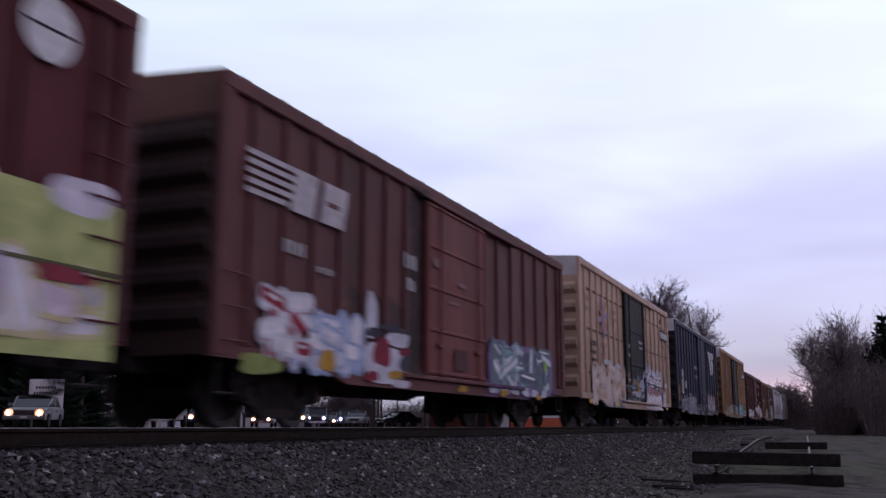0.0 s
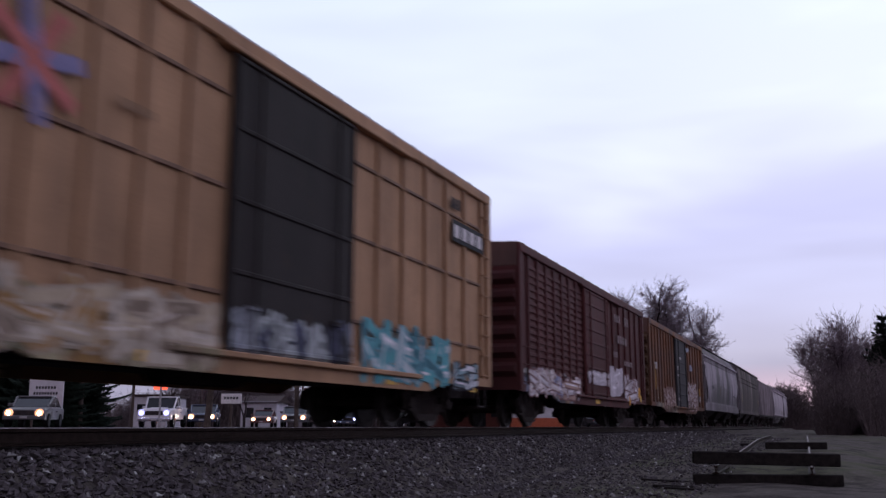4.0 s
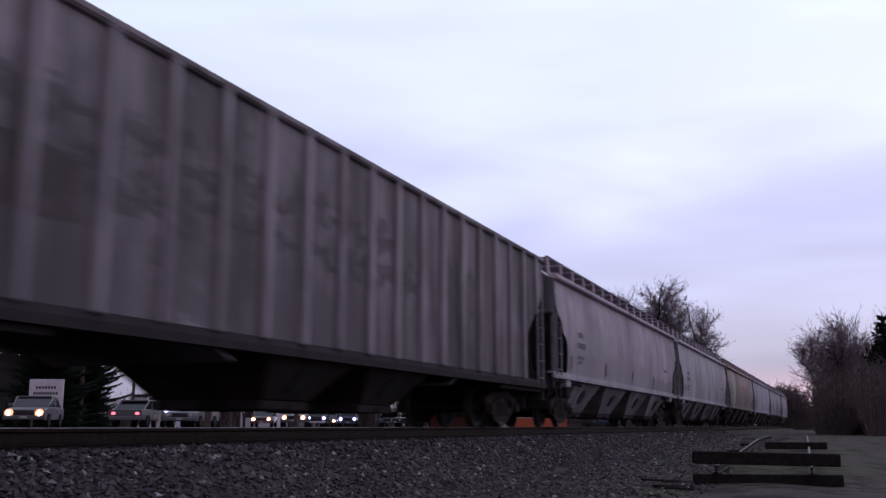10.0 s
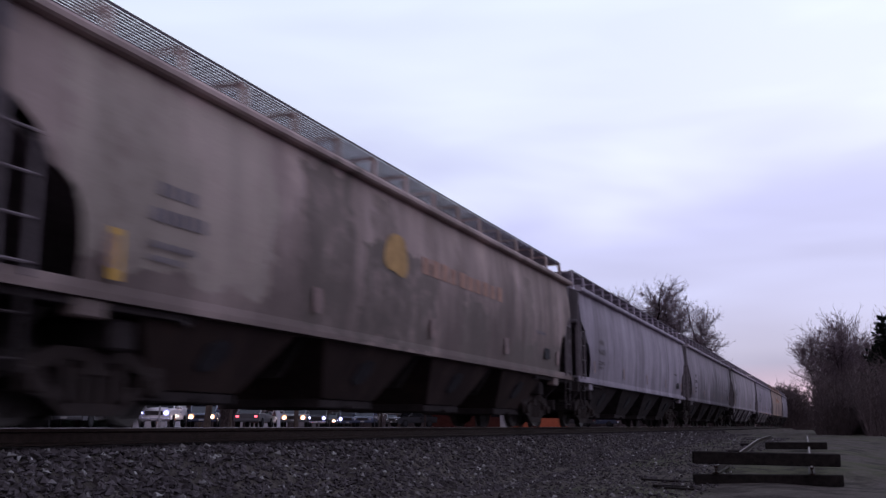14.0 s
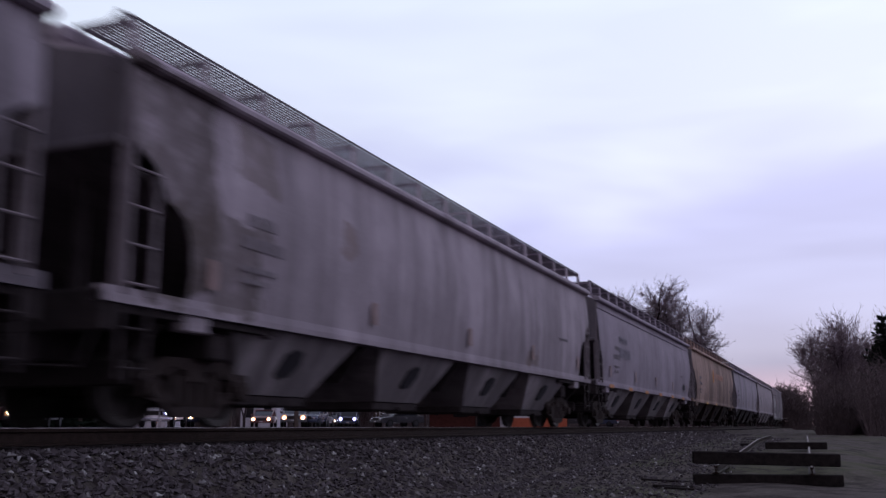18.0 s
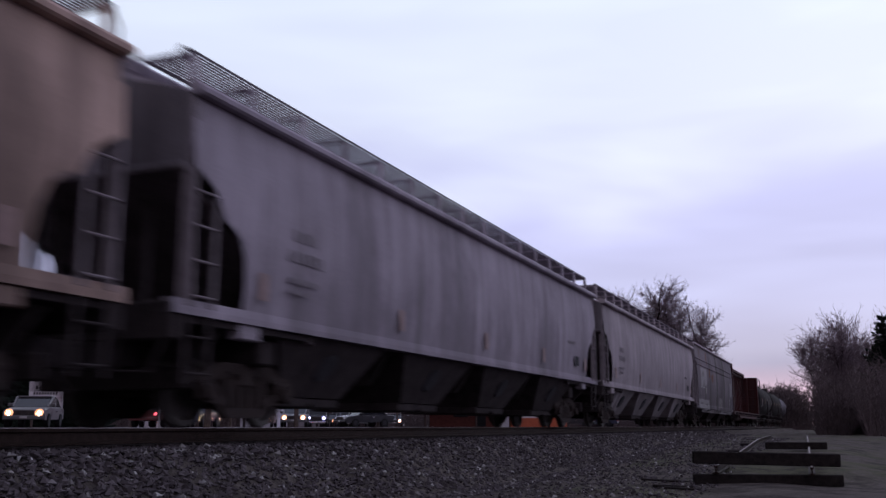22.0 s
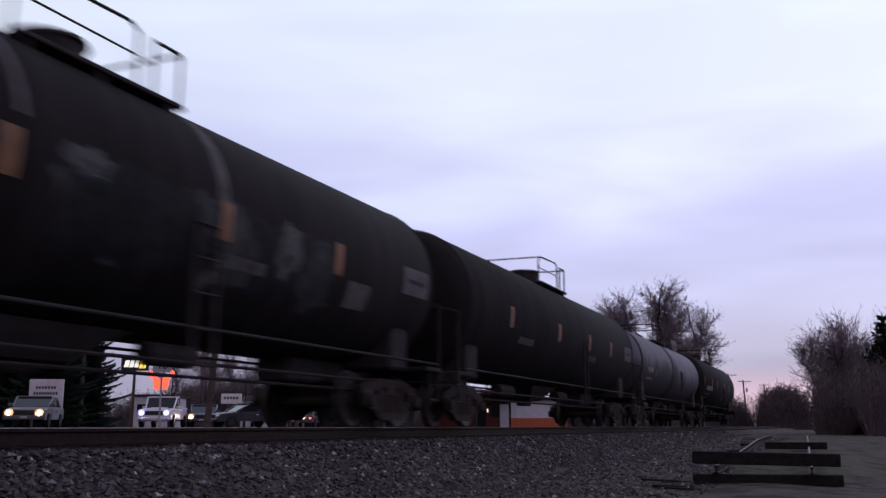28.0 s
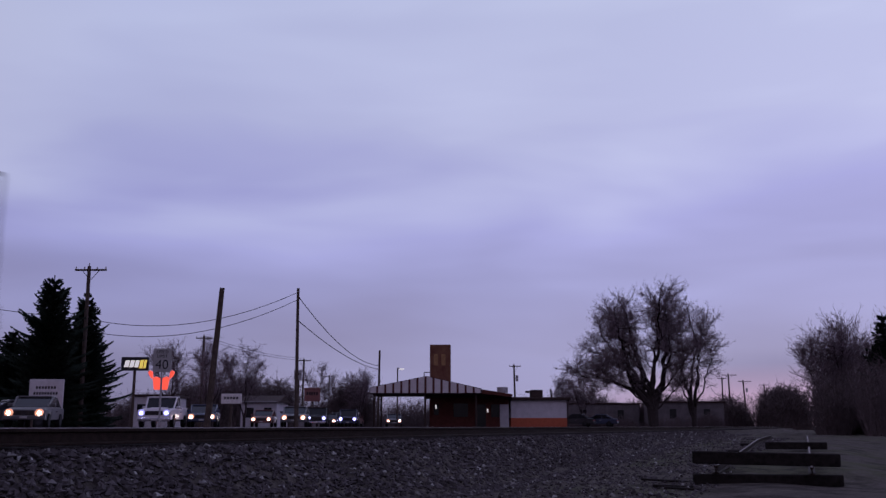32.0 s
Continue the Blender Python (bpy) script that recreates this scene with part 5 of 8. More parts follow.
cable((-32.5, 53.7, 8.75), (-45.4, 48.4, 7.0), 1.2)
cable((-32.5, 53.7, 8.25), (-45.4, 48.4, 6.2), 1.2)
cable((-45.4, 48.4, 7.0), (-62.0, 40.0, 10.5), 0.6)
cable((-32.6, 53.7, 8.6), (-44.4, 89.9, 6.3), 1.05, 0.03)
cable((-32.5, 53.7, 6.9), (-44.4, 89.9, 5.9), 0.55, 0.03)
for z in (9.6, 9.9):
    cable((-64.5, 86.9, z), (-72.4, 121.6, z), 0.5)

# lit shop sign, red neon and roadside boards
sg = thing("shop_sign", Matrix.Translation(out(-30.8, 95)) @ Matrix.Rotation(radians(22.4), 4, "Z"), "dark sign box with glowing yellow and white shapes", "sign")
part("sign_box", Shape().box(-1.35, 1.35, 0, 0.35, 5.5, 6.85, 0.05), DARKM, sg)
part("post", Shape().box(-0.12, 0.12, 0.1, 0.3, -0.3, 5.5, 0.02), POLE, sg)
s = Shape()
for i, (x0, x1) in enumerate(((-1.05, -0.62), (-0.52, -0.12), (-0.02, 0.36))):
    s.prism([(x0, 5.82), (x1, 5.82), (x1 + 0.16, 6.5), (x0 + 0.16, 6.5)], -0.012, 0.0, "y")
part("white_shapes", s, SIGNW, sg)
s = Shape()
for x0, x1 in ((0.48, 0.80), (0.88, 1.12)):
    s.prism([(x0, 5.72), (x1, 5.72), (x1 + 0.12, 6.55), (x0 + 0.12, 6.55)], -0.012, 0.0, "y")
part("yellow_shapes", s, SIGNY, sg)

ng = thing("neon_sign", Matrix.Translation(out(-27.2, 92)) @ Matrix.Rotation(radians(22.4), 4, "Z"), "glowing red neon cup-shaped sign on a post", "sign")
s = Shape()
s.prism([(-0.62, 3.5), (0.62, 3.5), (0.80, 4.6), (0.5, 4.75), (0.2, 4.62), (-0.2, 4.62), (-0.5, 4.75), (-0.80, 4.6)], 0, 0.18, "y")
part("neon_bowl", s, NEON, ng)
for sgn in (-1, 1):
    s = Shape().prism([(sgn * 0.78, 4.55), (sgn * 0.95, 4.6), (sgn * 1.28, 5.1), (sgn * 1.1, 5.35), (sgn * 0.86, 5.2)], 0, 0.18, "y")
    part("neon_arm", s, NEON, ng)
part("post", Shape().tube((0, 0.3, -0.3), (0, 0.3, 3.6), 0.1, 0.1, 8), POLE, ng)

sp = thing("speed_limit_sign", Matrix.Translation(out(-9.45, 32)) @ Matrix.Rotation(radians(26), 4, "Z"), "grey speed limit sign reading 40 on a steel post", "road sign")
part("sign_plate", Shape().box(-0.30, 0.30, 0, 0.012, 1.82, 2.60, 0.003), plain("sign_face", (0.30, 0.30, 0.31), 0.6, 0, 0.15, 4), sp)
part("post", Shape().box(-0.03, 0.03, 0.015, 0.055, -0.4, 2.4, 0.005), GALV, sp)

def text_part(body, size, x, y, z, mt, parent, name="lettering", ry=0, extrude=0.002, rx=90, rz=0):
    cu = bpy.data.curves.new(name, "FONT")
    cu.body, cu.size, cu.extrude, cu.align_x = body, size, extrude, "CENTER"
    tmp = bpy.data.objects.new("tmp_text", cu)
    scene.collection.objects.link(tmp)
    dg = bpy.context.evaluated_depsgraph_get()
    dg.update()
    me = bpy.data.meshes.new_from_object(tmp.evaluated_get(dg))
    bpy.data.objects.remove(tmp)
    me.materials.clear()
    me.materials.append(mt)
    ob = new(name, me)
    ob.parent = parent
    ob.matrix_basis = pose(x, y, z, rx, ry, rz)
    return ob

text_part("40", 0.44, 0.0, -0.004, 1.92, DARKM, sp, "numerals")
text_part("SPEED", 0.15, 0.0, -0.004, 2.44, DARKM, sp, "wording")
text_part("LIMIT", 0.15, 0.0, -0.004, 2.30, DARKM, sp, "wording")

bd = thing("notice_board", Matrix.Translation(out(-20.75, 50)) @ Matrix.Rotation(radians(22.4), 4, "Z"), "white lettered notice board on two posts", "sign")
part("panel", Shape().box(-0.9, 0.9, 0, 0.1, 0.85, 2.45, 0.02), plain("board_white", (0.50, 0.49, 0.52), 0.6, 0, 0.15, 3), bd)
s = Shape()
for z, n, w in ((1.95, 7, 1.1), (1.65, 9, 1.3), (1.35, 8, 1.2)):
    for i in range(n):
        x = -w / 2 + w * i / n
        s.box(x, x + w / n * 0.7, -0.004, 0.0, z, z + 0.14)
part("lettering", s, DARKM, bd, kind="stuff")
for x in (-0.7, 0.7):
    part("post", Shape().box(x - 0.05, x + 0.05, 0.1, 0.2, -0.3, 2.3, 0.01), POLE, bd)

def board(x, d, z0, z1, w, label, mt, posts=True):
    t = thing("roadside_sign", Matrix.Translation(out(x, d)) @ Matrix.Rotation(radians(22.4), 4, "Z"), label, "sign")
    part("panel", Shape().box(-w / 2, w / 2, 0, 0.25, z0, z1, 0.04), mt, t)
    s = Shape()
    for i in range(5):
        s.box(-w * 0.36 + i * w * 0.15, -w * 0.36 + i * w * 0.15 + w * 0.1, -0.006, 0, (z0 * 0.55 + z1 * 0.45), (z0 * 0.3 + z1 * 0.7))
    part("lettering", s, DARKM, t)
    part("post", Shape().box(-0.1, 0.1, 0.05, 0.2, -0.3, z0, 0.02), POLE, t)
    return t
board(-19.9, 90, 2.1, 3.05, 1.9, "small white shop sign beside the highway", WHITE)
board(-16.4, 120, 3.1, 4.8, 2.0, "dark red lettered billboard on a post", plain("billboard_red", (0.16, 0.06, 0.06), 0.6, 0, 0.3, 3))
board(-9.6, 63, 3.05, 3.7, 0.5, "small square sign fixed beside a pole", GALV)

# drive-in restaurant with a striped hip canopy
bk = thing("drive_in_restaurant", VIEW @ pose(0, 0, 0), "small drive-in restaurant with striped canopy and orange and white wing", "building")
# this red is darkened to carry the shade under the canopy
REDW = plain("shaded_restaurant_red", (0.085, 0.028, 0.024), 0.7, 0, 0.25, 3)
ORW = plain("orange_band", (0.36, 0.075, 0.03), 0.65, 0, 0.15, 3)
WHW = plain("white_wall", (0.48, 0.48, 0.52), 0.7, 0, 0.12, 2)
BRN = plain("dark_brown_trim", (0.045, 0.032, 0.03), 0.8, 0, 0.3, 3)
STR = plain("stripe_white", (0.52, 0.50, 0.52), 0.7, 0, 0.12, 3)
STD = plain("stripe_dark_red", (0.09, 0.035, 0.035), 0.7, 0, 0.2, 3)
# low gabled canopy with a fascia of upright boards
cx, dd = -1.55, 88.0
def gable(x):
    return 4.56 - (1.04 * (cx - x) / 5.15 if x < cx else 1.14 * (x - cx) / 5.05)
x, i = -6.7, 0
while x < 3.45:
    w = (0.54, 0.20)[i % 2]
    x1 = min(3.5, x + w)
    y_ = dd + 0.01 * (i % 2)
    part("fascia_board", Shape().prism([(x, 3.05), (x1, 3.05), (x1, gable(x1)), (x, gable(x))], y_, y_ + 0.05, "y"), STD if i % 2 else STR, bk)
    x, i = x1, i + 1
part("canopy_roof", Shape().prism([(-6.75, 3.0), (-6.75, 3.56), (cx, 4.60), (3.55, 3.46), (3.55, 3.0)], dd + 0.062, dd + 9.5, "y"), BRN, bk)
part("canopy_wing", Shape().prism([(3.55, 3.0), (3.55, 3.4), (6.4, 2.95), (6.4, 2.72)], dd + 0.3, dd + 9.0, "y"), REDW, bk)
for x, y in ((cx - 4.8, dd + 0.5), (cx + 4.6, dd + 0.5), (cx - 4.7, dd + 9.0), (cx - 0.1, dd + 0.5)):
    part("canopy_post", Shape().tube((x, y, -0.1), (x, y, 3.02), 0.10, 0.10, 8), BRN, bk)
part("kitchen", Shape().box(-1.3, 6.3, 92, 99, -0.1, 2.75, 0.03), REDW, bk, "kitchen block in red darkened for canopy shade")
part("kitchen_roof", Shape().prism([(-1.8, 2.8), (6.6, 2.62), (6.6, 2.75), (3.6, 3.25), (-1.8, 3.3)], 90.6, 99.4, "y"), BRN, bk)
part("wing", Shape().box(6.5, 11.85, 92, 100, -0.1, 2.5, 0.03), WHW, bk, "white painted wing")
part("orange_band", Shape().box(6.48, 11.87, 91.97, 100.02, -0.1, 0.82, 0.01), ORW, bk)
part("wing_roof", Shape().box(6.2, 12.2, 91.6, 100.3, 2.5, 2.78, 0.04), BRN, bk)
for x, w, z0, z1 in ((-0.9, 0.5, 1.1, 2.1), (1.0, 1.4, 0.9, 2.2), (3.2, 0.9, 0.0, 2.1), (4.6, 0.8, 0.9, 2.1)):
    part("window", Shape().box(x, x + w, 91.95, 92.0, z0, z1, 0.01), GLASS, bk)
for x, z in ((-0.75, 1.7), (4.2, 1.35)):
    part("lit_lamp", Shape().box(x, x + 0.14, 91.85, 91.95, z, z + 0.35, 0.02), SIGNW, bk, "small glowing lamp")
part("door", Shape().box(5.45, 6.3, 91.94, 92.0, -0.05, 2.1, 0.01), WHW, bk)
s = Shape().tube((5.9, 95, 2.9), (5.9, 95, 3.3), 0.25, 0.25, 10)
s.tube((5.9, 95, 3.3), (5.9, 95, 3.85), 0.55, 0.55, 14)
part("roof_vent", s, GALV, bk)
s = Shape().box(8.7, 9.9, 95, 96.2, 2.78, 3.6, 0.05)
s.box(8.2, 8.8, 95.2, 95.6, 3.3, 3.5, 0.02)
part("roof_unit", s, BRN, bk)
part("vent_pipe", Shape().tube((10.9, 96, 2.7), (10.8, 96, 3.7), 0.08, 0.08, 8), BRN, bk)
part("downpipe", Shape().path([(12.1, 91.7, 2.7), (11.95, 91.9, 2.2), (11.95, 91.9, 0)], 0.05), BRN, bk)
rs = thing("pylon_sign", VIEW @ pose(-0.26, 91, 0), "tall rusty red sign with two faded block shapes", "sign")
part("sign_box", Shape().box(-1.0, 1.0, 0, 0.4, 4.25, 7.75, 0.04), plain("faded_sign", (0.10, 0.038, 0.032), 0.7, 0, 0.35, 1.2, alt=(0.19, 0.10, 0.06)), rs)
s = Shape()
for x in (-0.45, 0.28):
    s.box(x - 0.18, x + 0.22, -0.01, 0, 5.75, 6.85, 0.004)
    s.box(x + 0.02, x + 0.14, -0.02, -0.01, 6.0, 6.25)
part("faded_shapes", s, plain("faded_letter", (0.27, 0.16, 0.08), 0.7, 0, 0.3, 3), rs)
for x in (-0.7, 0.7):
    part("post", Shape().box(x - 0.09, x + 0.09, 0.1, 0.3, 3.0, 4.25, 0.02), POLE, rs)
s = Shape().path([(-1.55, 0.1, 3.2), (-1.55, 0.1, 5.1), (-0.9, 0.1, 5.1)], 0.05)
part("sign_brace", s, BRN, rs)

lp = thing("street_lamp", VIEW @ pose(-5.25, 110, 0), "thin street lamp with a small glowing head", "street lamp")
part("pole", Shape().tube((0, 0, -0.3), (0, 0, 6.7), 0.1, 0.07, 8), POLE, lp)
part("lamp_head", Shape().box(0.2, 0.75, -0.15, 0.15, 6.45, 6.6, 0.04), SIGNW, lp)
part("arm", Shape().tube((0, 0, 6.6), (0.3, 0, 6.6), 0.04, 0.04, 6), POLE, lp)

def house(x, d, w, dp, h, label, wall, roof_h=1.3, mt_roof=None, doors=2, category="house"):
    t = thing("low_building", VIEW @ pose(x, d, 0), label, category, "low buildings behind the highway")
    part("wall", Shape().box(-w / 2, w / 2, 0, dp, -0.3, h, 0.02), wall, t)
    if roof_h:
        part("roof", Shape().prism([(-0.4, h - 0.1), (dp + 0.4, h - 0.1), (dp / 2, h + roof_h)], -w / 2 - 0.3, w / 2 + 0.3), mt_roof or BRN, t)
    else:
        part("roof", Shape().box(-w / 2 - 0.2, w / 2 + 0.2, -0.2, dp + 0.2, h, h + 0.25, 0.03), mt_roof or BRN, t)
    k = max(2, int(w / 3.8))
    for i in range(k):
        xx = -w / 2 + w * (i + 0.5) / k
        part("window", Shape().box(xx - 0.45, xx + 0.45, -0.05, 0.0, h * 0.35, h * 0.75, 0.01), GLASS, t)
    return t
GREYW = plain("pale_grey_wall", (0.20, 0.195, 0.21), 0.75, 0, 0.15, 2)
house(-31.8, 104, 3.6, 8, 3.2, "small white roadside shop", WHW, 0)
house(-21.5, 112, 4.2, 8, 2.9, "white low building by the highway", WHW, 0.8)
house(-15.5, 130, 8, 9, 2.4, "grey flat-roofed shop by the highway", GREYW, 0)
house(-42, 85, 10, 8, 2.6, "dark low building beyond the highway", BRN, 0)
OLDW = plain("weathered_wall", (0.115, 0.106, 0.114), 0.85, 0, 0.3, 0.8)
house(34.2, 133, 9.4, 8, 3.2, "pale garage between bare trees", OLDW, 0)
house(23.5, 142, 11.0, 8, 3.2, "low grey building behind the trees", OLDW, 0)
house(43.5, 152, 4.8, 7, 2.2, "small white house beyond the bushes", WHW, 0.9)
house(14, 150, 9, 8, 2.6, "grey shed behind the restaurant", GREYW, 0.8)

# ---- trees ----
def at_ground(x, d):
    p = out(x, d)
    return (p.x, p.y, ground_z(p.x, p.y) - 0.05)

spruce(at_ground(-24.9, 60), "tall dark spruce beside the highway", 9.7, 3.4, 11)
spruce(at_ground(-24.2, 64), "dark broad spruce with drooping boughs beside the highway", 9.0, 3.1, 12)
spruce(at_ground(-28.6, 63), "dark spruce at the edge of the stand", 6.4, 2.6, 14)
spruce(at_ground(27.0, 58), "young spruce at the edge of the brush", 7.4, 1.9, 15)
limbed_tree(at_ground(22.75, 104), "large leafless spreading tree with heavy limbs", [(2.4, -34, 10.0, 18, 0.36), (2.8, -22, 10.4, 14, 0.28), (2.6, -6, 10.0, -8, 0.32), (2.0, 17, 12.2, 4, 0.40), (3.2, 10, 10.4, -14, 0.26), (3.0, -48, 8.0, -44, 0.24), (2.8, -58, 7.4, -34, 0.18), (3.4, -42, 8.2, 34, 0.22),
    (3.6, 2, 9.2, 14, 0.22), (2.4, 30, 6.4, 4, 0.16), (4.2, -16, 8.6, -18, 0.22), (2.6, -66, 6.4, 18, 0.15), (3.8, 20, 8.4, -6, 0.22), (3.4, -36, 7.2, -34, 0.18), (2.0, 48, 4.4, -10, 0.12), (2.4, -52, 5.0, 26, 0.14), (4.0, -28, 7.4, 8, 0.18), (4.4, 6, 7.6, -24, 0.18)], 21, 0.84, airy=True)
limbed_tree(at_ground(27.7, 106), "slim leafless tree with upright limbs", [(1.6, -7, 10.2, -2, 0.24), (1.2, 3, 11.4, 6, 0.26), (1.8, 11, 10.6, 4, 0.2), (3.0, -14, 7.4, 4, 0.15), (3.6, 16, 8.0, 6, 0.14), (2.4, 22, 6.6, -4, 0.12), (2.6, -22, 6.0, 8, 0.11)], 24, 0.55, airy=True)
rnd = random.Random(19)
for i, (x, d, h) in enumerate(((24.4, 61, 6.3), (25.0, 60, 6.9), (25.9, 63, 6.6), (26.7, 61, 7.6), (27.4, 63, 7.9), (28.3, 61, 7.3), (29.4, 62, 7.4), (30.6, 62, 7.6))):
    limbed_tree(at_ground(x, d), "leafless scrub tree beside the line", [(0.6, rnd.uniform(-24, -12), h * 0.72, rnd.uniform(-16, 0), 0.06), (0.8, rnd.uniform(-6, 6), h * 0.80, 4, 0.07), (0.6, rnd.uniform(8, 20), h * 0.72, 6, 0.06)], 40 + i, 0.42, "scrub trees beside the line")
for i, (x, d, h) in enumerate(((-28.5, 100, 8.0), (-26, 108, 8.5), (-24, 98, 7.4), (-21.5, 104, 7.6), (-10.8, 125, 6.4), (-17, 130, 7.2), (15.5, 126, 5.6), (18, 124, 5.4))):
    limbed_tree(at_ground(x, d), "leafless tree behind the highway", [(1.2, rnd.uniform(-20, -6), h * 0.8, 0, 0.10), (1.4, rnd.uniform(-4, 6), h * 0.85, 4, 0.12), (1.2, rnd.uniform(8, 22), h * 0.75, 4, 0.10)], 60 + i, 0.6, "bare trees behind the highway")
thicket("brush", "dense leafless brush beside the line", [(0.3, 12, 62, 76, 4.6, 2600), (1.3, 12, 54, 62, 4.2, 1500), (-1.0, 0.6, 60, 72, 3.6, 900), (-1.4, -0.6, 62, 72, 2.2, 240)], 5)
thicket("far_brush", "leafless brown brush behind the highway", [(-44, -35, 148, 158, 8.2, 924), (-37, -28, 146, 158, 9.2, 1144), (-30, -23, 146, 158, 8.4, 836), (-53, -42, 148, 158, 6.0, 660), (-15.2, -9.6, 128, 134, 7.4, 924), (-23, -14, 150, 160, 4.6, 660),
    (15, 21, 118, 124, 2.2, 300), (19, 25, 120, 126, 1.8, 240), (16, 28, 151, 157, 6.6, 1000), (27, 41, 143, 149, 5.6, 1000), (-10, 2, 140, 150, 4.4, 572), (27, 36, 128, 131, 1.7, 300), (33.5, 36.5, 124, 127, 2.4, 260), (34, 41, 140, 148, 4.2, 572), (41, 47.5, 146, 152, 5.6, 792), (47.2, 53.0, 138, 145, 6.8, 1980)], 6, seen=True)
thicket("far_woods", "leafless woods along the horizon", [(-190, -60, 175, 240, 8.0, 1500), (-60, 0, 240, 330, 9.0, 900), (14, 120, 110, 240, 8.0, 900), (-240, -90, 90, 175, 7.0, 900)], 7, "woods")

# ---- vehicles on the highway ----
# halo tones: the glare around lit headlamps, made as glowing discs
LAMPO = plain("warm_lamp_halo", (0.8, 0.5, 0.3), 0.3, emit=(1.0, 0.36, 0.16), strength=1.6)
LAMPV = plain("cool_lamp_halo", (0.5, 0.5, 0.8), 0.3, emit=(0.45, 0.42, 1.0), strength=1.5)
def vehicle(kind, pos, rz, label, paint, lamps=None, tails=True, lit=True, group="vehicles on the highway"):
    """Front at local +y."""
    t = thing(kind, Matrix.Translation(pos) @ Matrix.Rotation(radians(rz), 4, "Z"), label, "pickup truck" if kind == "pickup" else "car", group)
    lamps = lamps or LAMPW
    if kind == "pickup":
        L, W = 5.6, 0.98
        prof = [(-2.8, 0.55), (-2.8, 1.12), (-0.75, 1.14), (-0.65, 1.14), (1.15, 1.16), (2.65, 1.06), (2.8, 0.9), (2.8, 0.5)]
        cab = [(-0.75, 1.12), (-0.6, 1.80), (-0.35, 1.86), (0.45, 1.86), (1.2, 1.15)]
    elif kind == "suv":
        L, W = 4.7, 0.94
        prof = [(-2.35, 0.5), (-2.35, 1.05), (1.0, 1.08), (2.2, 0.98), (2.35, 0.8), (2.35, 0.45)]
        cab = [(-2.3, 1.04), (-2.05, 1.66), (-1.8, 1.74), (0.3, 1.74), (1.1, 1.06)]
    else:
        L, W = 4.6, 0.90
        prof = [(-2.3, 0.45), (-2.32, 0.95), (-1.5, 0.98), (0.95, 0.96), (2.1, 0.82), (2.3, 0.65), (2.3, 0.38)]
        cab = [(-1.75, 0.96), (-0.95, 1.40), (-0.5, 1.46), (0.1, 1.44), (1.05, 0.95)]
    s = Shape()
    s.loft([[(-W, y, z - 0.04) for y, z in prof], [(-W + 0.07, y, z) for y, z in prof], [(W - 0.07, y, z) for y, z in prof], [(W, y, z - 0.04) for y, z in prof]], True, True)
    part("body", s, paint, t)
    s = Shape()
    c = W - 0.10
    s.loft([[(-c, y, z) for y, z in cab], [(-c + 0.12, y * 0.97, z + 0.01) for y, z in cab], [(c - 0.12, y * 0.97, z + 0.01) for y, z in cab], [(c, y, z) for y, z in cab]], True, True)
    part("cabin", s, GLASS, t, "dark tinted windows")
    ys = [y for y, z in cab]
    zt = max(z for y, z in cab)
    flat = [y for y, z in cab if z > zt - 0.07]
    part("roof", Shape().box(-c + 0.05, c - 0.05, min(flat) - 0.12, max(flat) + 0.10, zt - 0.05, zt + 0.04, 0.03), paint, t)
    zb = cab[0][1]
    for sg_ in (-1, 1):
        # door skin up to the window line, mirror and handle
        part("door_panel", Shape().box(*sorted((sg_ * (W - 0.02), sg_ * (W + 0.012))), -0.55, 0.75, 0.48, zb - 0.08, 0.01), paint, t)
        part("door_handle", Shape().box(*sorted((sg_ * (W + 0.012), sg_ * (W + 0.035))), -0.45, -0.25, zb - 0.22, zb - 0.17, 0.008), CHROME, t)
        part("mirror", Shape().box(*sorted((sg_ * (W - 0.06), sg_ * (W + 0.16))), 0.72, 0.86, zb + 0.02, zb + 0.18, 0.03), paint, t)
    if kind == "pickup":
        part("cab_back", Shape().box(-c + 0.02, c - 0.02, -0.80, -0.70, 1.10, 1.78, 0.02), paint, t)
        part("tailgate", Shape().box(-W + 0.06, W - 0.06, -2.80, -2.72, 0.62, 1.22, 0.02), paint, t)
        for sg_ in (-1, 1):
            part("bed_side", Shape().box(*sorted((sg_ * (W - 0.08), sg_ * (W - 0.01))), -2.74, -0.82, 1.08, 1.24, 0.02), paint, t)
        part("hood_scoop", Shape().prism([(1.2, 1.15), (2.6, 1.07), (2.6, 1.10), (1.3, 1.21)], -0.5, 0.5), paint, t)
    for sg_ in (-1, 1):
        for (ya, za), (yb, zb) in ((cab[0], cab[1]), (cab[-2], cab[-1])):
            part("pillar", Shape().tube((sg_ * (c + 0.01), ya, za), (sg_ * (c - 0.03), yb, zb), 0.05, 0.05, 6), paint, t)
        ym = (min(flat) + max(flat)) / 2 - 0.1
        part("pillar", Shape().tube((sg_ * (c + 0.01), ym, cab[0][1]), (sg_ * (c - 0.04), ym, zt), 0.035, 0.035, 6), paint, t)
    wr = 0.39 if kind == "pickup" else 0.33
    for x in (-W + 0.06, W - 0.06):
        for y in (-L * 0.30, L * 0.31):
            w = part("wheel", Shape().tube((x - 0.11, y, wr), (x + 0.11, y, wr), wr, wr, 18), TYRE, t)
            part("rim", Shape().tube((x - 0.116, y, wr), (x + 0.116, y, wr), wr * 0.6, wr * 0.6, 14), DARKM if kind != "pickup" else CHROME, w)
    fy = L / 2
    zl = 0.86 if kind == "pickup" else (0.80 if kind == "suv" else 0.66)
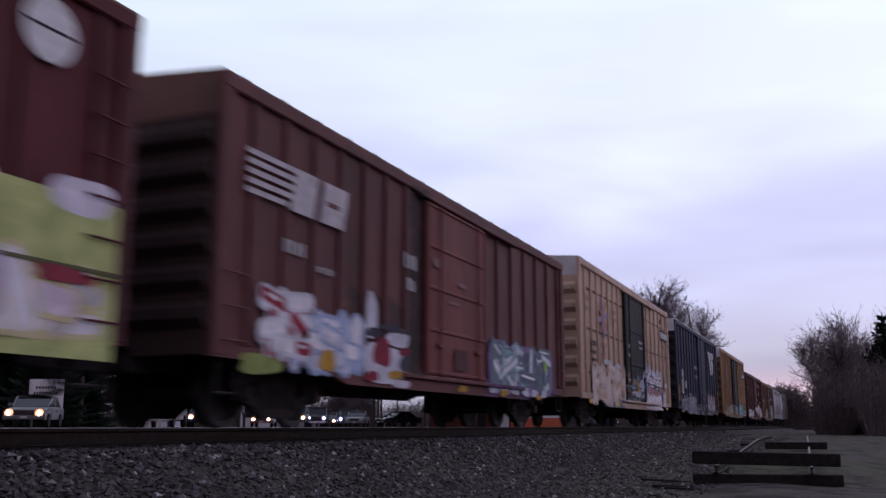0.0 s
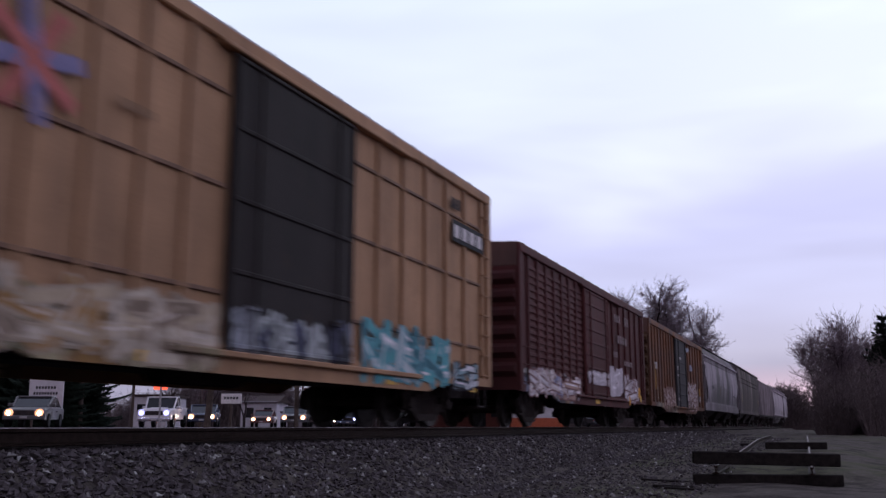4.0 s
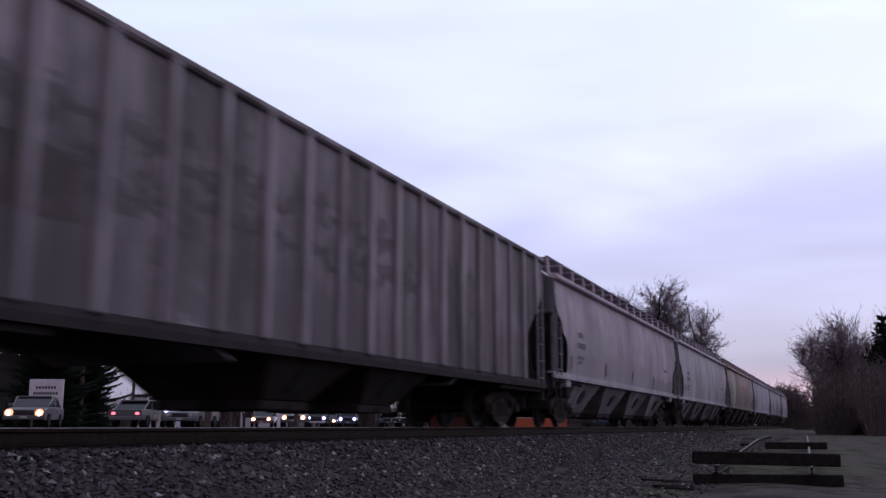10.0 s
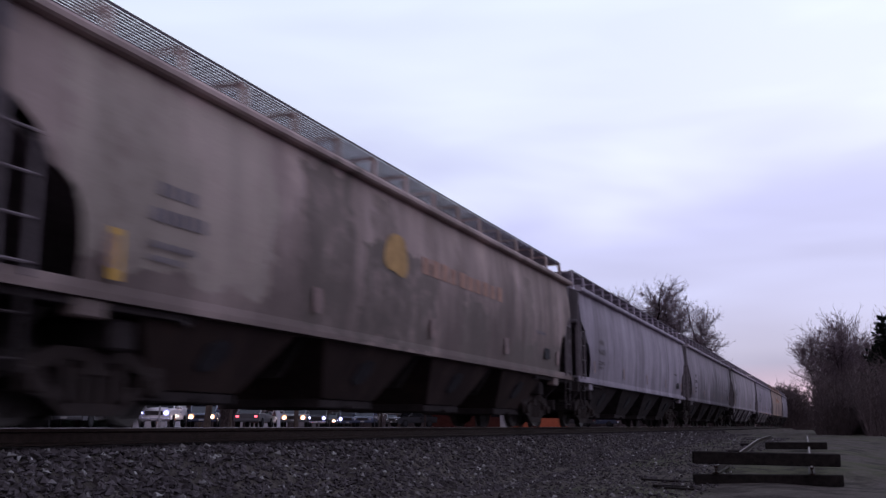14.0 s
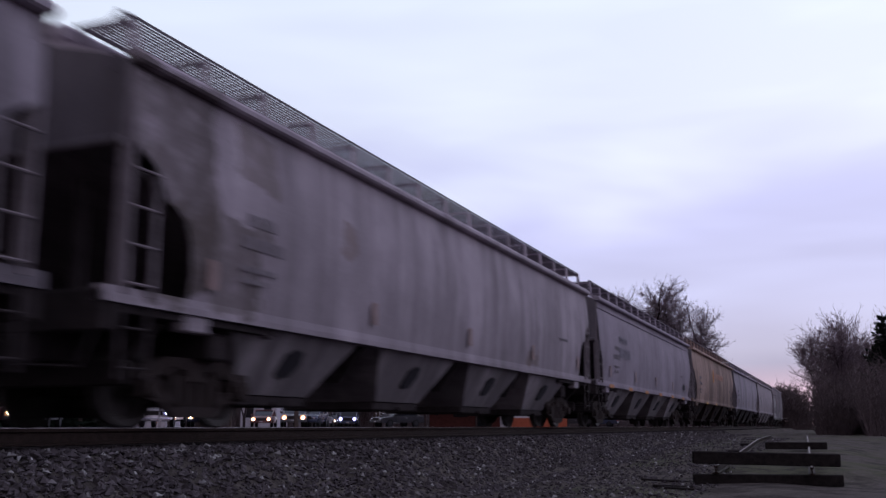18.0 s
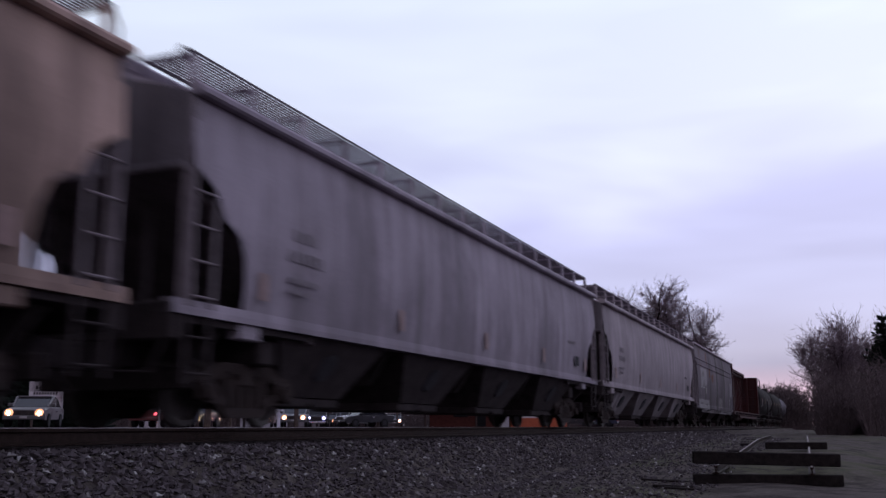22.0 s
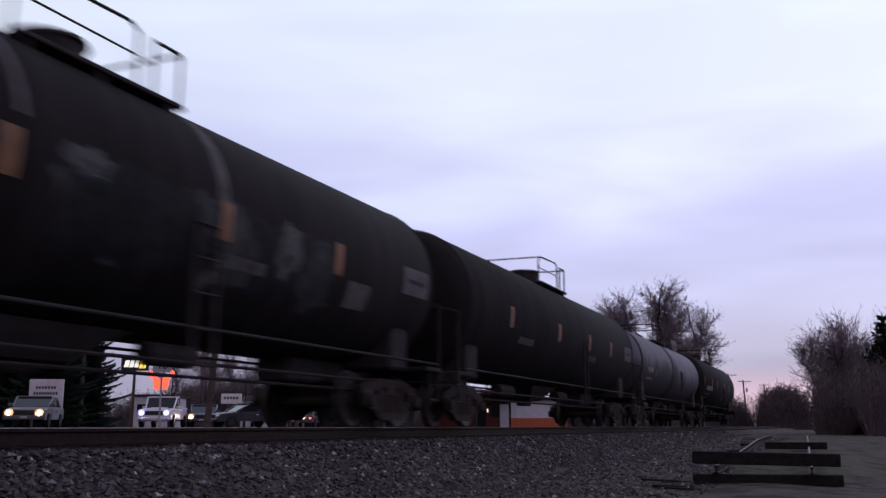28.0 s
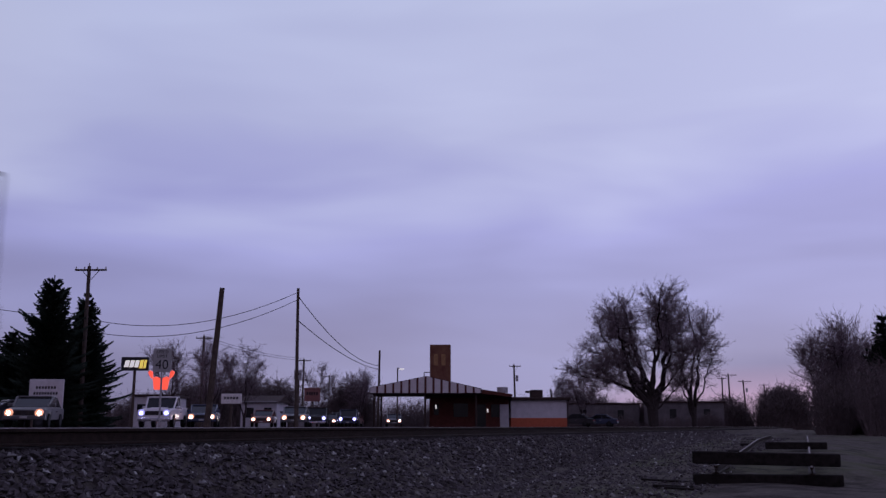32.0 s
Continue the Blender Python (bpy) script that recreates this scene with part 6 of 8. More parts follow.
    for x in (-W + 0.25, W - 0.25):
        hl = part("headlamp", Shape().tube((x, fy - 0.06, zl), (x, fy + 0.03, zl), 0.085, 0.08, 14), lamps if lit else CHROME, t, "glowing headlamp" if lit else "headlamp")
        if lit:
            # glowing disc that stands in for the glare around the lamp
            part("reflector_or_halo", Shape().tube((x, fy - 0.07, zl), (x, fy + 0.02, zl), 0.19, 0.18, 14), LAMPO if lamps is LAMPW else LAMPV, hl, "warm glowing halo around the headlamp" if lamps is LAMPW else "cool glowing halo around the headlamp")
        part("tail_lamp", Shape().box(x - 0.10, x + 0.10, -fy - 0.03, -fy + 0.05, zl + 0.02, zl + 0.16, 0.02), LAMPR if tails else REDM, t)
    part("grille", Shape().box(-W + 0.45, W - 0.45, fy - 0.02, fy + 0.02, zl - 0.14, zl + 0.12, 0.02), BLACK, t)
    part("bumper", Shape().box(-W + 0.03, W - 0.03, fy - 0.1, fy + 0.07, 0.35, 0.55, 0.04), CHROME if kind == "pickup" else paint, t)
    part("rear_bumper", Shape().box(-W + 0.03, W - 0.03, -fy - 0.08, -fy + 0.08, 0.38, 0.58, 0.04), paint, t)
    part("number_plate", Shape().box(-0.16, 0.16, fy + 0.07, fy + 0.08, 0.42, 0.52), DIMW, t)
    return t

PW = plain("white_car_paint", (0.60, 0.60, 0.62), 0.3, 0, 0.05, 2)
PS = plain("silver_car_paint", (0.085, 0.085, 0.095), 0.4, 0.0, 0.05, 2)
PG = plain("grey_car_paint", (0.065, 0.062, 0.067), 0.4, 0.0, 0.05, 2)
PD = plain("dark_car_paint", (0.03, 0.03, 0.035), 0.25, 0, 0.1, 2)
PB = plain("blue_car_paint", (0.04, 0.05, 0.09), 0.25, 0, 0.1, 2)
PR = plain("maroon_car_paint", (0.10, 0.03, 0.03), 0.3, 0, 0.1, 2)
FACING, AWAY = 194, 14
ZR = -0.035
def car_at(x, d):
    p = out(x, d)
    return (p.x, p.y, ZR)
vehicle("sedan", car_at(-19.55, 46), 214, "grey car stopped with its headlamps on", PG)
vehicle("pickup", car_at(-17.6, 60.5), 207, "white pickup truck waiting with cool bright headlamps", PW, LAMPB)
vehicle("sedan", car_at(-15.9, 64), 212, "dark car waiting with headlamps on", PB)
vehicle("sedan", car_at(-15.8, 85), 206, "maroon car waiting in the queue", PR)
vehicle("sedan", car_at(-10.75, 70), 208, "silver car waiting with headlamps on", PS)
vehicle("pickup", car_at(-12.6, 97), 206, "dark pickup truck waiting in the queue", PD, LAMPB)
for x, d, k, pt_ in ((-13.6, 104, "sedan", PS), (-13.0, 110, "sedan", PD), (-12.7, 118, "suv", PS), (-12.4, 125, "sedan", PS), (-9.8, 100, "suv", PB), (-11.8, 140, "suv", PD), (-5.7, 112, "sedan", PS), (-13.2, 128, "sedan", PD), (-12.2, 133, "suv", PS)):
    vehicle(k, car_at(x, d), 205, "car far back in the waiting queue", pt_, LAMPW if k == "sedan" else LAMPB)
vehicle("sedan", car_at(15.3, 112), 95, "dark parked car behind the restaurant", PD, None, False, False, "parked cars")
vehicle("sedan", car_at(18.9, 117), 95, "dark parked car under bare trees", PB, None, False, False, "parked cars")
solo("distant_lamp", Shape().tube((0, 0, 0), (0, 0.2, 0), 0.16, 0.16, 10), LAMPW, "tiny distant lamp down the line", "lamp", VIEW @ pose(77.8, 200, 0.45))
solo("lamp_post", Shape().tube((0, 0, -0.9), (0, 0, 0.45), 0.05, 0.05, 8), POLE, "short post under a distant lamp", "post", VIEW @ pose(77.8, 200.1, 0))
moving_sedan = vehicle("sedan", car_at(-17, 46), 152, "dark sedan rolling slowly along the highway", PD, None, True, False)
moving_silver = vehicle("sedan", car_at(-17, 50), 14, "silver sedan driving away along the highway", PS, None, True, False)
moving_pale = vehicle("sedan", car_at(-17, 51), 196, "pale silver sedan rolling slowly along the highway", PS, None, False, False)
moving_red = vehicle("sedan", car_at(-17, 51), 14, "maroon sedan with bright tail lamps driving away", PR, None, True, False)
moving_blue = vehicle("sedan", car_at(-17, 50), 198, "dark blue sedan rolling slowly along the highway", PB, None, True, False)

# ---- ballast ----
m, nt, b, co = material("ballast_stone")
ri = nt.nodes.new("ShaderNodeNewGeometry").outputs["Random Per Island"]
c = ramp(nt, ri, [(0.0, (0.046, 0.037, 0.042)), (0.55, (0.080, 0.066, 0.075)), (0.90, (0.104, 0.087, 0.098)), (0.96, (0.18, 0.163, 0.170)), (1.0, (0.38, 0.36, 0.37))])
c = mixc(nt, 1.0, c, ramp(nt, noise_(nt, co, 25.0, 3.0), [(0.3, (0.7,) * 3), (0.7, (1.2,) * 3)]), "MULTIPLY")
# stone is darker towards the rails
rail_tone = ramp(nt, math_(nt, "MULTIPLY", math_(nt, "ADD", node(nt, "ShaderNodeSeparateXYZ", {0: co}).outputs[0], 7.2), 1.0), [(0.0, (0.34, 0.32, 0.32)), (0.40, (0.42, 0.39, 0.39)), (0.80, (1, 1, 1))])
c = mixc(nt, 1.0, c, rail_tone, "MULTIPLY")
nt.links.new(c, b.inputs["Base Color"])
b.inputs["Roughness"].default_value = 0.9
b.inputs["Specular IOR Level"].default_value = 0.08
BALLAST = m

def stones(name, label, n, x0, x1, y0, y1, size, seed, bias=2.0):
    rs_ = np.random.RandomState(seed)
    ys_ = y0 + (y1 - y0) * rs_.rand(n) ** bias
    xs_ = x0 + (x1 - x0) * rs_.rand(n)
    zs_ = np.array([ground_z(x, y) for x, y in zip(xs_, ys_)])
    octa = np.array([(1, 0, 0), (-1, 0, 0), (0, 1, 0), (0, -1, 0), (0, 0, 1), (0, 0, -1)], float)
    tri = np.array([(0, 2, 4), (2, 1, 4), (1, 3, 4), (3, 0, 4), (2, 0, 5), (1, 2, 5), (3, 1, 5), (0, 3, 5)])
    r = size * (0.55 + 0.9 * rs_.rand(n) ** 1.5)
    v = octa[None] * (r[:, None, None] * (0.65 + 0.7 * rs_.rand(n, 6, 1))) + rs_.randn(n, 6, 3) * (r[:, None, None] * 0.22)
    a = rs_.rand(n) * 6.283
    ca, sa = np.cos(a), np.sin(a)
    t = rs_.rand(n) * 1.2 - 0.6
    ct, st_ = np.cos(t), np.sin(t)
    x, y, z = v[..., 0], v[..., 1], v[..., 2] * 0.75
    y, z = y * ct[:, None] - z * st_[:, None], y * st_[:, None] + z * ct[:, None]
    x, y = x * ca[:, None] - y * sa[:, None], x * sa[:, None] + y * ca[:, None]
    p = np.stack([x + xs_[:, None], y + ys_[:, None], z + zs_[:, None] + 0.25 * r[:, None]], -1).reshape(-1, 3)
    f = (tri[None] + (np.arange(n) * 6)[:, None, None]).reshape(-1, 3)
    me = bpy.data.meshes.new(name)
    me.from_pydata(p.tolist(), [], f.tolist())
    me.materials.append(BALLAST)
    return tagged(new(name, me), label, "ballast", kind="stuff")

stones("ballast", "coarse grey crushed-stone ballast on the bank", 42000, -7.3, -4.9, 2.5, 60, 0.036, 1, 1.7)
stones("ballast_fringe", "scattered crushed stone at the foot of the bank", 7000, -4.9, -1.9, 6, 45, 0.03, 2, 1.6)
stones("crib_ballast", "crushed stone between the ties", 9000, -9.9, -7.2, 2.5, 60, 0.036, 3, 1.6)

# ties of the main line, those near the camera one by one
TIE2 = Shape().box(-1.3, 1.3, -0.115, 0.115, -0.19, 0.0, 0.012).mesh("tie", TIE)
rnd = random.Random(4)
for i in range(150):
    part("tie", TIE2, None, track, at=pose(rnd.uniform(-0.04, 0.04), -4 + i * 0.55, -0.176, 0, 0, rnd.uniform(-1, 1)))
s = Shape()
for i in range(900):
    y = 78.5 + i * 0.55
    s.box(-1.3, 1.3, y - 0.115, y + 0.115, -0.36, -0.176)
part("far_ties", s, TIE, track, kind="stuff")

# ---- the consist, front to rear; each entry: distance of its leading end down the line at the start ----
GR_WHITE = [(0.50, 0.48, 0.50), (0.30, 0.30, 0.36), (0.58, 0.56, 0.56), (0.36, 0.24, 0.16), (0.20, 0.22, 0.32), (0.52, 0.50, 0.50)]
GR_SILV = [(0.05, 0.05, 0.07), (0.34, 0.34, 0.38), (0.04, 0.04, 0.07), (0.40, 0.40, 0.44), (0.08, 0.08, 0.14), (0.28, 0.28, 0.34)]
GR_FAINT = [(0.02, 0.02, 0.022), (0.06, 0.058, 0.06), (0.018, 0.018, 0.02), (0.10, 0.095, 0.10), (0.02, 0.02, 0.022), (0.05, 0.05, 0.055)]
GR_TAN = [(0.30, 0.22, 0.12), (0.42, 0.36, 0.24), (0.12, 0.14, 0.08), (0.44, 0.38, 0.28), (0.28, 0.15, 0.05), (0.20, 0.16, 0.12)]
GR_BROWN = [(0.38, 0.28, 0.20), (0.10, 0.06, 0.05), (0.44, 0.38, 0.34), (0.18, 0.10, 0.06), (0.34, 0.26, 0.22), (0.12, 0.07, 0.05)]

OLDY = plain("old_yellow", (0.2700, 0.1550, 0.0350), 0.7, 0, 0.35, 4)
P_MAROON0 = car_paint("maroon_car_side", (0.108, 0.026, 0.031), dirty=0.35, rust=0.1, seed=1)
# the first wear patch is a dark strip just ahead of the door
P_NS = car_paint("brown_car_side", (0.150, 0.060, 0.058), dirty=0.5, rust=0.1, patches=[((1.6, 7.0, 0.6, 1.9), [(0.10, 0.05, 0.13), (0.13, 0.06, 0.15)], 0.6)], seed=2, wear=[((-2.25, -1.5, 0.9, 4.3), (0.026, 0.019, 0.020), 0.88, 0.15), ((-4.5, -1.6, 1.3, 2.1), (0.035, 0.024, 0.025), 0.7, 0.35), ((-4.7, -4.0, 1.9, 4.3), (0.05, 0.026, 0.027), 0.6, 0.2)])
P_NSDOOR = car_paint("brown_car_door", (0.190, 0.064, 0.058), dirty=0.4, rust=0.1, seed=3)
P_BEIGE = car_paint("beige_car_side", (0.545, 0.390, 0.290), dirty=0.3, rust=0.25, patches=[((-5.4, -1.8, 0.5, 1.5), GR_WHITE, 0.8)], seed=4, stain=0.25)
# belt rails: shadow lines along them put into a darker paint
P_BELT = car_paint("shaded_belt_paint", (0.22, 0.14, 0.095), dirty=0.5, rust=0.3, seed=44)
P_BLKDOOR = car_paint("black_door_paint", (0.0240, 0.0200, 0.0200), dirty=0.2, rust=0.2, seed=5, patches=[((-1.6, 1.6, 0.5, 1.5), GR_SILV, 1.0)])
P_BLUE = car_paint("dark_blue_car_side", (0.051, 0.052, 0.086), dirty=0.35, rust=0.05, patches=[((-6.6, 6.4, 0.5, 1.2), GR_SILV, 1.0)], seed=6)
P_TAN = car_paint("tan_car_side", (0.420, 0.260, 0.145), dirty=0.3, rust=0.25, patches=[((-5.6, -1.8, 0.5, 1.3), GR_TAN, 0.9)], seed=7, stain=0.25)
P_MAROON = car_paint("maroon_boxcar_side", (0.092, 0.029, 0.029), dirty=0.35, rust=0.1, patches=[((-7.4, -3.0, 0.5, 1.4), GR_WHITE, 0.9)], seed=8, stain=0.2)
P_ORANGE = car_paint("faded_orange_car_side", (0.205, 0.090, 0.042), dirt=(0.075, 0.05, 0.05), dirty=0.65, rust=0.35, streak=1.3, patches=[((-7.0, -1.6, 0.5, 1.6), GR_BROWN, 0.9)], seed=9, stain=0.5, blot=((0.13, 0.085, 0.085), 0.9, 0.7))
# brown ends: dirt and the next car's shade both put into the tone
E_BROWN = car_paint("shaded_dirty_brown_end", (0.055, 0.036, 0.036), dirt=(0.02, 0.018, 0.018), dirty=0.85, rust=0.2, seed=10)
E_BEIGE = car_paint("beige_end_paint", (0.420, 0.310, 0.235), dirty=0.8, rust=0.3, seed=11)
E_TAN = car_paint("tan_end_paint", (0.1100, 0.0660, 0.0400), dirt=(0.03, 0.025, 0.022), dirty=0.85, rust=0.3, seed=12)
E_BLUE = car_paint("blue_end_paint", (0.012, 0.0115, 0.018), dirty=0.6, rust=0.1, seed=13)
ROOFG = car_paint("zinc_roof", (0.56, 0.56, 0.58), dirty=0.35, rust=0.2, seed=14)
ROOFB = car_paint("rusty_roof", (0.16, 0.09, 0.075), dirty=0.5, rust=0.3, seed=15)

SPRAY = {}
def spray_paint(col):
    if col not in SPRAY:
        SPRAY[col] = plain("spray_paint", col, 0.7, 0, 0.28, 3.0)
    return SPRAY[col]

def cloud(y, z, ry, rz, slant, rnd, wob=0.16, n=22):
    """A swollen, slanting outline in the car's side plane."""
    k1, k2, p1, p2 = rnd.uniform(0.4, 1) * wob, rnd.uniform(0.4, 1) * wob, rnd.uniform(0, 6), rnd.uniform(0, 6)
    o = []
    for i in range(n):
        a = 6.2832 * i / n
        r = 1 + k1 * math.sin(2 * a + p1) + k2 * math.sin(3 * a + p2)
        cy, cz = math.cos(a), math.sin(a)
        f = (abs(cy) ** 3 + abs(cz) ** 3) ** (-1 / 3)
        dz = rz * r * f * cz
        o.append((y + ry * r * f * cy + slant * dz, z + dz))
    return o

# abstract stroke patterns in a unit box, none of them a letter
STROKES = [[(.1, 0, .2, 1), (.2, 1, .75, .3), (.75, .3, .8, .95)], [(.8, .9, .2, .8), (.2, .8, .3, .5), (.3, .5, .8, .42), (.8, .42, .6, .05)], [(.25, 0, .2, 1), (.25, .9, .85, .7), (.85, .7, .35, .45), (.35, .45, .9, .1)],
           [(.15, .95, .25, .15), (.25, .15, .75, .1), (.75, .1, .7, .7)], [(.1, .8, .9, .92), (.55, .85, .4, 0), (.4, .1, .8, .2)], [(.2, .1, .3, .9), (.25, .5, .75, .62), (.2, .05, .85, .12)], [(.1, .1, .5, 1), (.5, .95, .85, .05), (.1, .45, .6, .35)]]

def capsule(y0, z0, y1, z1, r):
    """A stroke of a spray can: a bar with rounded ends."""
    a = math.atan2(z1 - z0, y1 - y0)
    o = []
    for k in range(7):
        t = a - math.pi / 2 + math.pi * k / 6
        o.append((y1 + r * math.cos(t), z1 + r * math.sin(t)))
    for k in range(7):
        t = a + math.pi / 2 + math.pi * k / 6
        o.append((y0 + r * math.cos(t), z0 + r * math.sin(t)))
    return o

def graffiti(y0, y1, z0, z1, n, fills, seed, line=(0.02, 0.02, 0.026), halo=None, x0=0.0, fat=0.17, shine=(0.66, 0.65, 0.67)):
    """Spray-painted shapes that cannot be read: fat outlined strokes with lighter tops, side by side and overlapping."""
    rnd = random.Random(seed)
    w, h = (y1 - y0) / n, z1 - z0
    o = []
    if halo:
        for i in range(n):
            s_ = Shape().prism(cloud(y0 + w * (i + 0.5), z0 + h * 0.46 + rnd.uniform(-0.02, 0.05) * h, w * 0.7, h * rnd.uniform(0.40, 0.48), 0.1, rnd, 0.08), x0 + 0.0002 * i, x0 + 0.001 + 0.0002 * i)
            o.append(("spray_halo", s_, spray_paint(halo), "sprayed background cloud"))
    for i in range(n):
        e = x0 + 0.004 + 0.0085 * (i % 2)
        flip, tilt, k = rnd.random() < 0.5, rnd.uniform(-0.18, 0.22), rnd.uniform(0.82, 1.05)
        r = min(w * 1.15, h) * fat * rnd.uniform(0.6, 0.9)
        segs = []
        pat = rnd.sample(STROKES, 2)
        slash = rnd.uniform(0.1, 0.9)
        for m_, (a, b, c, d) in enumerate(pat[0] + pat[1] + [(-0.2, slash, 1.2, min(1, max(0, slash + rnd.uniform(-0.5, 0.5))))]):
            if flip == (m_ < len(pat[0])):
                a, c, b, d = 1 - a, 1 - c, (1 - b), (1 - d)
            q = []
            for u, v in ((a, b), (c, d)):
                v = min(1, max(0, v + rnd.uniform(-0.16, 0.16)))
                v = r / h + v * k * (1 - 2 * r / h)
                q += [min(y1 - r, max(y0 + r, y0 + w * (i - 0.15 + 1.3 * u + rnd.uniform(-0.15, 0.15)) + tilt * (v - 0.5) * h)), z0 + v * h]
            segs.append(q)
        rnd.shuffle(segs)
        g = min(0.06, 0.35 * r)
        f1, f2 = fills[i % len(fills)], fills[(i + 1 + int(rnd.random() * 2)) % len(fills)]
        for j, q in enumerate(segs):
            x = e + 0.0008 * j
            rim, core = capsule(*q, r), capsule(*q, r - g)
            s_ = Shape().loft([[(x, y, z) for y, z in rim], [(x + 0.0004, y, z) for y, z in rim], [(x + 0.0007, y, z) for y, z in core]], True, True)
            s_.m[-1] = 1
            o.append(("spray_stroke", s_, [spray_paint(line), spray_paint(f1 if j % 2 else f2)], ""))
        for j, (a, b, c, d) in enumerate(segs[-2:]):
            u0, u1 = rnd.uniform(0.0, 0.3), rnd.uniform(0.6, 0.95)
            s_ = Shape().prism(capsule(a + (c - a) * u0 - r * 0.25, b + (d - b) * u0 + r * 0.2, a + (c - a) * u1 - r * 0.25, b + (d - b) * u1 + r * 0.2, r * 0.2), e + 0.0068 + 0.0003 * j, e + 0.0072 + 0.0003 * j)
            o.append(("spray_highlight", s_, spray_paint(shine), ""))
    return o

def block_forms(y0, y1, z0, z1, n, mid, seed, halo=(0.40, 0.40, 0.46), pale=(0.64, 0.61, 0.62), dark=(0.035, 0.032, 0.042), x0=0.0):
    """A row of swollen two-storey forms that cannot be read: grey cloud, pale top and foot, coloured waist, dark gaps."""
    rnd = random.Random(seed)
    w, h = (y1 - y0) / n, z1 - z0
    o = []
    for i in range(n):
        c, k = y0 + w * (i + 0.5), x0 + 0.0006 * (i % 2)
        up = 0.92 - 0.05 * i / n + rnd.uniform(-0.05, 0.06)
        rows = [("spray_cloud", c, z0 + 0.56 * h * up, w * 0.66, h * 0.43 * up, halo, 0.0), ("spray_gap", c, z0 + 0.50 * h * up, w * 0.56, h * 0.36 * up, dark, 0.0035),
                ("spray_block", c, z0 + 0.70 * h * up, w * 0.48, h * 0.17 * up, pale, 0.006), ("spray_band", c + rnd.uniform(-0.1, 0.1), z0 + 0.40 * h * up, w * 0.62, h * 0.11, mid[i % len(mid)], 0.007),
                ("spray_block", c + 0.03, z0 + 0.16 * h, w * 0.49, h * 0.16, pale, 0.009), ("spray_block", c - w * 0.12, z0 + 0.70 * h * up, w * 0.12, h * 0.06, mid[(i + 2) % len(mid)], 0.011)]
        for name, y, z, a, b, tone, dx in rows:
            o.append((name, Shape().prism(cloud(y, z, a, b, rnd.uniform(-0.08, 0.2), rnd, 0.16), k + dx, k + dx + 0.001), spray_paint(tone), ""))
        # two dark dashes cut into the pale parts
        for z, a in ((z0 + 0.60 * h * up, 0.34), (z0 + 0.80 * h * up, 0.22)):
            o.append(("spray_dash", Shape().prism(capsule(c - w * a, z, c + w * a, z - 0.04, 0.035), k + 0.013, k + 0.014), spray_paint(dark), ""))
        o.append(("spray_dash", Shape().prism(capsule(c + w * rnd.uniform(-0.1, 0.15), z0 + 0.04 * h, c + w * 0.05, z0 + 0.20 * h, 0.03), k + 0.013, k + 0.014), spray_paint(dark), ""))
    return o

def puffs(spots, col, x0=0.012):
    """Single sprayed clouds: (y, z, half width, half height)."""
    rnd = random.Random(len(spots))
    return [("spray_cloud", Shape().prism(cloud(y, z, a, b, 0.15, rnd, 0.14), x0 + 0.0003 * k, x0 + 0.0012 + 0.0003 * k), spray_paint(col), "sprayed cloud of colour") for k, (y, z, a, b) in enumerate(spots)]
FW = [(0.62, 0.62, 0.66), (0.50, 0.52, 0.60), (0.66, 0.64, 0.66), (0.36, 0.42, 0.58)]
FR = [(0.26, 0.03, 0.05), (0.64, 0.62, 0.64), (0.22, 0.03, 0.06)]
FT = [(0.14, 0.18, 0.20), (0.50, 0.55, 0.58), (0.22, 0.34, 0.37), (0.46, 0.50, 0.56), (0.10, 0.11, 0.15)]
FB = [(0.66, 0.63, 0.62), (0.46, 0.44, 0.46), (0.68, 0.65, 0.64), (0.24, 0.28, 0.42), (0.52, 0.47, 0.46), (0.34, 0.24, 0.20)]
FD = [(0.06, 0.05, 0.08), (0.26, 0.15, 0.07), (0.12, 0.17, 0.27), (0.24, 0.22, 0.26), (0.10, 0.06, 0.08)]
FK = [(0.40, 0.34, 0.24), (0.20, 0.16, 0.12), (0.46, 0.42, 0.34), (0.30, 0.18, 0.07)]

DULLW = plain("worn_white_emblem", (0.46, 0.43, 0.44), 0.75, 0, 0.3, 5)
def marks_ns():
    H = 15.83 / 2
    s = Shape()
    for i in range(5):
        z = 2.98 + i * 0.13
        s.prism([(-H + 0.55, z), (-H + 1.55 + 0.10 * i, z), (-H + 1.6 + 0.10 * i, z + 0.075), (-H + 0.6, z + 0.075)], 0, 0.004)
    t = Shape()
    t.prism([(-H + 1.64, 2.95), (-H + 2.26, 2.95), (-H + 2.40, 3.58), (-H + 1.78, 3.58)], 0, 0.004)
    t2 = Shape().prism([(-H + 2.44, 2.95), (-H + 3.16, 2.95), (-H + 3.30, 3.58), (-H + 2.58, 3.58)], 0, 0.004)
    t3 = Shape().prism([(-H + 2.62, 3.22), (-H + 3.02, 3.22), (-H + 3.04, 3.30), (-H + 2.64, 3.30)], 0.004, 0.006)
    sm = bars(writing(-H + 5.4, 2.74, 0.55, 0.28, 3, 1) + writing(-H + 5.5, 2.36, 0.42, 0.22, 2, 2) + writing(-H + 1.5, 2.35, 0.6, 0.2, 4, 3) + writing(-H + 2.4, 2.2, 0.5, 0.1, 5, 4))
    return [("emblem_stripe", s, DULLW, "white speed-stripe emblem"), ("emblem_block", t, DULLW, "white slanted emblem block"), ("emblem_block", t2, DULLW, "white slanted emblem block"), ("emblem_notch", t3, P_NS, ""), ("stencil", sm, DIMW, "faded white stencil marks")]

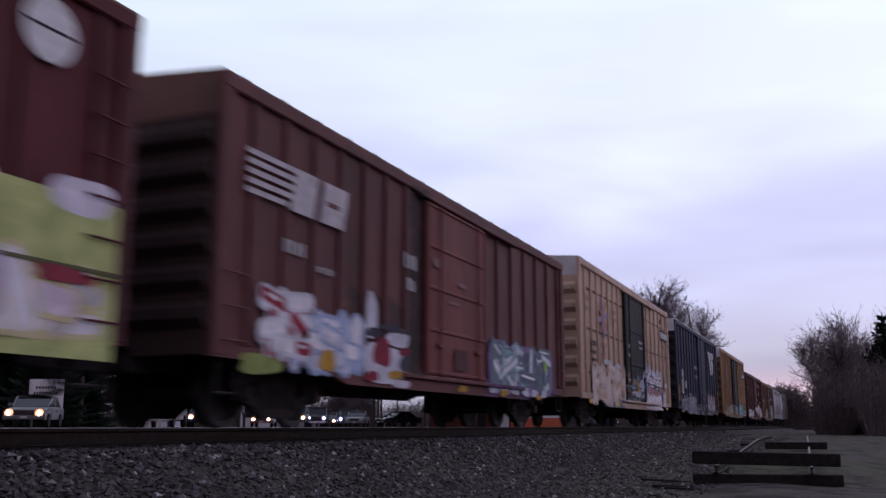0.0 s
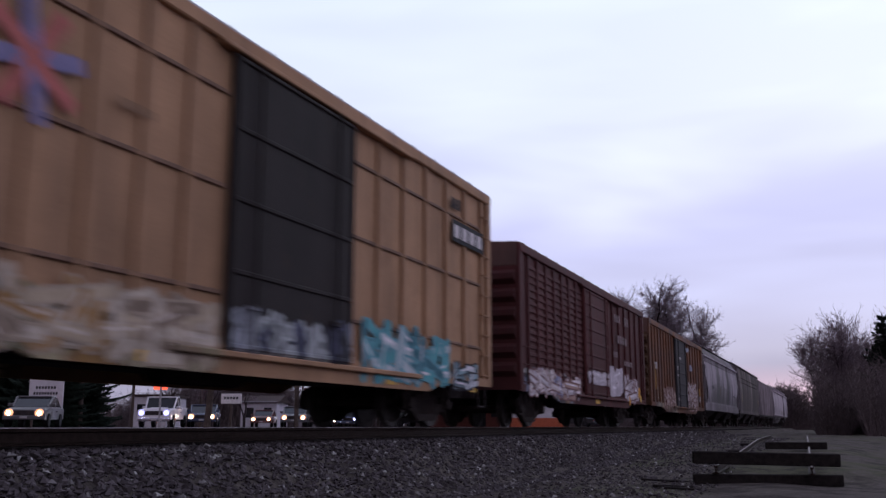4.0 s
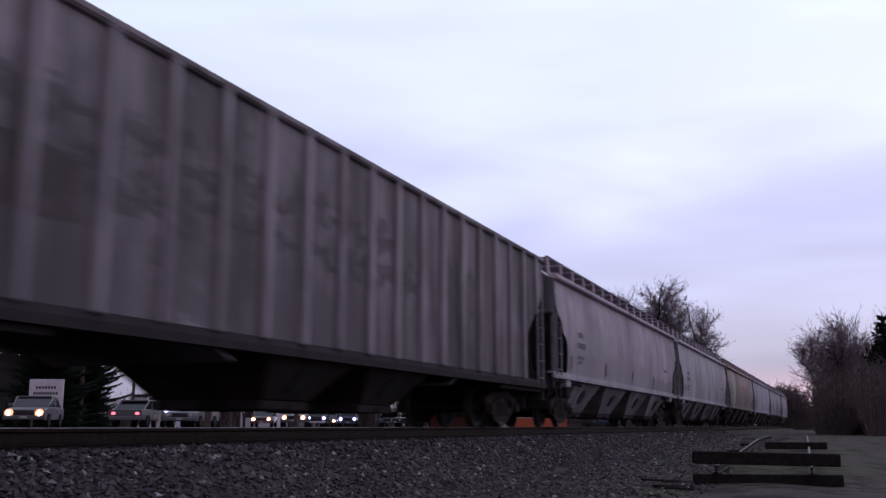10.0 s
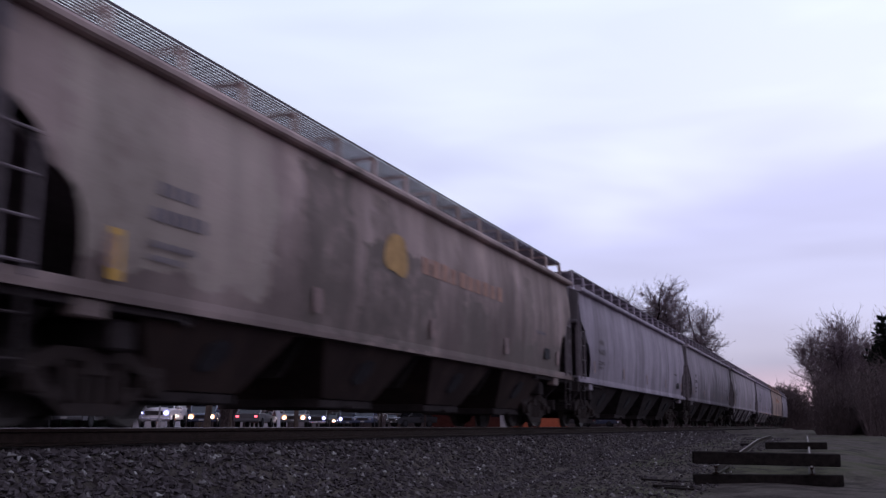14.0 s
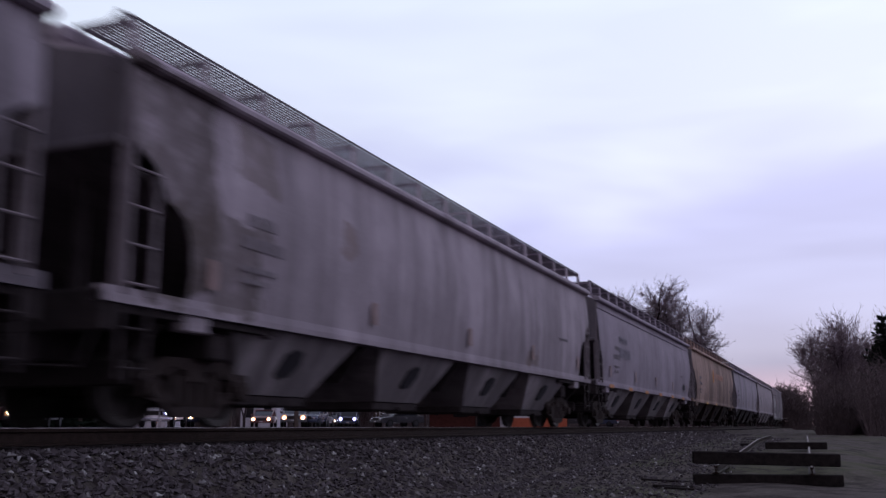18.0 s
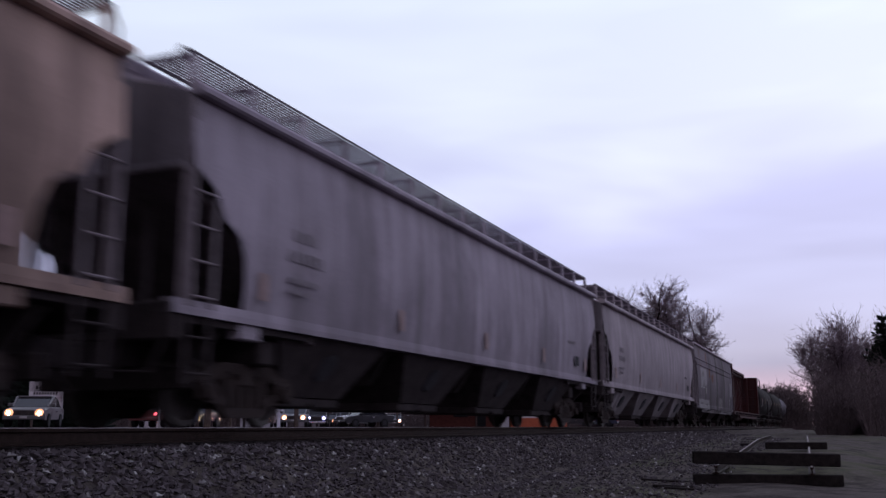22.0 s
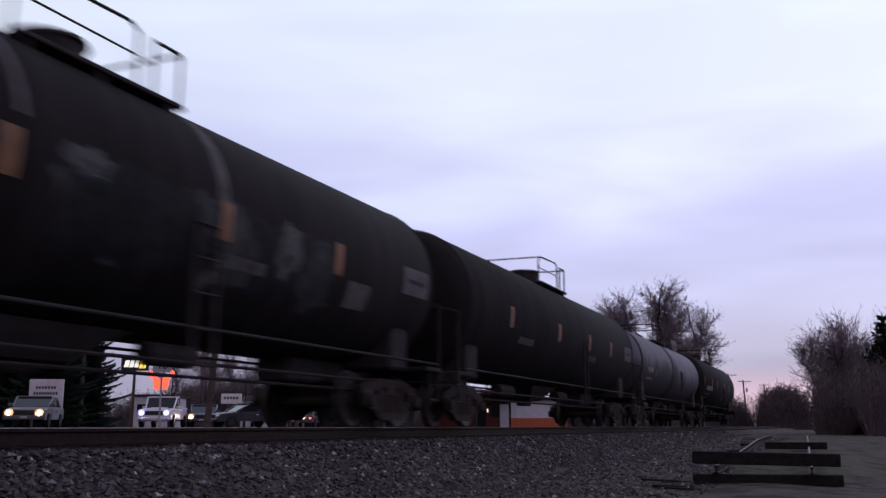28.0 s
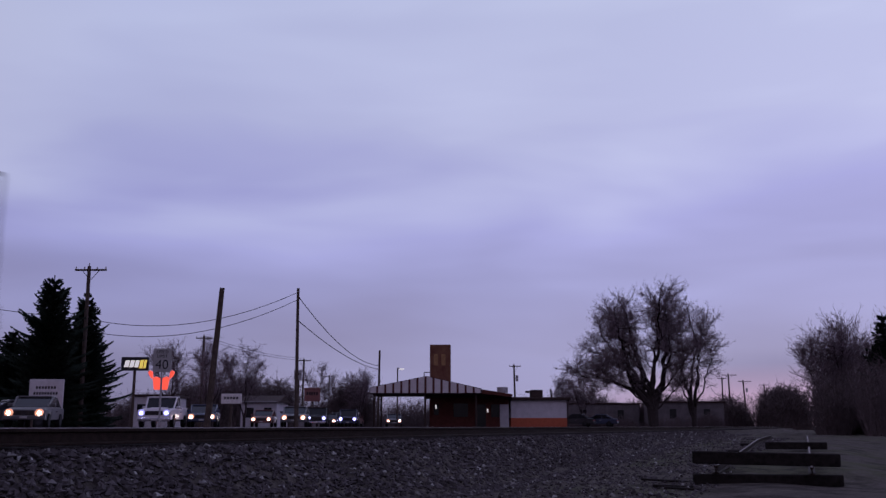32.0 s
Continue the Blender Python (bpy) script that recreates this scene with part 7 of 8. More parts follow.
def marks_box(seed, cross=False, wing=None, tag=None):
    out_ = []
    if cross:
        s, t = Shape(), Shape()
        for i in range(4):
            a = math.pi / 4 * i + 0.2
            c_, s_ = math.cos(a), math.sin(a)
            w = 0.09
            q = [(-4.9 + 0.65 * c_ * k - s_ * w * j, 3.45 + 0.65 * s_ * k + c_ * w * j) for k, j in ((-1, -1), (1, -1), (1, 1), (-1, 1))]
            (s if i % 2 else t).prism(q, 0.001 * i, 0.001 * i + 0.003)
        out_ += [("emblem_red", s, plain("faded_red", cross[0], 0.7), "faded red rays"), ("emblem_blue", t, plain("faded_blue", cross[1], 0.7), "faded blue rays")]
    if tag:
        out_.append(("black_panel", bars([(5.72, 7.5, 3.62, 4.06)]), DARKM, "black lettering panel"))
        out_.append(("black_lettering", bars(writing(5.7, 4.28, 0.55, 0.26, 2, seed + 1)), DARKM, "black block lettering"))
        out_.append(("white_lettering", bars([(5.82 + i * 0.42, 6.1 + i * 0.42, 3.71, 3.97) for i in range(4)], 0.005), WHITE, ""))
    if wing:
        s = Shape()
        s.prism([(3.75, 4.28), (4.40, 4.28), (5.05, 3.0), (4.60, 3.0)], 0, 0.004)
        s.prism([(4.78, 4.28), (5.20, 4.28), (5.42, 3.72), (5.16, 3.15)], 0, 0.004)
        s.prism([(5.35, 4.28), (6.15, 4.28), (5.86, 3.9), (5.62, 3.95)], 0, 0.004)
        s.prism([(5.60, 3.8), (5.92, 3.7), (5.55, 3.0), (5.22, 3.1)], 0, 0.004)
        out_.append(("emblem", s, WHITE, "white angular emblem"))
    out_.append(("stencil", bars(writing(-6.6, 2.45, 0.7, 0.16, 5, seed) + writing(-6.6, 2.2, 0.6, 0.12, 6, seed + 3) + writing(-6.6, 1.98, 0.7, 0.10, 7, seed + 4) + writing(-6.6, 1.8, 0.5, 0.10, 5, seed + 5)), DIMW if wing or not tag else DARKM, "rows of stencil marks"))
    out_.append(("reflector_or_halo", bars([(-7.0, -6.6, 0.70, 0.82), (-3.2, -2.8, 0.70, 0.82), (2.8, 3.2, 0.70, 0.82), (6.6, 7.0, 0.70, 0.82)]), YELL, "yellow reflective strips"))
    return out_

TRAIN = []
def add(car, start):
    TRAIN.append((car[0], start + car[1] / 2))

s = Shape()
s.tube((0, 6.62, 3.80), (0.004, 6.62, 3.80), 0.34, 0.34, 28)
ring_mark = [("roundel", s, WHITE, "white disc emblem with a dark bar"), ("bar", bars([(6.32, 6.92, 3.79, 3.82)], 0.005), DARKM, "")]
lime = [("spray_panel", bars([(1.4, 7.72, 0.66, 2.26)], 0.001), spray_paint((0.40, 0.44, 0.17)), "lime green sprayed panel")] + puffs([(2.4, 2.3, 0.6, 0.22), (4.3, 2.34, 0.7, 0.26), (5.6, 2.28, 0.45, 0.16), (7.2, 2.26, 0.4, 0.20)], (0.62, 0.58, 0.64), 0.0035)
lime += graffiti(4.6, 7.6, 0.8, 1.7, 3, [(0.60, 0.52, 0.58), (0.64, 0.62, 0.66), (0.42, 0.40, 0.44)], 71, line=(0.52, 0.46, 0.26), fat=0.26) + puffs([(5.5, 1.42, 0.45, 0.06), (7.0, 1.45, 0.40, 0.07)], (0.24, 0.04, 0.06), 0.03) + puffs([(6.1, 1.2, 0.18, 0.35)], (0.42, 0.34, 0.44), 0.031) + [("sprayed_line", bars([(1.4, 7.72, 1.52, 1.56)], 0.024), spray_paint((0.10, 0.10, 0.05)), "dark sprayed line")]
add(boxcar("maroon boxcar with lime green spray paint low down", 15.8, 4.45, P_MAROON0, P_MAROON0, E_BROWN, ROOFB, 7, 6, (6.3, 9.4), (), 3, marks=ring_mark + lime), -8.0)
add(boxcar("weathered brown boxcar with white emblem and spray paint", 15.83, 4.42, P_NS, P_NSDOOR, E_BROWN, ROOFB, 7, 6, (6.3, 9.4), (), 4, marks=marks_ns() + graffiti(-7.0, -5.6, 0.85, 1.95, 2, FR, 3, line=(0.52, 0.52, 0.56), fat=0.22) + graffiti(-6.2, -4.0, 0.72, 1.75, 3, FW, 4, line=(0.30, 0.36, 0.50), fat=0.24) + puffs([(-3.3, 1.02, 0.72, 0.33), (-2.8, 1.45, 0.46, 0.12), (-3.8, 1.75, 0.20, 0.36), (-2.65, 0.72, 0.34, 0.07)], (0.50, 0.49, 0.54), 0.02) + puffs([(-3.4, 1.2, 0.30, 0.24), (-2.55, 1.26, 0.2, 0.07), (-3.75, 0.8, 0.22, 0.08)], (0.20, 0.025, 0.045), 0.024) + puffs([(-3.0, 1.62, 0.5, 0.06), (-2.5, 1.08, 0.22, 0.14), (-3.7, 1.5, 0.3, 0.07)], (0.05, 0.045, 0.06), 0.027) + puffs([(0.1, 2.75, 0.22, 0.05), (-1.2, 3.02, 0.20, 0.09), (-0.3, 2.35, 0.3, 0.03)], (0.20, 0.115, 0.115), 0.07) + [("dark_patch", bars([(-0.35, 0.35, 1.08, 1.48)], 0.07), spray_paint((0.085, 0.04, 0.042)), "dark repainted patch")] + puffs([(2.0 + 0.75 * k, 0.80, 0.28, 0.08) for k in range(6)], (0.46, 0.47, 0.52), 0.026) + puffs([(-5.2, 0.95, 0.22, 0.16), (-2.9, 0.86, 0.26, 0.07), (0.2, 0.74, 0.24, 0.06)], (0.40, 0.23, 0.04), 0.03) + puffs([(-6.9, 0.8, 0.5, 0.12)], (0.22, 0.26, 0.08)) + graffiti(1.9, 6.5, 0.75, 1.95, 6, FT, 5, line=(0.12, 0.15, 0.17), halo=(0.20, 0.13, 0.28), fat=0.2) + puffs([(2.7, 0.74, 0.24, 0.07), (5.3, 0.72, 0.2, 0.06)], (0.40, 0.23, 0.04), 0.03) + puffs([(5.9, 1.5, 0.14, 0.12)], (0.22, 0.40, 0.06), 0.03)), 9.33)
add(boxcar("tall beige boxcar with black door and spray paint", 15.8, 4.97, P_BEIGE, P_BLKDOOR, E_BEIGE, ROOFG, 7, 6, (6.25, 9.82), (1.62, 2.95, 4.16), 3, belt_paint=P_BELT, marks=marks_box(21, ((0.42, 0.20, 0.17), (0.25, 0.22, 0.32)), None, True) + [("stencil", bars(writing(-7.2, 3.75, 0.5, 0.20, 3, 81) + writing(-7.2, 3.45, 0.5, 0.16, 3, 82) + writing(-3.6, 3.75, 0.7, 0.12, 5, 83) + writing(-3.6, 3.5, 0.7, 0.12, 5, 84) + writing(-5.4, 2.5, 0.9, 0.14, 6, 85) + writing(-5.4, 2.2, 0.7, 0.14, 5, 86) + writing(5.9, 3.3, 1.4, 0.12, 9, 87) + writing(6.0, 2.75, 0.9, 0.10, 7, 88)), spray_paint((0.30, 0.21, 0.16)), "brown stencil marks")] + block_forms(1.95, 5.45, 0.72, 2.42, 5, [(0.17, 0.21, 0.36), (0.36, 0.20, 0.12), (0.24, 0.16, 0.24), (0.30, 0.17, 0.14), (0.20, 0.16, 0.26)], 6) + puffs([(2.5 + 0.68 * k, 0.70, 0.24, 0.05) for k in range(5)], (0.50, 0.48, 0.50), 0.06) + puffs([(2.15, 1.35, 0.14, 0.42)], (0.20, 0.25, 0.40), 0.016) + graffiti(5.9, 6.5, 0.78, 1.5, 1, FB, 7, line=(0.36, 0.34, 0.40)) + graffiti(-6.6, -1.8, 0.66, 2.15, 6, [(0.52, 0.45, 0.42), (0.48, 0.37, 0.30), (0.49, 0.43, 0.42), (0.42, 0.29, 0.20)], 8, shine=(0.58, 0.53, 0.52), line=(0.50, 0.40, 0.34), fat=0.19) + puffs([(-4.6, 2.05, 0.5, 0.08), (-3.0, 2.0, 0.4, 0.08)], (0.42, 0.46, 0.47), 0.03) + [("door_lettering", bars(writing(0.55, 3.05, 1.0, 0.12, 8, 95) + writing(0.7, 2.86, 0.75, 0.10, 6, 96), 0.066), DIMW, "white door lettering"), ("door_lettering", bars(writing(-1.35, 2.75, 0.45, 0.16, 3, 97) + writing(-1.35, 2.45, 0.45, 0.14, 3, 98), 0.066), DIMW, "white door lettering")] + graffiti(-1.6, 1.5, 0.95, 2.0, 4, FD, 28, x0=0.066, line=(0.04, 0.04, 0.045), shine=(0.40, 0.40, 0.44)) + puffs([(0.2, 1.35, 0.14, 0.2)], (0.45, 0.30, 0.03), 0.09) + puffs([(0.85, 1.55, 0.40, 0.17), (0.1, 1.15, 0.45, 0.10), (1.4, 1.95, 0.22, 0.16)], (0.33, 0.34, 0.43), 0.092) + [("label_plate", bars([(6.35, 6.95, 1.55, 2.05)], 0.002), spray_paint((0.30, 0.24, 0.22)), "dark framed label"), ("label_plate", bars([(6.45, 6.85, 1.62, 1.82)], 0.006), WHITE, "white label")]), 26.95)
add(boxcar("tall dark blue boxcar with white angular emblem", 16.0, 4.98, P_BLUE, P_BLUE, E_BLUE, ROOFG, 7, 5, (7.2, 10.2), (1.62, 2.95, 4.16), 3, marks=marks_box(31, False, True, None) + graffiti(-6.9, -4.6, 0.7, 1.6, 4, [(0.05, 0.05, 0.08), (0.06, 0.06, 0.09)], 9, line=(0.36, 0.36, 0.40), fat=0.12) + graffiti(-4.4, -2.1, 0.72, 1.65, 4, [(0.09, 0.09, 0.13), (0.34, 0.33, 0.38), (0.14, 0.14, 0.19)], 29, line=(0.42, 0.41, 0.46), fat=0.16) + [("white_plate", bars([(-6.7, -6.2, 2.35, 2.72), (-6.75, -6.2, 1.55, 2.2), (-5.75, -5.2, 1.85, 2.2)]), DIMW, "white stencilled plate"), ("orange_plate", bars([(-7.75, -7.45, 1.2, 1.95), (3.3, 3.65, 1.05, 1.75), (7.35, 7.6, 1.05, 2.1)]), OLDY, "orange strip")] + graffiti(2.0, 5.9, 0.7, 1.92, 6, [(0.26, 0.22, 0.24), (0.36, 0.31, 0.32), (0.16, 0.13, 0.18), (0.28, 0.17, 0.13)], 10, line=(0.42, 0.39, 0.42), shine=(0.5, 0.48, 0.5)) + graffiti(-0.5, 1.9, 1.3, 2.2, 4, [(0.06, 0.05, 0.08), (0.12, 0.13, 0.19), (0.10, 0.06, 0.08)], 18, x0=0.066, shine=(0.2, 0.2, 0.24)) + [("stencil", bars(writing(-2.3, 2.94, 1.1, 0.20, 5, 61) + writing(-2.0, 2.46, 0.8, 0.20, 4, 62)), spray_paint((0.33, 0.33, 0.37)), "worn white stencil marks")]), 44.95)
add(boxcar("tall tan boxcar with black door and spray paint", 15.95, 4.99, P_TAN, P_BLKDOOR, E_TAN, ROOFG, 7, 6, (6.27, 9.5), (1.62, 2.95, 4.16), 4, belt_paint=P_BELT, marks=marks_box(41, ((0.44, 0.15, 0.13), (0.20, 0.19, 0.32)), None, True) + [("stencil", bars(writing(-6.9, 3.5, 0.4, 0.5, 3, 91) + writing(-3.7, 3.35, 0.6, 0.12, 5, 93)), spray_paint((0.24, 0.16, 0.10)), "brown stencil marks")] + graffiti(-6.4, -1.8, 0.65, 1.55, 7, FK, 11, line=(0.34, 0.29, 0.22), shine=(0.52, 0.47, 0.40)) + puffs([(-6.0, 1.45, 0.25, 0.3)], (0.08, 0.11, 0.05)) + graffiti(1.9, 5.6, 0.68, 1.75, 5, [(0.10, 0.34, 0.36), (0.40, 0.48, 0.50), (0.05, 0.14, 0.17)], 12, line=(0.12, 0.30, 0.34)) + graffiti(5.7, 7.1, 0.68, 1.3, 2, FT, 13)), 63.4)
add(boxcar("maroon boxcar with ribbed sides and white spray paint", 15.6, 4.36, P_MAROON, P_MAROON, P_MAROON, ROOFB, 7, 6, (6.1, 9.2), (), 8, corrugated=0.2, marks=[("stencil", bars(writing(2.6, 3.5, 1.0, 0.3, 3, 7) + writing(4.2, 3.5, 0.8, 0.3, 2, 8) + writing(3.0, 2.8, 1.6, 0.3, 4, 9) + writing(2.3, 2.3, 0.7, 0.2, 3, 10) + writing(4.0, 2.1, 1.4, 0.18, 5, 11)), spray_paint((0.21, 0.165, 0.165)), "faded white lettering"), ("reflector_or_halo", bars([(-0.4, 0.1, 0.70, 0.84), (6.6, 6.9, 0.9, 1.15)]), YELL, "")] + graffiti(1.6, 3.6, 0.95, 2.0, 2, [(0.50, 0.47, 0.50), (0.44, 0.40, 0.43)], 13, line=(0.46, 0.43, 0.46), fat=0.22) + graffiti(3.8, 6.4, 0.75, 1.9, 3, [(0.46, 0.43, 0.45), (0.36, 0.28, 0.28)], 14, line=(0.12, 0.05, 0.05), fat=0.22) + puffs([(6.35, 1.25, 0.16, 0.2), (4.6, 0.9, 0.14, 0.14)], (0.55, 0.28, 0.04), 0.03) + graffiti(-1.6, 1.2, 1.25, 1.7, 4, [(0.46, 0.44, 0.48), (0.5, 0.48, 0.5)], 15, line=(0.40, 0.36, 0.38), fat=0.26, x0=0.07) + graffiti(-7.2, -2.2, 0.7, 1.5, 7, FB, 16, line=(0.16, 0.08, 0.08))), 81.38)
add(boxcar("faded orange boxcar with dark grey door and rust", 15.86, 4.30, P_ORANGE, car_paint("dark_grey_door", (0.048, 0.047, 0.052), dirty=0.3, rust=0.2, seed=16), E_TAN, ROOFB, 8, 6, (6.35, 9.5), (), 6, marks=[("white_plate", bars([(-6.95, -6.4, 2.36, 2.62)]), DIMW, "white plate"), ("stencil", bars(writing(-0.9, 3.1, 0.9, 0.14, 6, 3) + writing(-1.3, 2.6, 0.4, 0.2, 2, 4) + writing(-1.3, 2.3, 0.6, 0.1, 5, 5) + writing(-1.3, 1.2, 0.8, 0.14, 5, 6), 0.045), DIMW, "white door lettering"), ("white_label", bars([(6.1, 6.5, 1.28, 1.58)]), DIMW, ""), ("yellow_plate", bars([(-6.95, -6.75, 1.5, 2.5), (6.1, 6.5, 1.62, 1.98)]), OLDY, "")] + graffiti(1.75, 5.4, 0.72, 2.25, 5, [(0.36, 0.30, 0.30), (0.42, 0.37, 0.38)], 15, line=(0.26, 0.17, 0.14), fat=0.13, shine=(0.46, 0.42, 0.43)) + graffiti(-5.0, -1.9, 0.70, 1.75, 4, [(0.32, 0.24, 0.20), (0.15, 0.09, 0.08), (0.36, 0.29, 0.26)], 16, line=(0.17, 0.10, 0.085), fat=0.2, shine=(0.44, 0.38, 0.36)) + puffs([(2.0, 3.75, 0.9, 0.12), (3.4, 2.9, 0.5, 0.13)], (0.26, 0.28, 0.34), 0.002)), 98.2)

def hop_marks(H, seed, red=None, names=True, white_box=True, yellow=True):
    o = []
    if names:
        o.append(("stencil", bars(writing(-H + 2.4, 2.55, 0.7, 0.16, 4, seed) + writing(-H + 2.3, 2.25, 1.0, 0.17, 6, seed + 1) + writing(-H + 2.3, 1.95, 0.8, 0.08, 8, seed + 2) + writing(-H + 2.3, 1.8, 0.6, 0.07, 7, seed + 3) + writing(H - 3.6, 2.3, 0.8, 0.08, 7, seed + 4)), plain("grey_stencil", (0.19, 0.18, 0.195), 0.7), "dark stencilled numbers"))
    if white_box:
        o.append(("placard", bars([(H - 2.9, H - 2.45, 1.72, 1.98)]), DARKM, "dark placard"))
    if yellow:
        o.append(("reflector_or_halo", bars([(-H + 1.7 + i * (2 * H - 3.4) / 4 - 0.09, -H + 1.7 + i * (2 * H - 3.4) / 4 + 0.09, 1.62, 1.98) for i in range(5)]), plain("dull_red_strip", (0.24, 0.165, 0.155), 0.6), "faded reddish strips"))
    return o

def hp(name, base, seed, dirty=0.35, dirt=(0.10, 0.09, 0.09), rust=0.12, streak=1.0, **k):
    k.setdefault("stain", min(0.92, 0.12 + 0.95 * dirty))
    return car_paint(name, base, dirt, dirty, rust, 0.75, streak=streak, seed=seed, **k)
G1 = hp("pale_grey_hopper", (0.42, 0.39, 0.42), 20, 0.5, (0.06, 0.055, 0.058), 0.15, 0.6, stain=0.92, low=0.12, wear=[((-3.6, -2.3, 1.4, 4.0), (0.11, 0.10, 0.10), 0.7, 0.5), ((1.6, 2.9, 1.4, 4.0), (0.09, 0.08, 0.082), 0.75, 0.45), ((-6.5, 1.5, 1.4, 2.5), (0.14, 0.126, 0.13), 0.55, 0.6), ((7.2, 9.0, 1.4, 2.1), (0.10, 0.085, 0.08), 0.7, 0.4), ((-2.2, -2.0, 1.9, 2.5), (0.22, 0.11, 0.05), 0.6, 0.15)])
G1S = hp("pale_grey_sill", (0.28, 0.26, 0.275), 21, 0.35, (0.06, 0.05, 0.05))
G2 = hp("sooty_grey_hopper", (0.205, 0.172, 0.166), 22, 0.7, (0.045, 0.036, 0.034), 0.25, 1.5, blot=((0.060, 0.045, 0.043), 0.62, 0.85), wear=[((1.8, 9.4, 1.2, 4.5), (0.040, 0.031, 0.030), 0.72, 0.9), ((-2.6, -1.2, 1.2, 4.4), (0.04, 0.032, 0.031), 0.6, 0.4), ((-7.9, -7.0, 2.0, 3.1), (0.26, 0.225, 0.22), 0.6, 0.25)])
G3 = hp("streaked_grey_hopper", (0.315, 0.283, 0.293), 23, 0.6, (0.075, 0.066, 0.068), 0.25, 2.0, blot=((0.13, 0.108, 0.108), 1.3, 0.65), wear=[((-7.6, -6.4, 2.0, 2.7), (0.085, 0.06, 0.065), 0.8, 0.1), ((-9.4, 2.0, 2.4, 2.62), (0.08, 0.068, 0.072), 0.7, 0.9), ((-9.0, 1.0, 2.95, 3.25), (0.085, 0.07, 0.075), 0.7, 0.9), ((-5.2, -3.4, 1.2, 4.2), (0.10, 0.085, 0.088), 0.6, 0.5), ((3.4, 4.8, 1.2, 3.2), (0.09, 0.075, 0.078), 0.6, 0.4)])
G3P = hp("worn_rib", (0.40, 0.365, 0.385), 48, 0.45, (0.10, 0.085, 0.09))
G4 = hp("clean_grey_hopper", (0.465, 0.415, 0.446), 24, 0.22, wear=[((-10, 4.5, 1.4, 2.2), (0.29, 0.252, 0.27), 0.45, 0.45), ((3.5, 8.6, 1.4, 1.95), (0.23, 0.20, 0.21), 0.6, 0.5), ((-7.5, -3.0, 2.2, 2.9), (0.36, 0.315, 0.34), 0.4, 0.7)])
G5 = hp("light_grey_hopper", (0.4874, 0.4570, 0.4851), 25, 0.2)
G6 = hp("stained_beige_hopper", (0.48, 0.400, 0.365), 26, 0.40, (0.05, 0.042, 0.042), 0.1, 0.7, stain=0.75, low=0.11, blot=((0.10, 0.082, 0.078), 0.5, 0.25), wear=[((-9.2, -5.4, 1.7, 3.9), (0.45, 0.375, 0.345), 0.55, 0.5), ((-4.6, -3.2, 1.5, 3.9), (0.13, 0.105, 0.10), 0.7, 0.5), ((-2.8, 0.2, 1.4, 3.0), (0.12, 0.098, 0.094), 0.75, 0.6), ((-2.4, -1.6, 2.6, 3.8), (0.15, 0.12, 0.115), 0.6, 0.4), ((1.5, 3.2, 1.4, 2.5), (0.14, 0.115, 0.11), 0.65, 0.6), ((4.5, 9.0, 1.4, 2.0), (0.15, 0.125, 0.12), 0.6, 0.6), ((5.8, 6.3, 1.4, 3.6), (0.17, 0.14, 0.135), 0.55, 0.3)])
G7 = hp("grey_hopper", (0.4006, 0.3790, 0.4330), 27, 0.35)
G8 = hp("dusty_grey_hopper", (0.345, 0.325, 0.362), 28, 0.4, (0.09, 0.08, 0.085), low=0.11, stain=0.8)
G9 = hp("plain_grey_hopper", (0.3950, 0.3680, 0.4000), 29, 0.35, wear=[((-10.3, -8.6, 1.5, 4.1), (0.085, 0.066, 0.066), 0.75, 0.6), ((-9.6, -7.6, 1.4, 2.5), (0.10, 0.078, 0.076), 0.7, 0.7), ((-8.2, -7.2, 3.0, 3.9), (0.15, 0.115, 0.11), 0.55, 0.5), ((-5.5, -5.0, 2.6, 3.1), (0.18, 0.12, 0.10), 0.5, 0.4), ((4.0, 5.0, 1.5, 1.9), (0.16, 0.11, 0.09), 0.5, 0.4)])
G10 = hp("blue_grey_hopper", (0.318, 0.296, 0.338), 30, 0.18)
G11 = hp("faded_buff_hopper", (0.4210, 0.3231, 0.2691), 31, 0.6, (0.13, 0.10, 0.09), stain=0.8)
G12 = hp("dull_grey_hopper", (0.335, 0.318, 0.358), 32, 0.4)
G13 = hp("soft_grey_hopper", (0.3515, 0.3289, 0.3477), 33, 0.3)
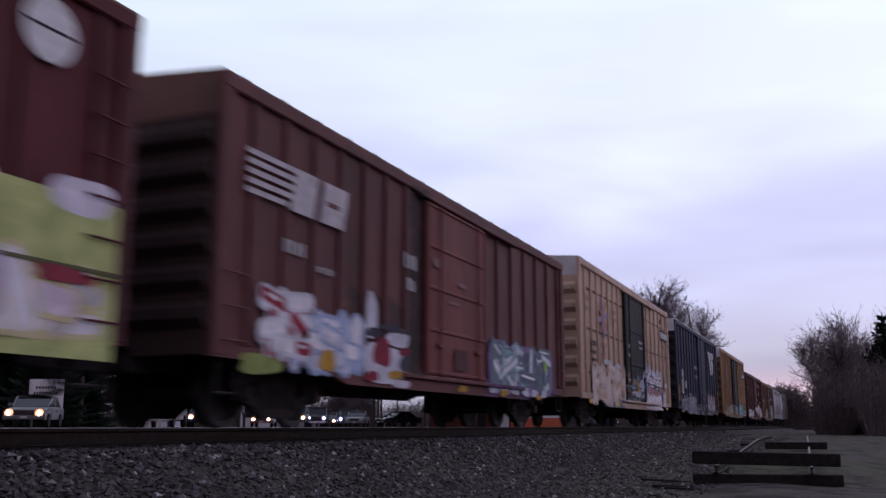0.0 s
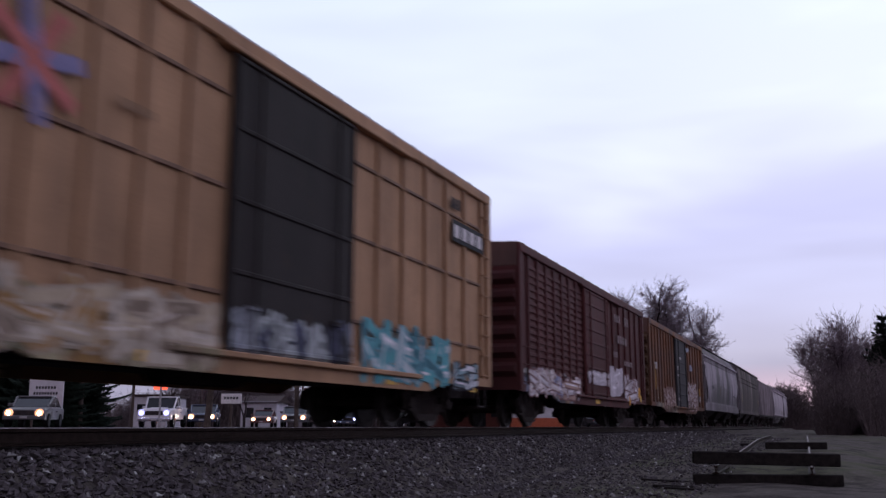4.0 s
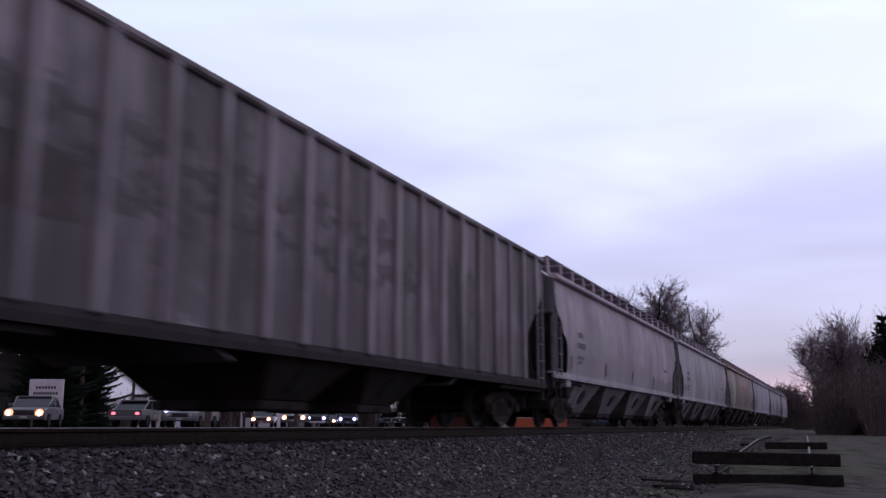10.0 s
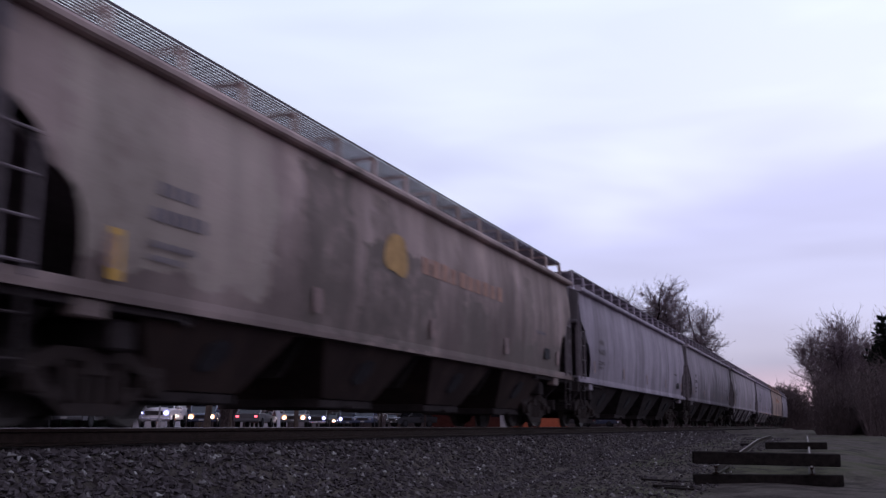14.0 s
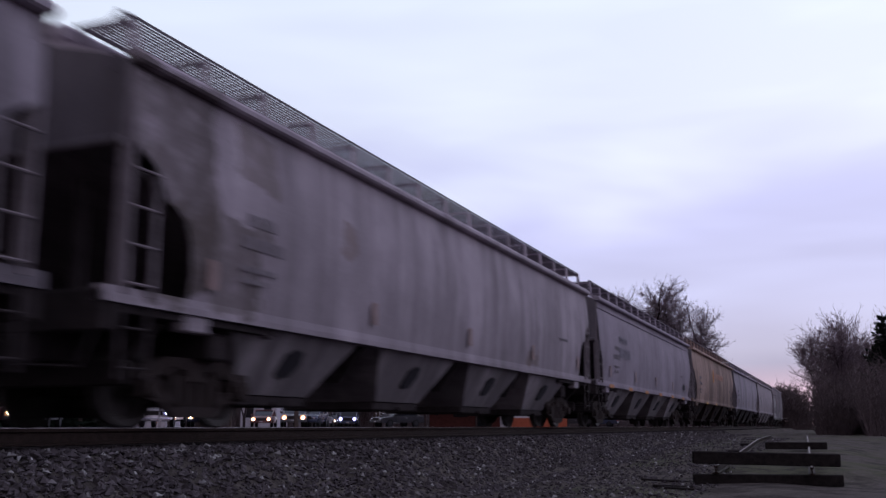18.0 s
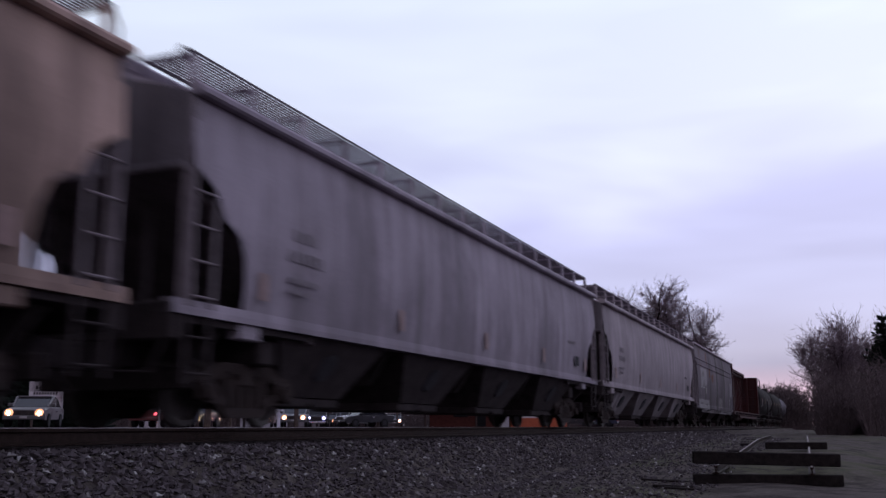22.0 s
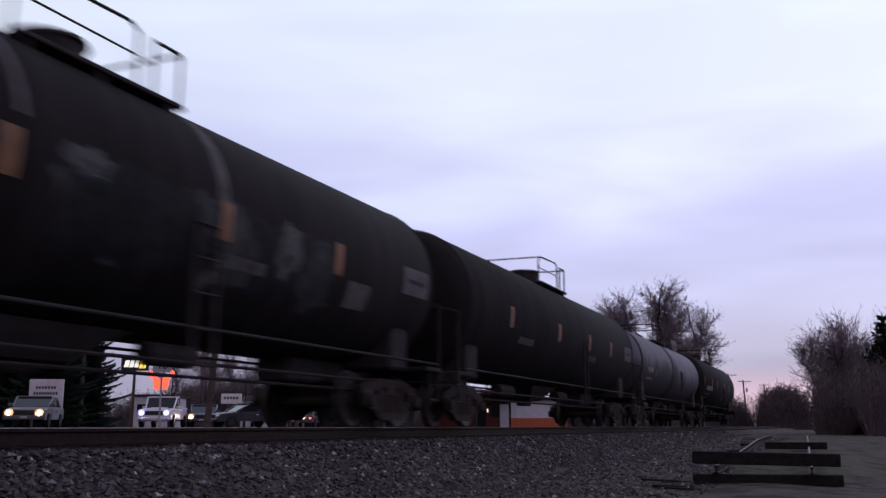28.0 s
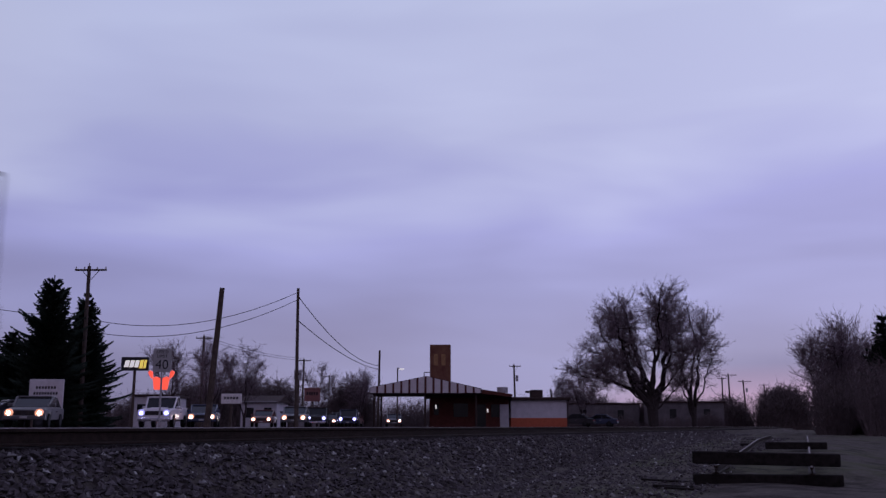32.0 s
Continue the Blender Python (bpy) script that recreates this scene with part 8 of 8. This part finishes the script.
G14 = hp("patched_grey_hopper", (0.21, 0.194, 0.212), 34, 0.5, (0.075, 0.065, 0.07), 0.35, 1.4, stain=0.75, wear=[
    ((-7.5, -5.0, 2.1, 3.2), (0.33, 0.305, 0.325), 0.85, 0.12), ((-6.9, -6.3, 2.75, 3.0), (0.10, 0.09, 0.095), 0.6, 0.3), ((-6.9, -5.6, 2.2, 2.4), (0.11, 0.10, 0.105), 0.6, 0.5), ((-5.9, -5.2, 1.6, 2.35), (0.09, 0.08, 0.085), 0.75, 0.4),
    ((-5.5, -5.1, 1.85, 2.15), (0.36, 0.33, 0.34), 0.8, 0.15), ((-8.3, -3.9, 1.0, 1.5), (0.30, 0.28, 0.295), 0.85, 0.08), ((-7.4, -6.4, 1.24, 1.30), (0.06, 0.055, 0.055), 0.8, 0.1), ((-5.6, -4.4, 1.20, 1.26), (0.06, 0.055, 0.055), 0.8, 0.1),
    ((-3.85, -3.35, 2.8, 3.3), (0.16, 0.062, 0.038), 0.9, 0.14), ((-3.0, -1.9, 2.62, 3.02), (0.15, 0.065, 0.042), 0.85, 0.35), ((-4.85, -4.4, 3.45, 4.2), (0.16, 0.064, 0.040), 0.85, 0.2), ((-7.7, -7.3, 3.2, 4.3), (0.13, 0.065, 0.048), 0.6, 0.25),
    ((-0.5, 0.25, 1.0, 4.4), (0.055, 0.046, 0.047), 0.85, 0.3), ((3.2, 4.3, 1.0, 4.4), (0.075, 0.065, 0.067), 0.75, 0.4), ((-3.6, -3.1, 1.0, 2.6), (0.075, 0.065, 0.067), 0.7, 0.3), ((6.0, 6.6, 1.0, 3.0), (0.085, 0.074, 0.077), 0.6, 0.3),
    ((7.3, 8.2, 2.0, 2.9), (0.34, 0.315, 0.33), 0.7, 0.25), ((1.0, 2.8, 1.2, 1.75), (0.27, 0.245, 0.255), 0.6, 0.35)])
PIPEG = plain("dull_grey_pipe", (0.20, 0.19, 0.20), 0.6, 0, 0.3, 3)
ROOFS = hp("soot_roof", (0.215, 0.195, 0.205), 36, 0.6, (0.04, 0.034, 0.034), 0.1, 1.5, blot=((0.05, 0.043, 0.043), 0.8, 0.6), stain=0.4)
# bay tone: dirt plus the shade under the cars, put into the colour
BAYG = hp("dirty_shaded_grey_bay", (0.36, 0.345, 0.355), 46, 0.6, (0.04, 0.034, 0.035))
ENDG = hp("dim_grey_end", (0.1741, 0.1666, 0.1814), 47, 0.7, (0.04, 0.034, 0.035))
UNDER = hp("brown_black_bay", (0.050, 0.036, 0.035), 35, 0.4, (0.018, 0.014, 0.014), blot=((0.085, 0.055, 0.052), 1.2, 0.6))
s7 = ("stencil", bars(writing(-6.4, 2.2, 0.7, 0.2, 3, 3) + writing(5.6, 2.0, 0.6, 0.12, 2, 5)), DARKM, "dark stencil marks")
add(hopper("pale grey covered hopper streaked with soot", 18.75, G1, "wedge", False, 0, 0, (0.94, 1.40), (3.72, 3.84), marks=[s7], sill_paint=G1S, roof_paint=ROOFS), 115.28)
add(hopper("soot-dark covered hopper with two side stiffeners", 18.65, G2, "straight", False, 0, 0, (1.0, 1.2), (3.36, 3.69), tall=0.50, roof_paint=ROOFS, dark=ROOFS, marks=[("yellow_plate", bars([(-7.6, -7.45, 1.9, 2.5), (7.6, 7.75, 1.8, 2.4)]), OLDY, "yellow strip")]), 135.28)
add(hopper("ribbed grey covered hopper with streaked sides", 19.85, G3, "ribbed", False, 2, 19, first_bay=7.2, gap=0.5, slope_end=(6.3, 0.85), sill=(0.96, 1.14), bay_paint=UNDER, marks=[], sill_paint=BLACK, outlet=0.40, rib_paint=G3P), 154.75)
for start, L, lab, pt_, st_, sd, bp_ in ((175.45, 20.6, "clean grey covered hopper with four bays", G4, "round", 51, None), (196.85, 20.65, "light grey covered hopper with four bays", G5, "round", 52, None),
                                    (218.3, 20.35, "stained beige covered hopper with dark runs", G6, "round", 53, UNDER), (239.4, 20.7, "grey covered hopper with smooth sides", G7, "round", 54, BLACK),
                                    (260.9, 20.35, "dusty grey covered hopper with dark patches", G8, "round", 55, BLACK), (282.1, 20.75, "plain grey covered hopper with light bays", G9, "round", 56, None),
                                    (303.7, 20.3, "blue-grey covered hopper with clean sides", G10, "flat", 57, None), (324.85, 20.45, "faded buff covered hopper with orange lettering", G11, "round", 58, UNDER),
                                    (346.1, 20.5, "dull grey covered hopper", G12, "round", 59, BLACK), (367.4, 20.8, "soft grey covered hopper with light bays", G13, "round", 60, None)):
    mk = hop_marks(L / 2, sd, white_box=sd not in (51, 52, 56))
    if sd == 53:
        mk.append(("lettering", bars(writing(-0.5, 2.75, 4.6, 0.32, 10, 5)), plain("orange_lettering", (0.40, 0.26, 0.20), 0.7), "faded orange lettering"))
        mk.append(("yellow_plate", bars([(-8.50, -8.32, 1.50, 2.05)]), YELL, "yellow strip beside the ladder"))
        mk.append(("emblem", Shape().prism(cloud(-1.6, 2.9, 0.42, 0.36, 0.1, random.Random(3)), 0, 0.004), plain("yellow_emblem", (0.46, 0.31, 0.13), 0.7), "faded yellow emblem"))
    if sd == 58:
        mk.append(("lettering", bars(writing(-0.6, 2.85, 4.2, 0.34, 9, 6)), plain("pale_orange_lettering", (0.45, 0.275, 0.205), 0.7), "faded orange lettering"))
        mk += [("emblem", Shape().prism(capsule(-1.68 - 0.26 * math.cos(a), 2.97 - 0.30 * math.sin(a), -1.68 + 0.26 * math.cos(a), 2.97 + 0.30 * math.sin(a), 0.12), 0.001 * k, 0.004 + 0.001 * k), plain("orange_emblem", (0.50, 0.255, 0.10), 0.7), "faded orange star emblem") for k, a in enumerate((0.2, 0.95, 1.8, 2.5))]
        mk.append(("sill_reflector", bars([(-5.2, -4.4, 1.26, 1.38), (-0.9, -0.2, 1.26, 1.38)], -0.03), YELL, ""))
    if sd == 57:
        mk.append(("sill_reflector", bars([(-8.5 + i * 3.1, -7.9 + i * 3.1, 1.26, 1.38) for i in range(6)], -0.03), ORNG, ""))
        mk.append(("lettering", bars(writing(-7.0, 2.85, 1.4, 0.22, 6, 8) + writing(-7.0, 2.35, 1.9, 0.36, 6, 9)), plain("blue_grey_lettering", (0.19, 0.19, 0.22), 0.7), "grey block lettering"))
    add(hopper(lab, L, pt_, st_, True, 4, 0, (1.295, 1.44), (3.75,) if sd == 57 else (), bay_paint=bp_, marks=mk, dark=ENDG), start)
add(hopper("patched grey covered hopper with side stiffeners", 18.5, G14, "straight", False, 0, 0, (1.0, 1.2), (3.30, 3.62), tall=0.40, roof_paint=G9, eave_paint=G9, pipes=True, chute=1.05, marks=[("label_plate", bars([(6.0, 6.5, 1.72, 1.76), (6.0, 6.5, 1.44, 1.48)]), DIMW, "thin white line")]), 389.0)
CBP = car_paint("dark_red_frame", (0.046, 0.013, 0.014), dirty=0.4, rust=0.2, seed=36)
add(centerbeam("empty dark red centre-beam flatcar", 22.9, CBP), 408.7)
TB = car_paint("black_tank_paint", (0.0140, 0.0118, 0.0122), spec=0.07, dirt=(0.034, 0.028, 0.029), dirty=0.4, rust=0.06, rough=0.8, seed=37)
TBG = car_paint("sprayed_black_tank", (0.0140, 0.0118, 0.0122), spec=0.07, dirt=(0.034, 0.028, 0.029), dirty=0.4, rust=0.06, rough=0.8, seed=38, patches=[((-1.0, 4.6, 1.75, 2.75), GR_FAINT, 0.8)])
# low: this tank's tone darkens strongly from its top to its belly
TG = car_paint("grey_tank_paint", (0.1550, 0.1520, 0.1780), dirt=(0.05, 0.045, 0.048), dirty=0.3, rust=0.05, rough=0.65, stain=0.95, seed=39, low=0.32)
DORNG = plain("worn_orange_strip", (0.20, 0.085, 0.03), 0.6, 0, 0.35, 5)
FADE = plain("faded_tank_letters", (0.10, 0.095, 0.095), 0.8, 0, 0.4, 6)
PLATE = plain("worn_grey_plate", (0.105, 0.098, 0.102), 0.8, 0, 0.35, 4)
STRIPE = plain("worn_tank_stripe", (0.10, 0.09, 0.09), 0.8, 0, 0.4, 3, alt=(0.30, 0.28, 0.28))
def tank_marks(dy):
    o = [("reflector_or_halo", y + dy - 0.10, y + dy + 0.10, 2.28, 2.76, DORNG) for y in (-5.4, -1.3, 2.1, 5.0)]
    o += [("lettering", y0 + dy, y0 + dy + 0.2, 1.98, 2.14, FADE) for y0 in (2.3, 2.6, 2.9, -4.6, -4.3, -4.0, -3.7)]
    o += [("placard", 6.95, 8.0, 2.3, 2.78, PLATE), ("placard_bar", 7.1, 7.85, 2.50, 2.58, DARKM)]
    return o
add(tank_car("black tank car with spray paint and orange strips", 17.65, TBG, py=-0.2, marks=tank_marks(-0.38) + [("scuff", 1.55, 1.75, 2.75, 3.85, FADE), ("scuff", -1.6, -1.5, 2.9, 3.9, FADE), ("pale_patch", 5.05, 5.75, 1.85, 2.25, FADE), ("pale_patch", -5.6, -4.9, 1.9, 2.6, PLATE)]), 432.7)
add(tank_car("black tank car with orange strips", 17.85, TB, py=-0.23, marks=tank_marks(-0.23)), 451.2)
add(tank_car("grey tank car with black band", 17.3, TG, TB, R=1.45, zc=2.56, py=-1.3, bands=((-0.65, 0.42, TB), (-0.12, 0.24, TB), (-8.0, 0.24, TB)), dome=False, marks=[("lettering", -6.7 + 0.2 * i, -6.55 + 0.2 * i, 2.2, 2.4, STRIPE) for i in range(6)] + [("lettering", -6.7 + 0.25 * i, -6.5 + 0.25 * i, 1.9, 2.0, STRIPE) for i in range(5)] + [("reflector_or_halo", -4.9, -4.75, 2.1, 2.35, DORNG)]), 470.3)
add(tank_car("black tank car at the end of the train", 17.2, TB, py=-0.95, marks=[("reflector_or_halo", y - 0.10, y + 0.10, 2.28, 2.76, DORNG) for y in (-8.0, -4.6, -2.0, 1.7, 4.7)] + [("lettering", -6.85 + 0.3 * i, -6.58 + 0.3 * i, 2.1, 2.34, STRIPE) for i in range(9)] + [("lettering", -6.85 + 0.3 * i, -6.61 + 0.3 * i, 1.84, 1.92, FADE) for i in range(6)] + [("lettering", -6.75 + 0.3 * i, -6.51 + 0.3 * i, 1.66, 1.73, FADE) for i in range(5)] + [("placard", 7.2, 8.0, 2.3, 2.75, PLATE), ("lettering", 1.65, 2.3, 1.9, 2.0, FADE), ("lettering", 1.65, 2.1, 1.7, 1.8, FADE)]), 488.3)

def run(t):
    """Metres that the train has moved by the time t; it gains a little speed."""
    u = t - 16.0
    return 15.5134 * u + 0.0243907 * u * u + 0.000344501 * u ** 3 + 243.3797

def motions():
    for car, start in TRAIN:
        walk(car, [(t, pose(TRACK, start - run(t), 0)) for t in range(0, 33, 2)])
    def drive(ob, rz, stops):
        rows = []
        for t, x, d in stops:
            p = car_at(x, d)
            rows.append((t, pose(*p, 0, 0, rz)))
        walk(ob, rows)
    drive(moving_sedan, 152, [(0, -4.5, 95), (24, -8.0, 72), (30, -15.0, 54), (31, -18.0, 52), (31.2, -18.8, 52), (31.6, -20.6, 52.5), (32, -24.0, 53)])
    drive(moving_silver, 20, [(0, -32.0, 26), (8, -20.5, 47), (9, -18.5, 50.5), (10, -17.0, 54), (12, -15.0, 61), (20, -10.4, 100), (32, -6.0, 170)])
    drive(moving_pale, 200, [(0, -8.2, 92), (8, -12.6, 62), (12, -15.9, 50), (13, -17.0, 49), (14.5, -18.4, 47.5), (18, -24.0, 40), (32, -60.0, 8)])
    drive(moving_red, 20, [(0, -60.0, 4), (16, -24.5, 37), (20, -18.6, 50), (22, -16.6, 56), (26, -13.2, 74), (32, -9.8, 104)])
    drive(moving_blue, 200, [(0, -5.0, 118), (20, -12.0, 64), (24, -16.6, 51), (25.5, -18.0, 49), (28, -23.0, 43), (32, -36.0, 29)])

motions()
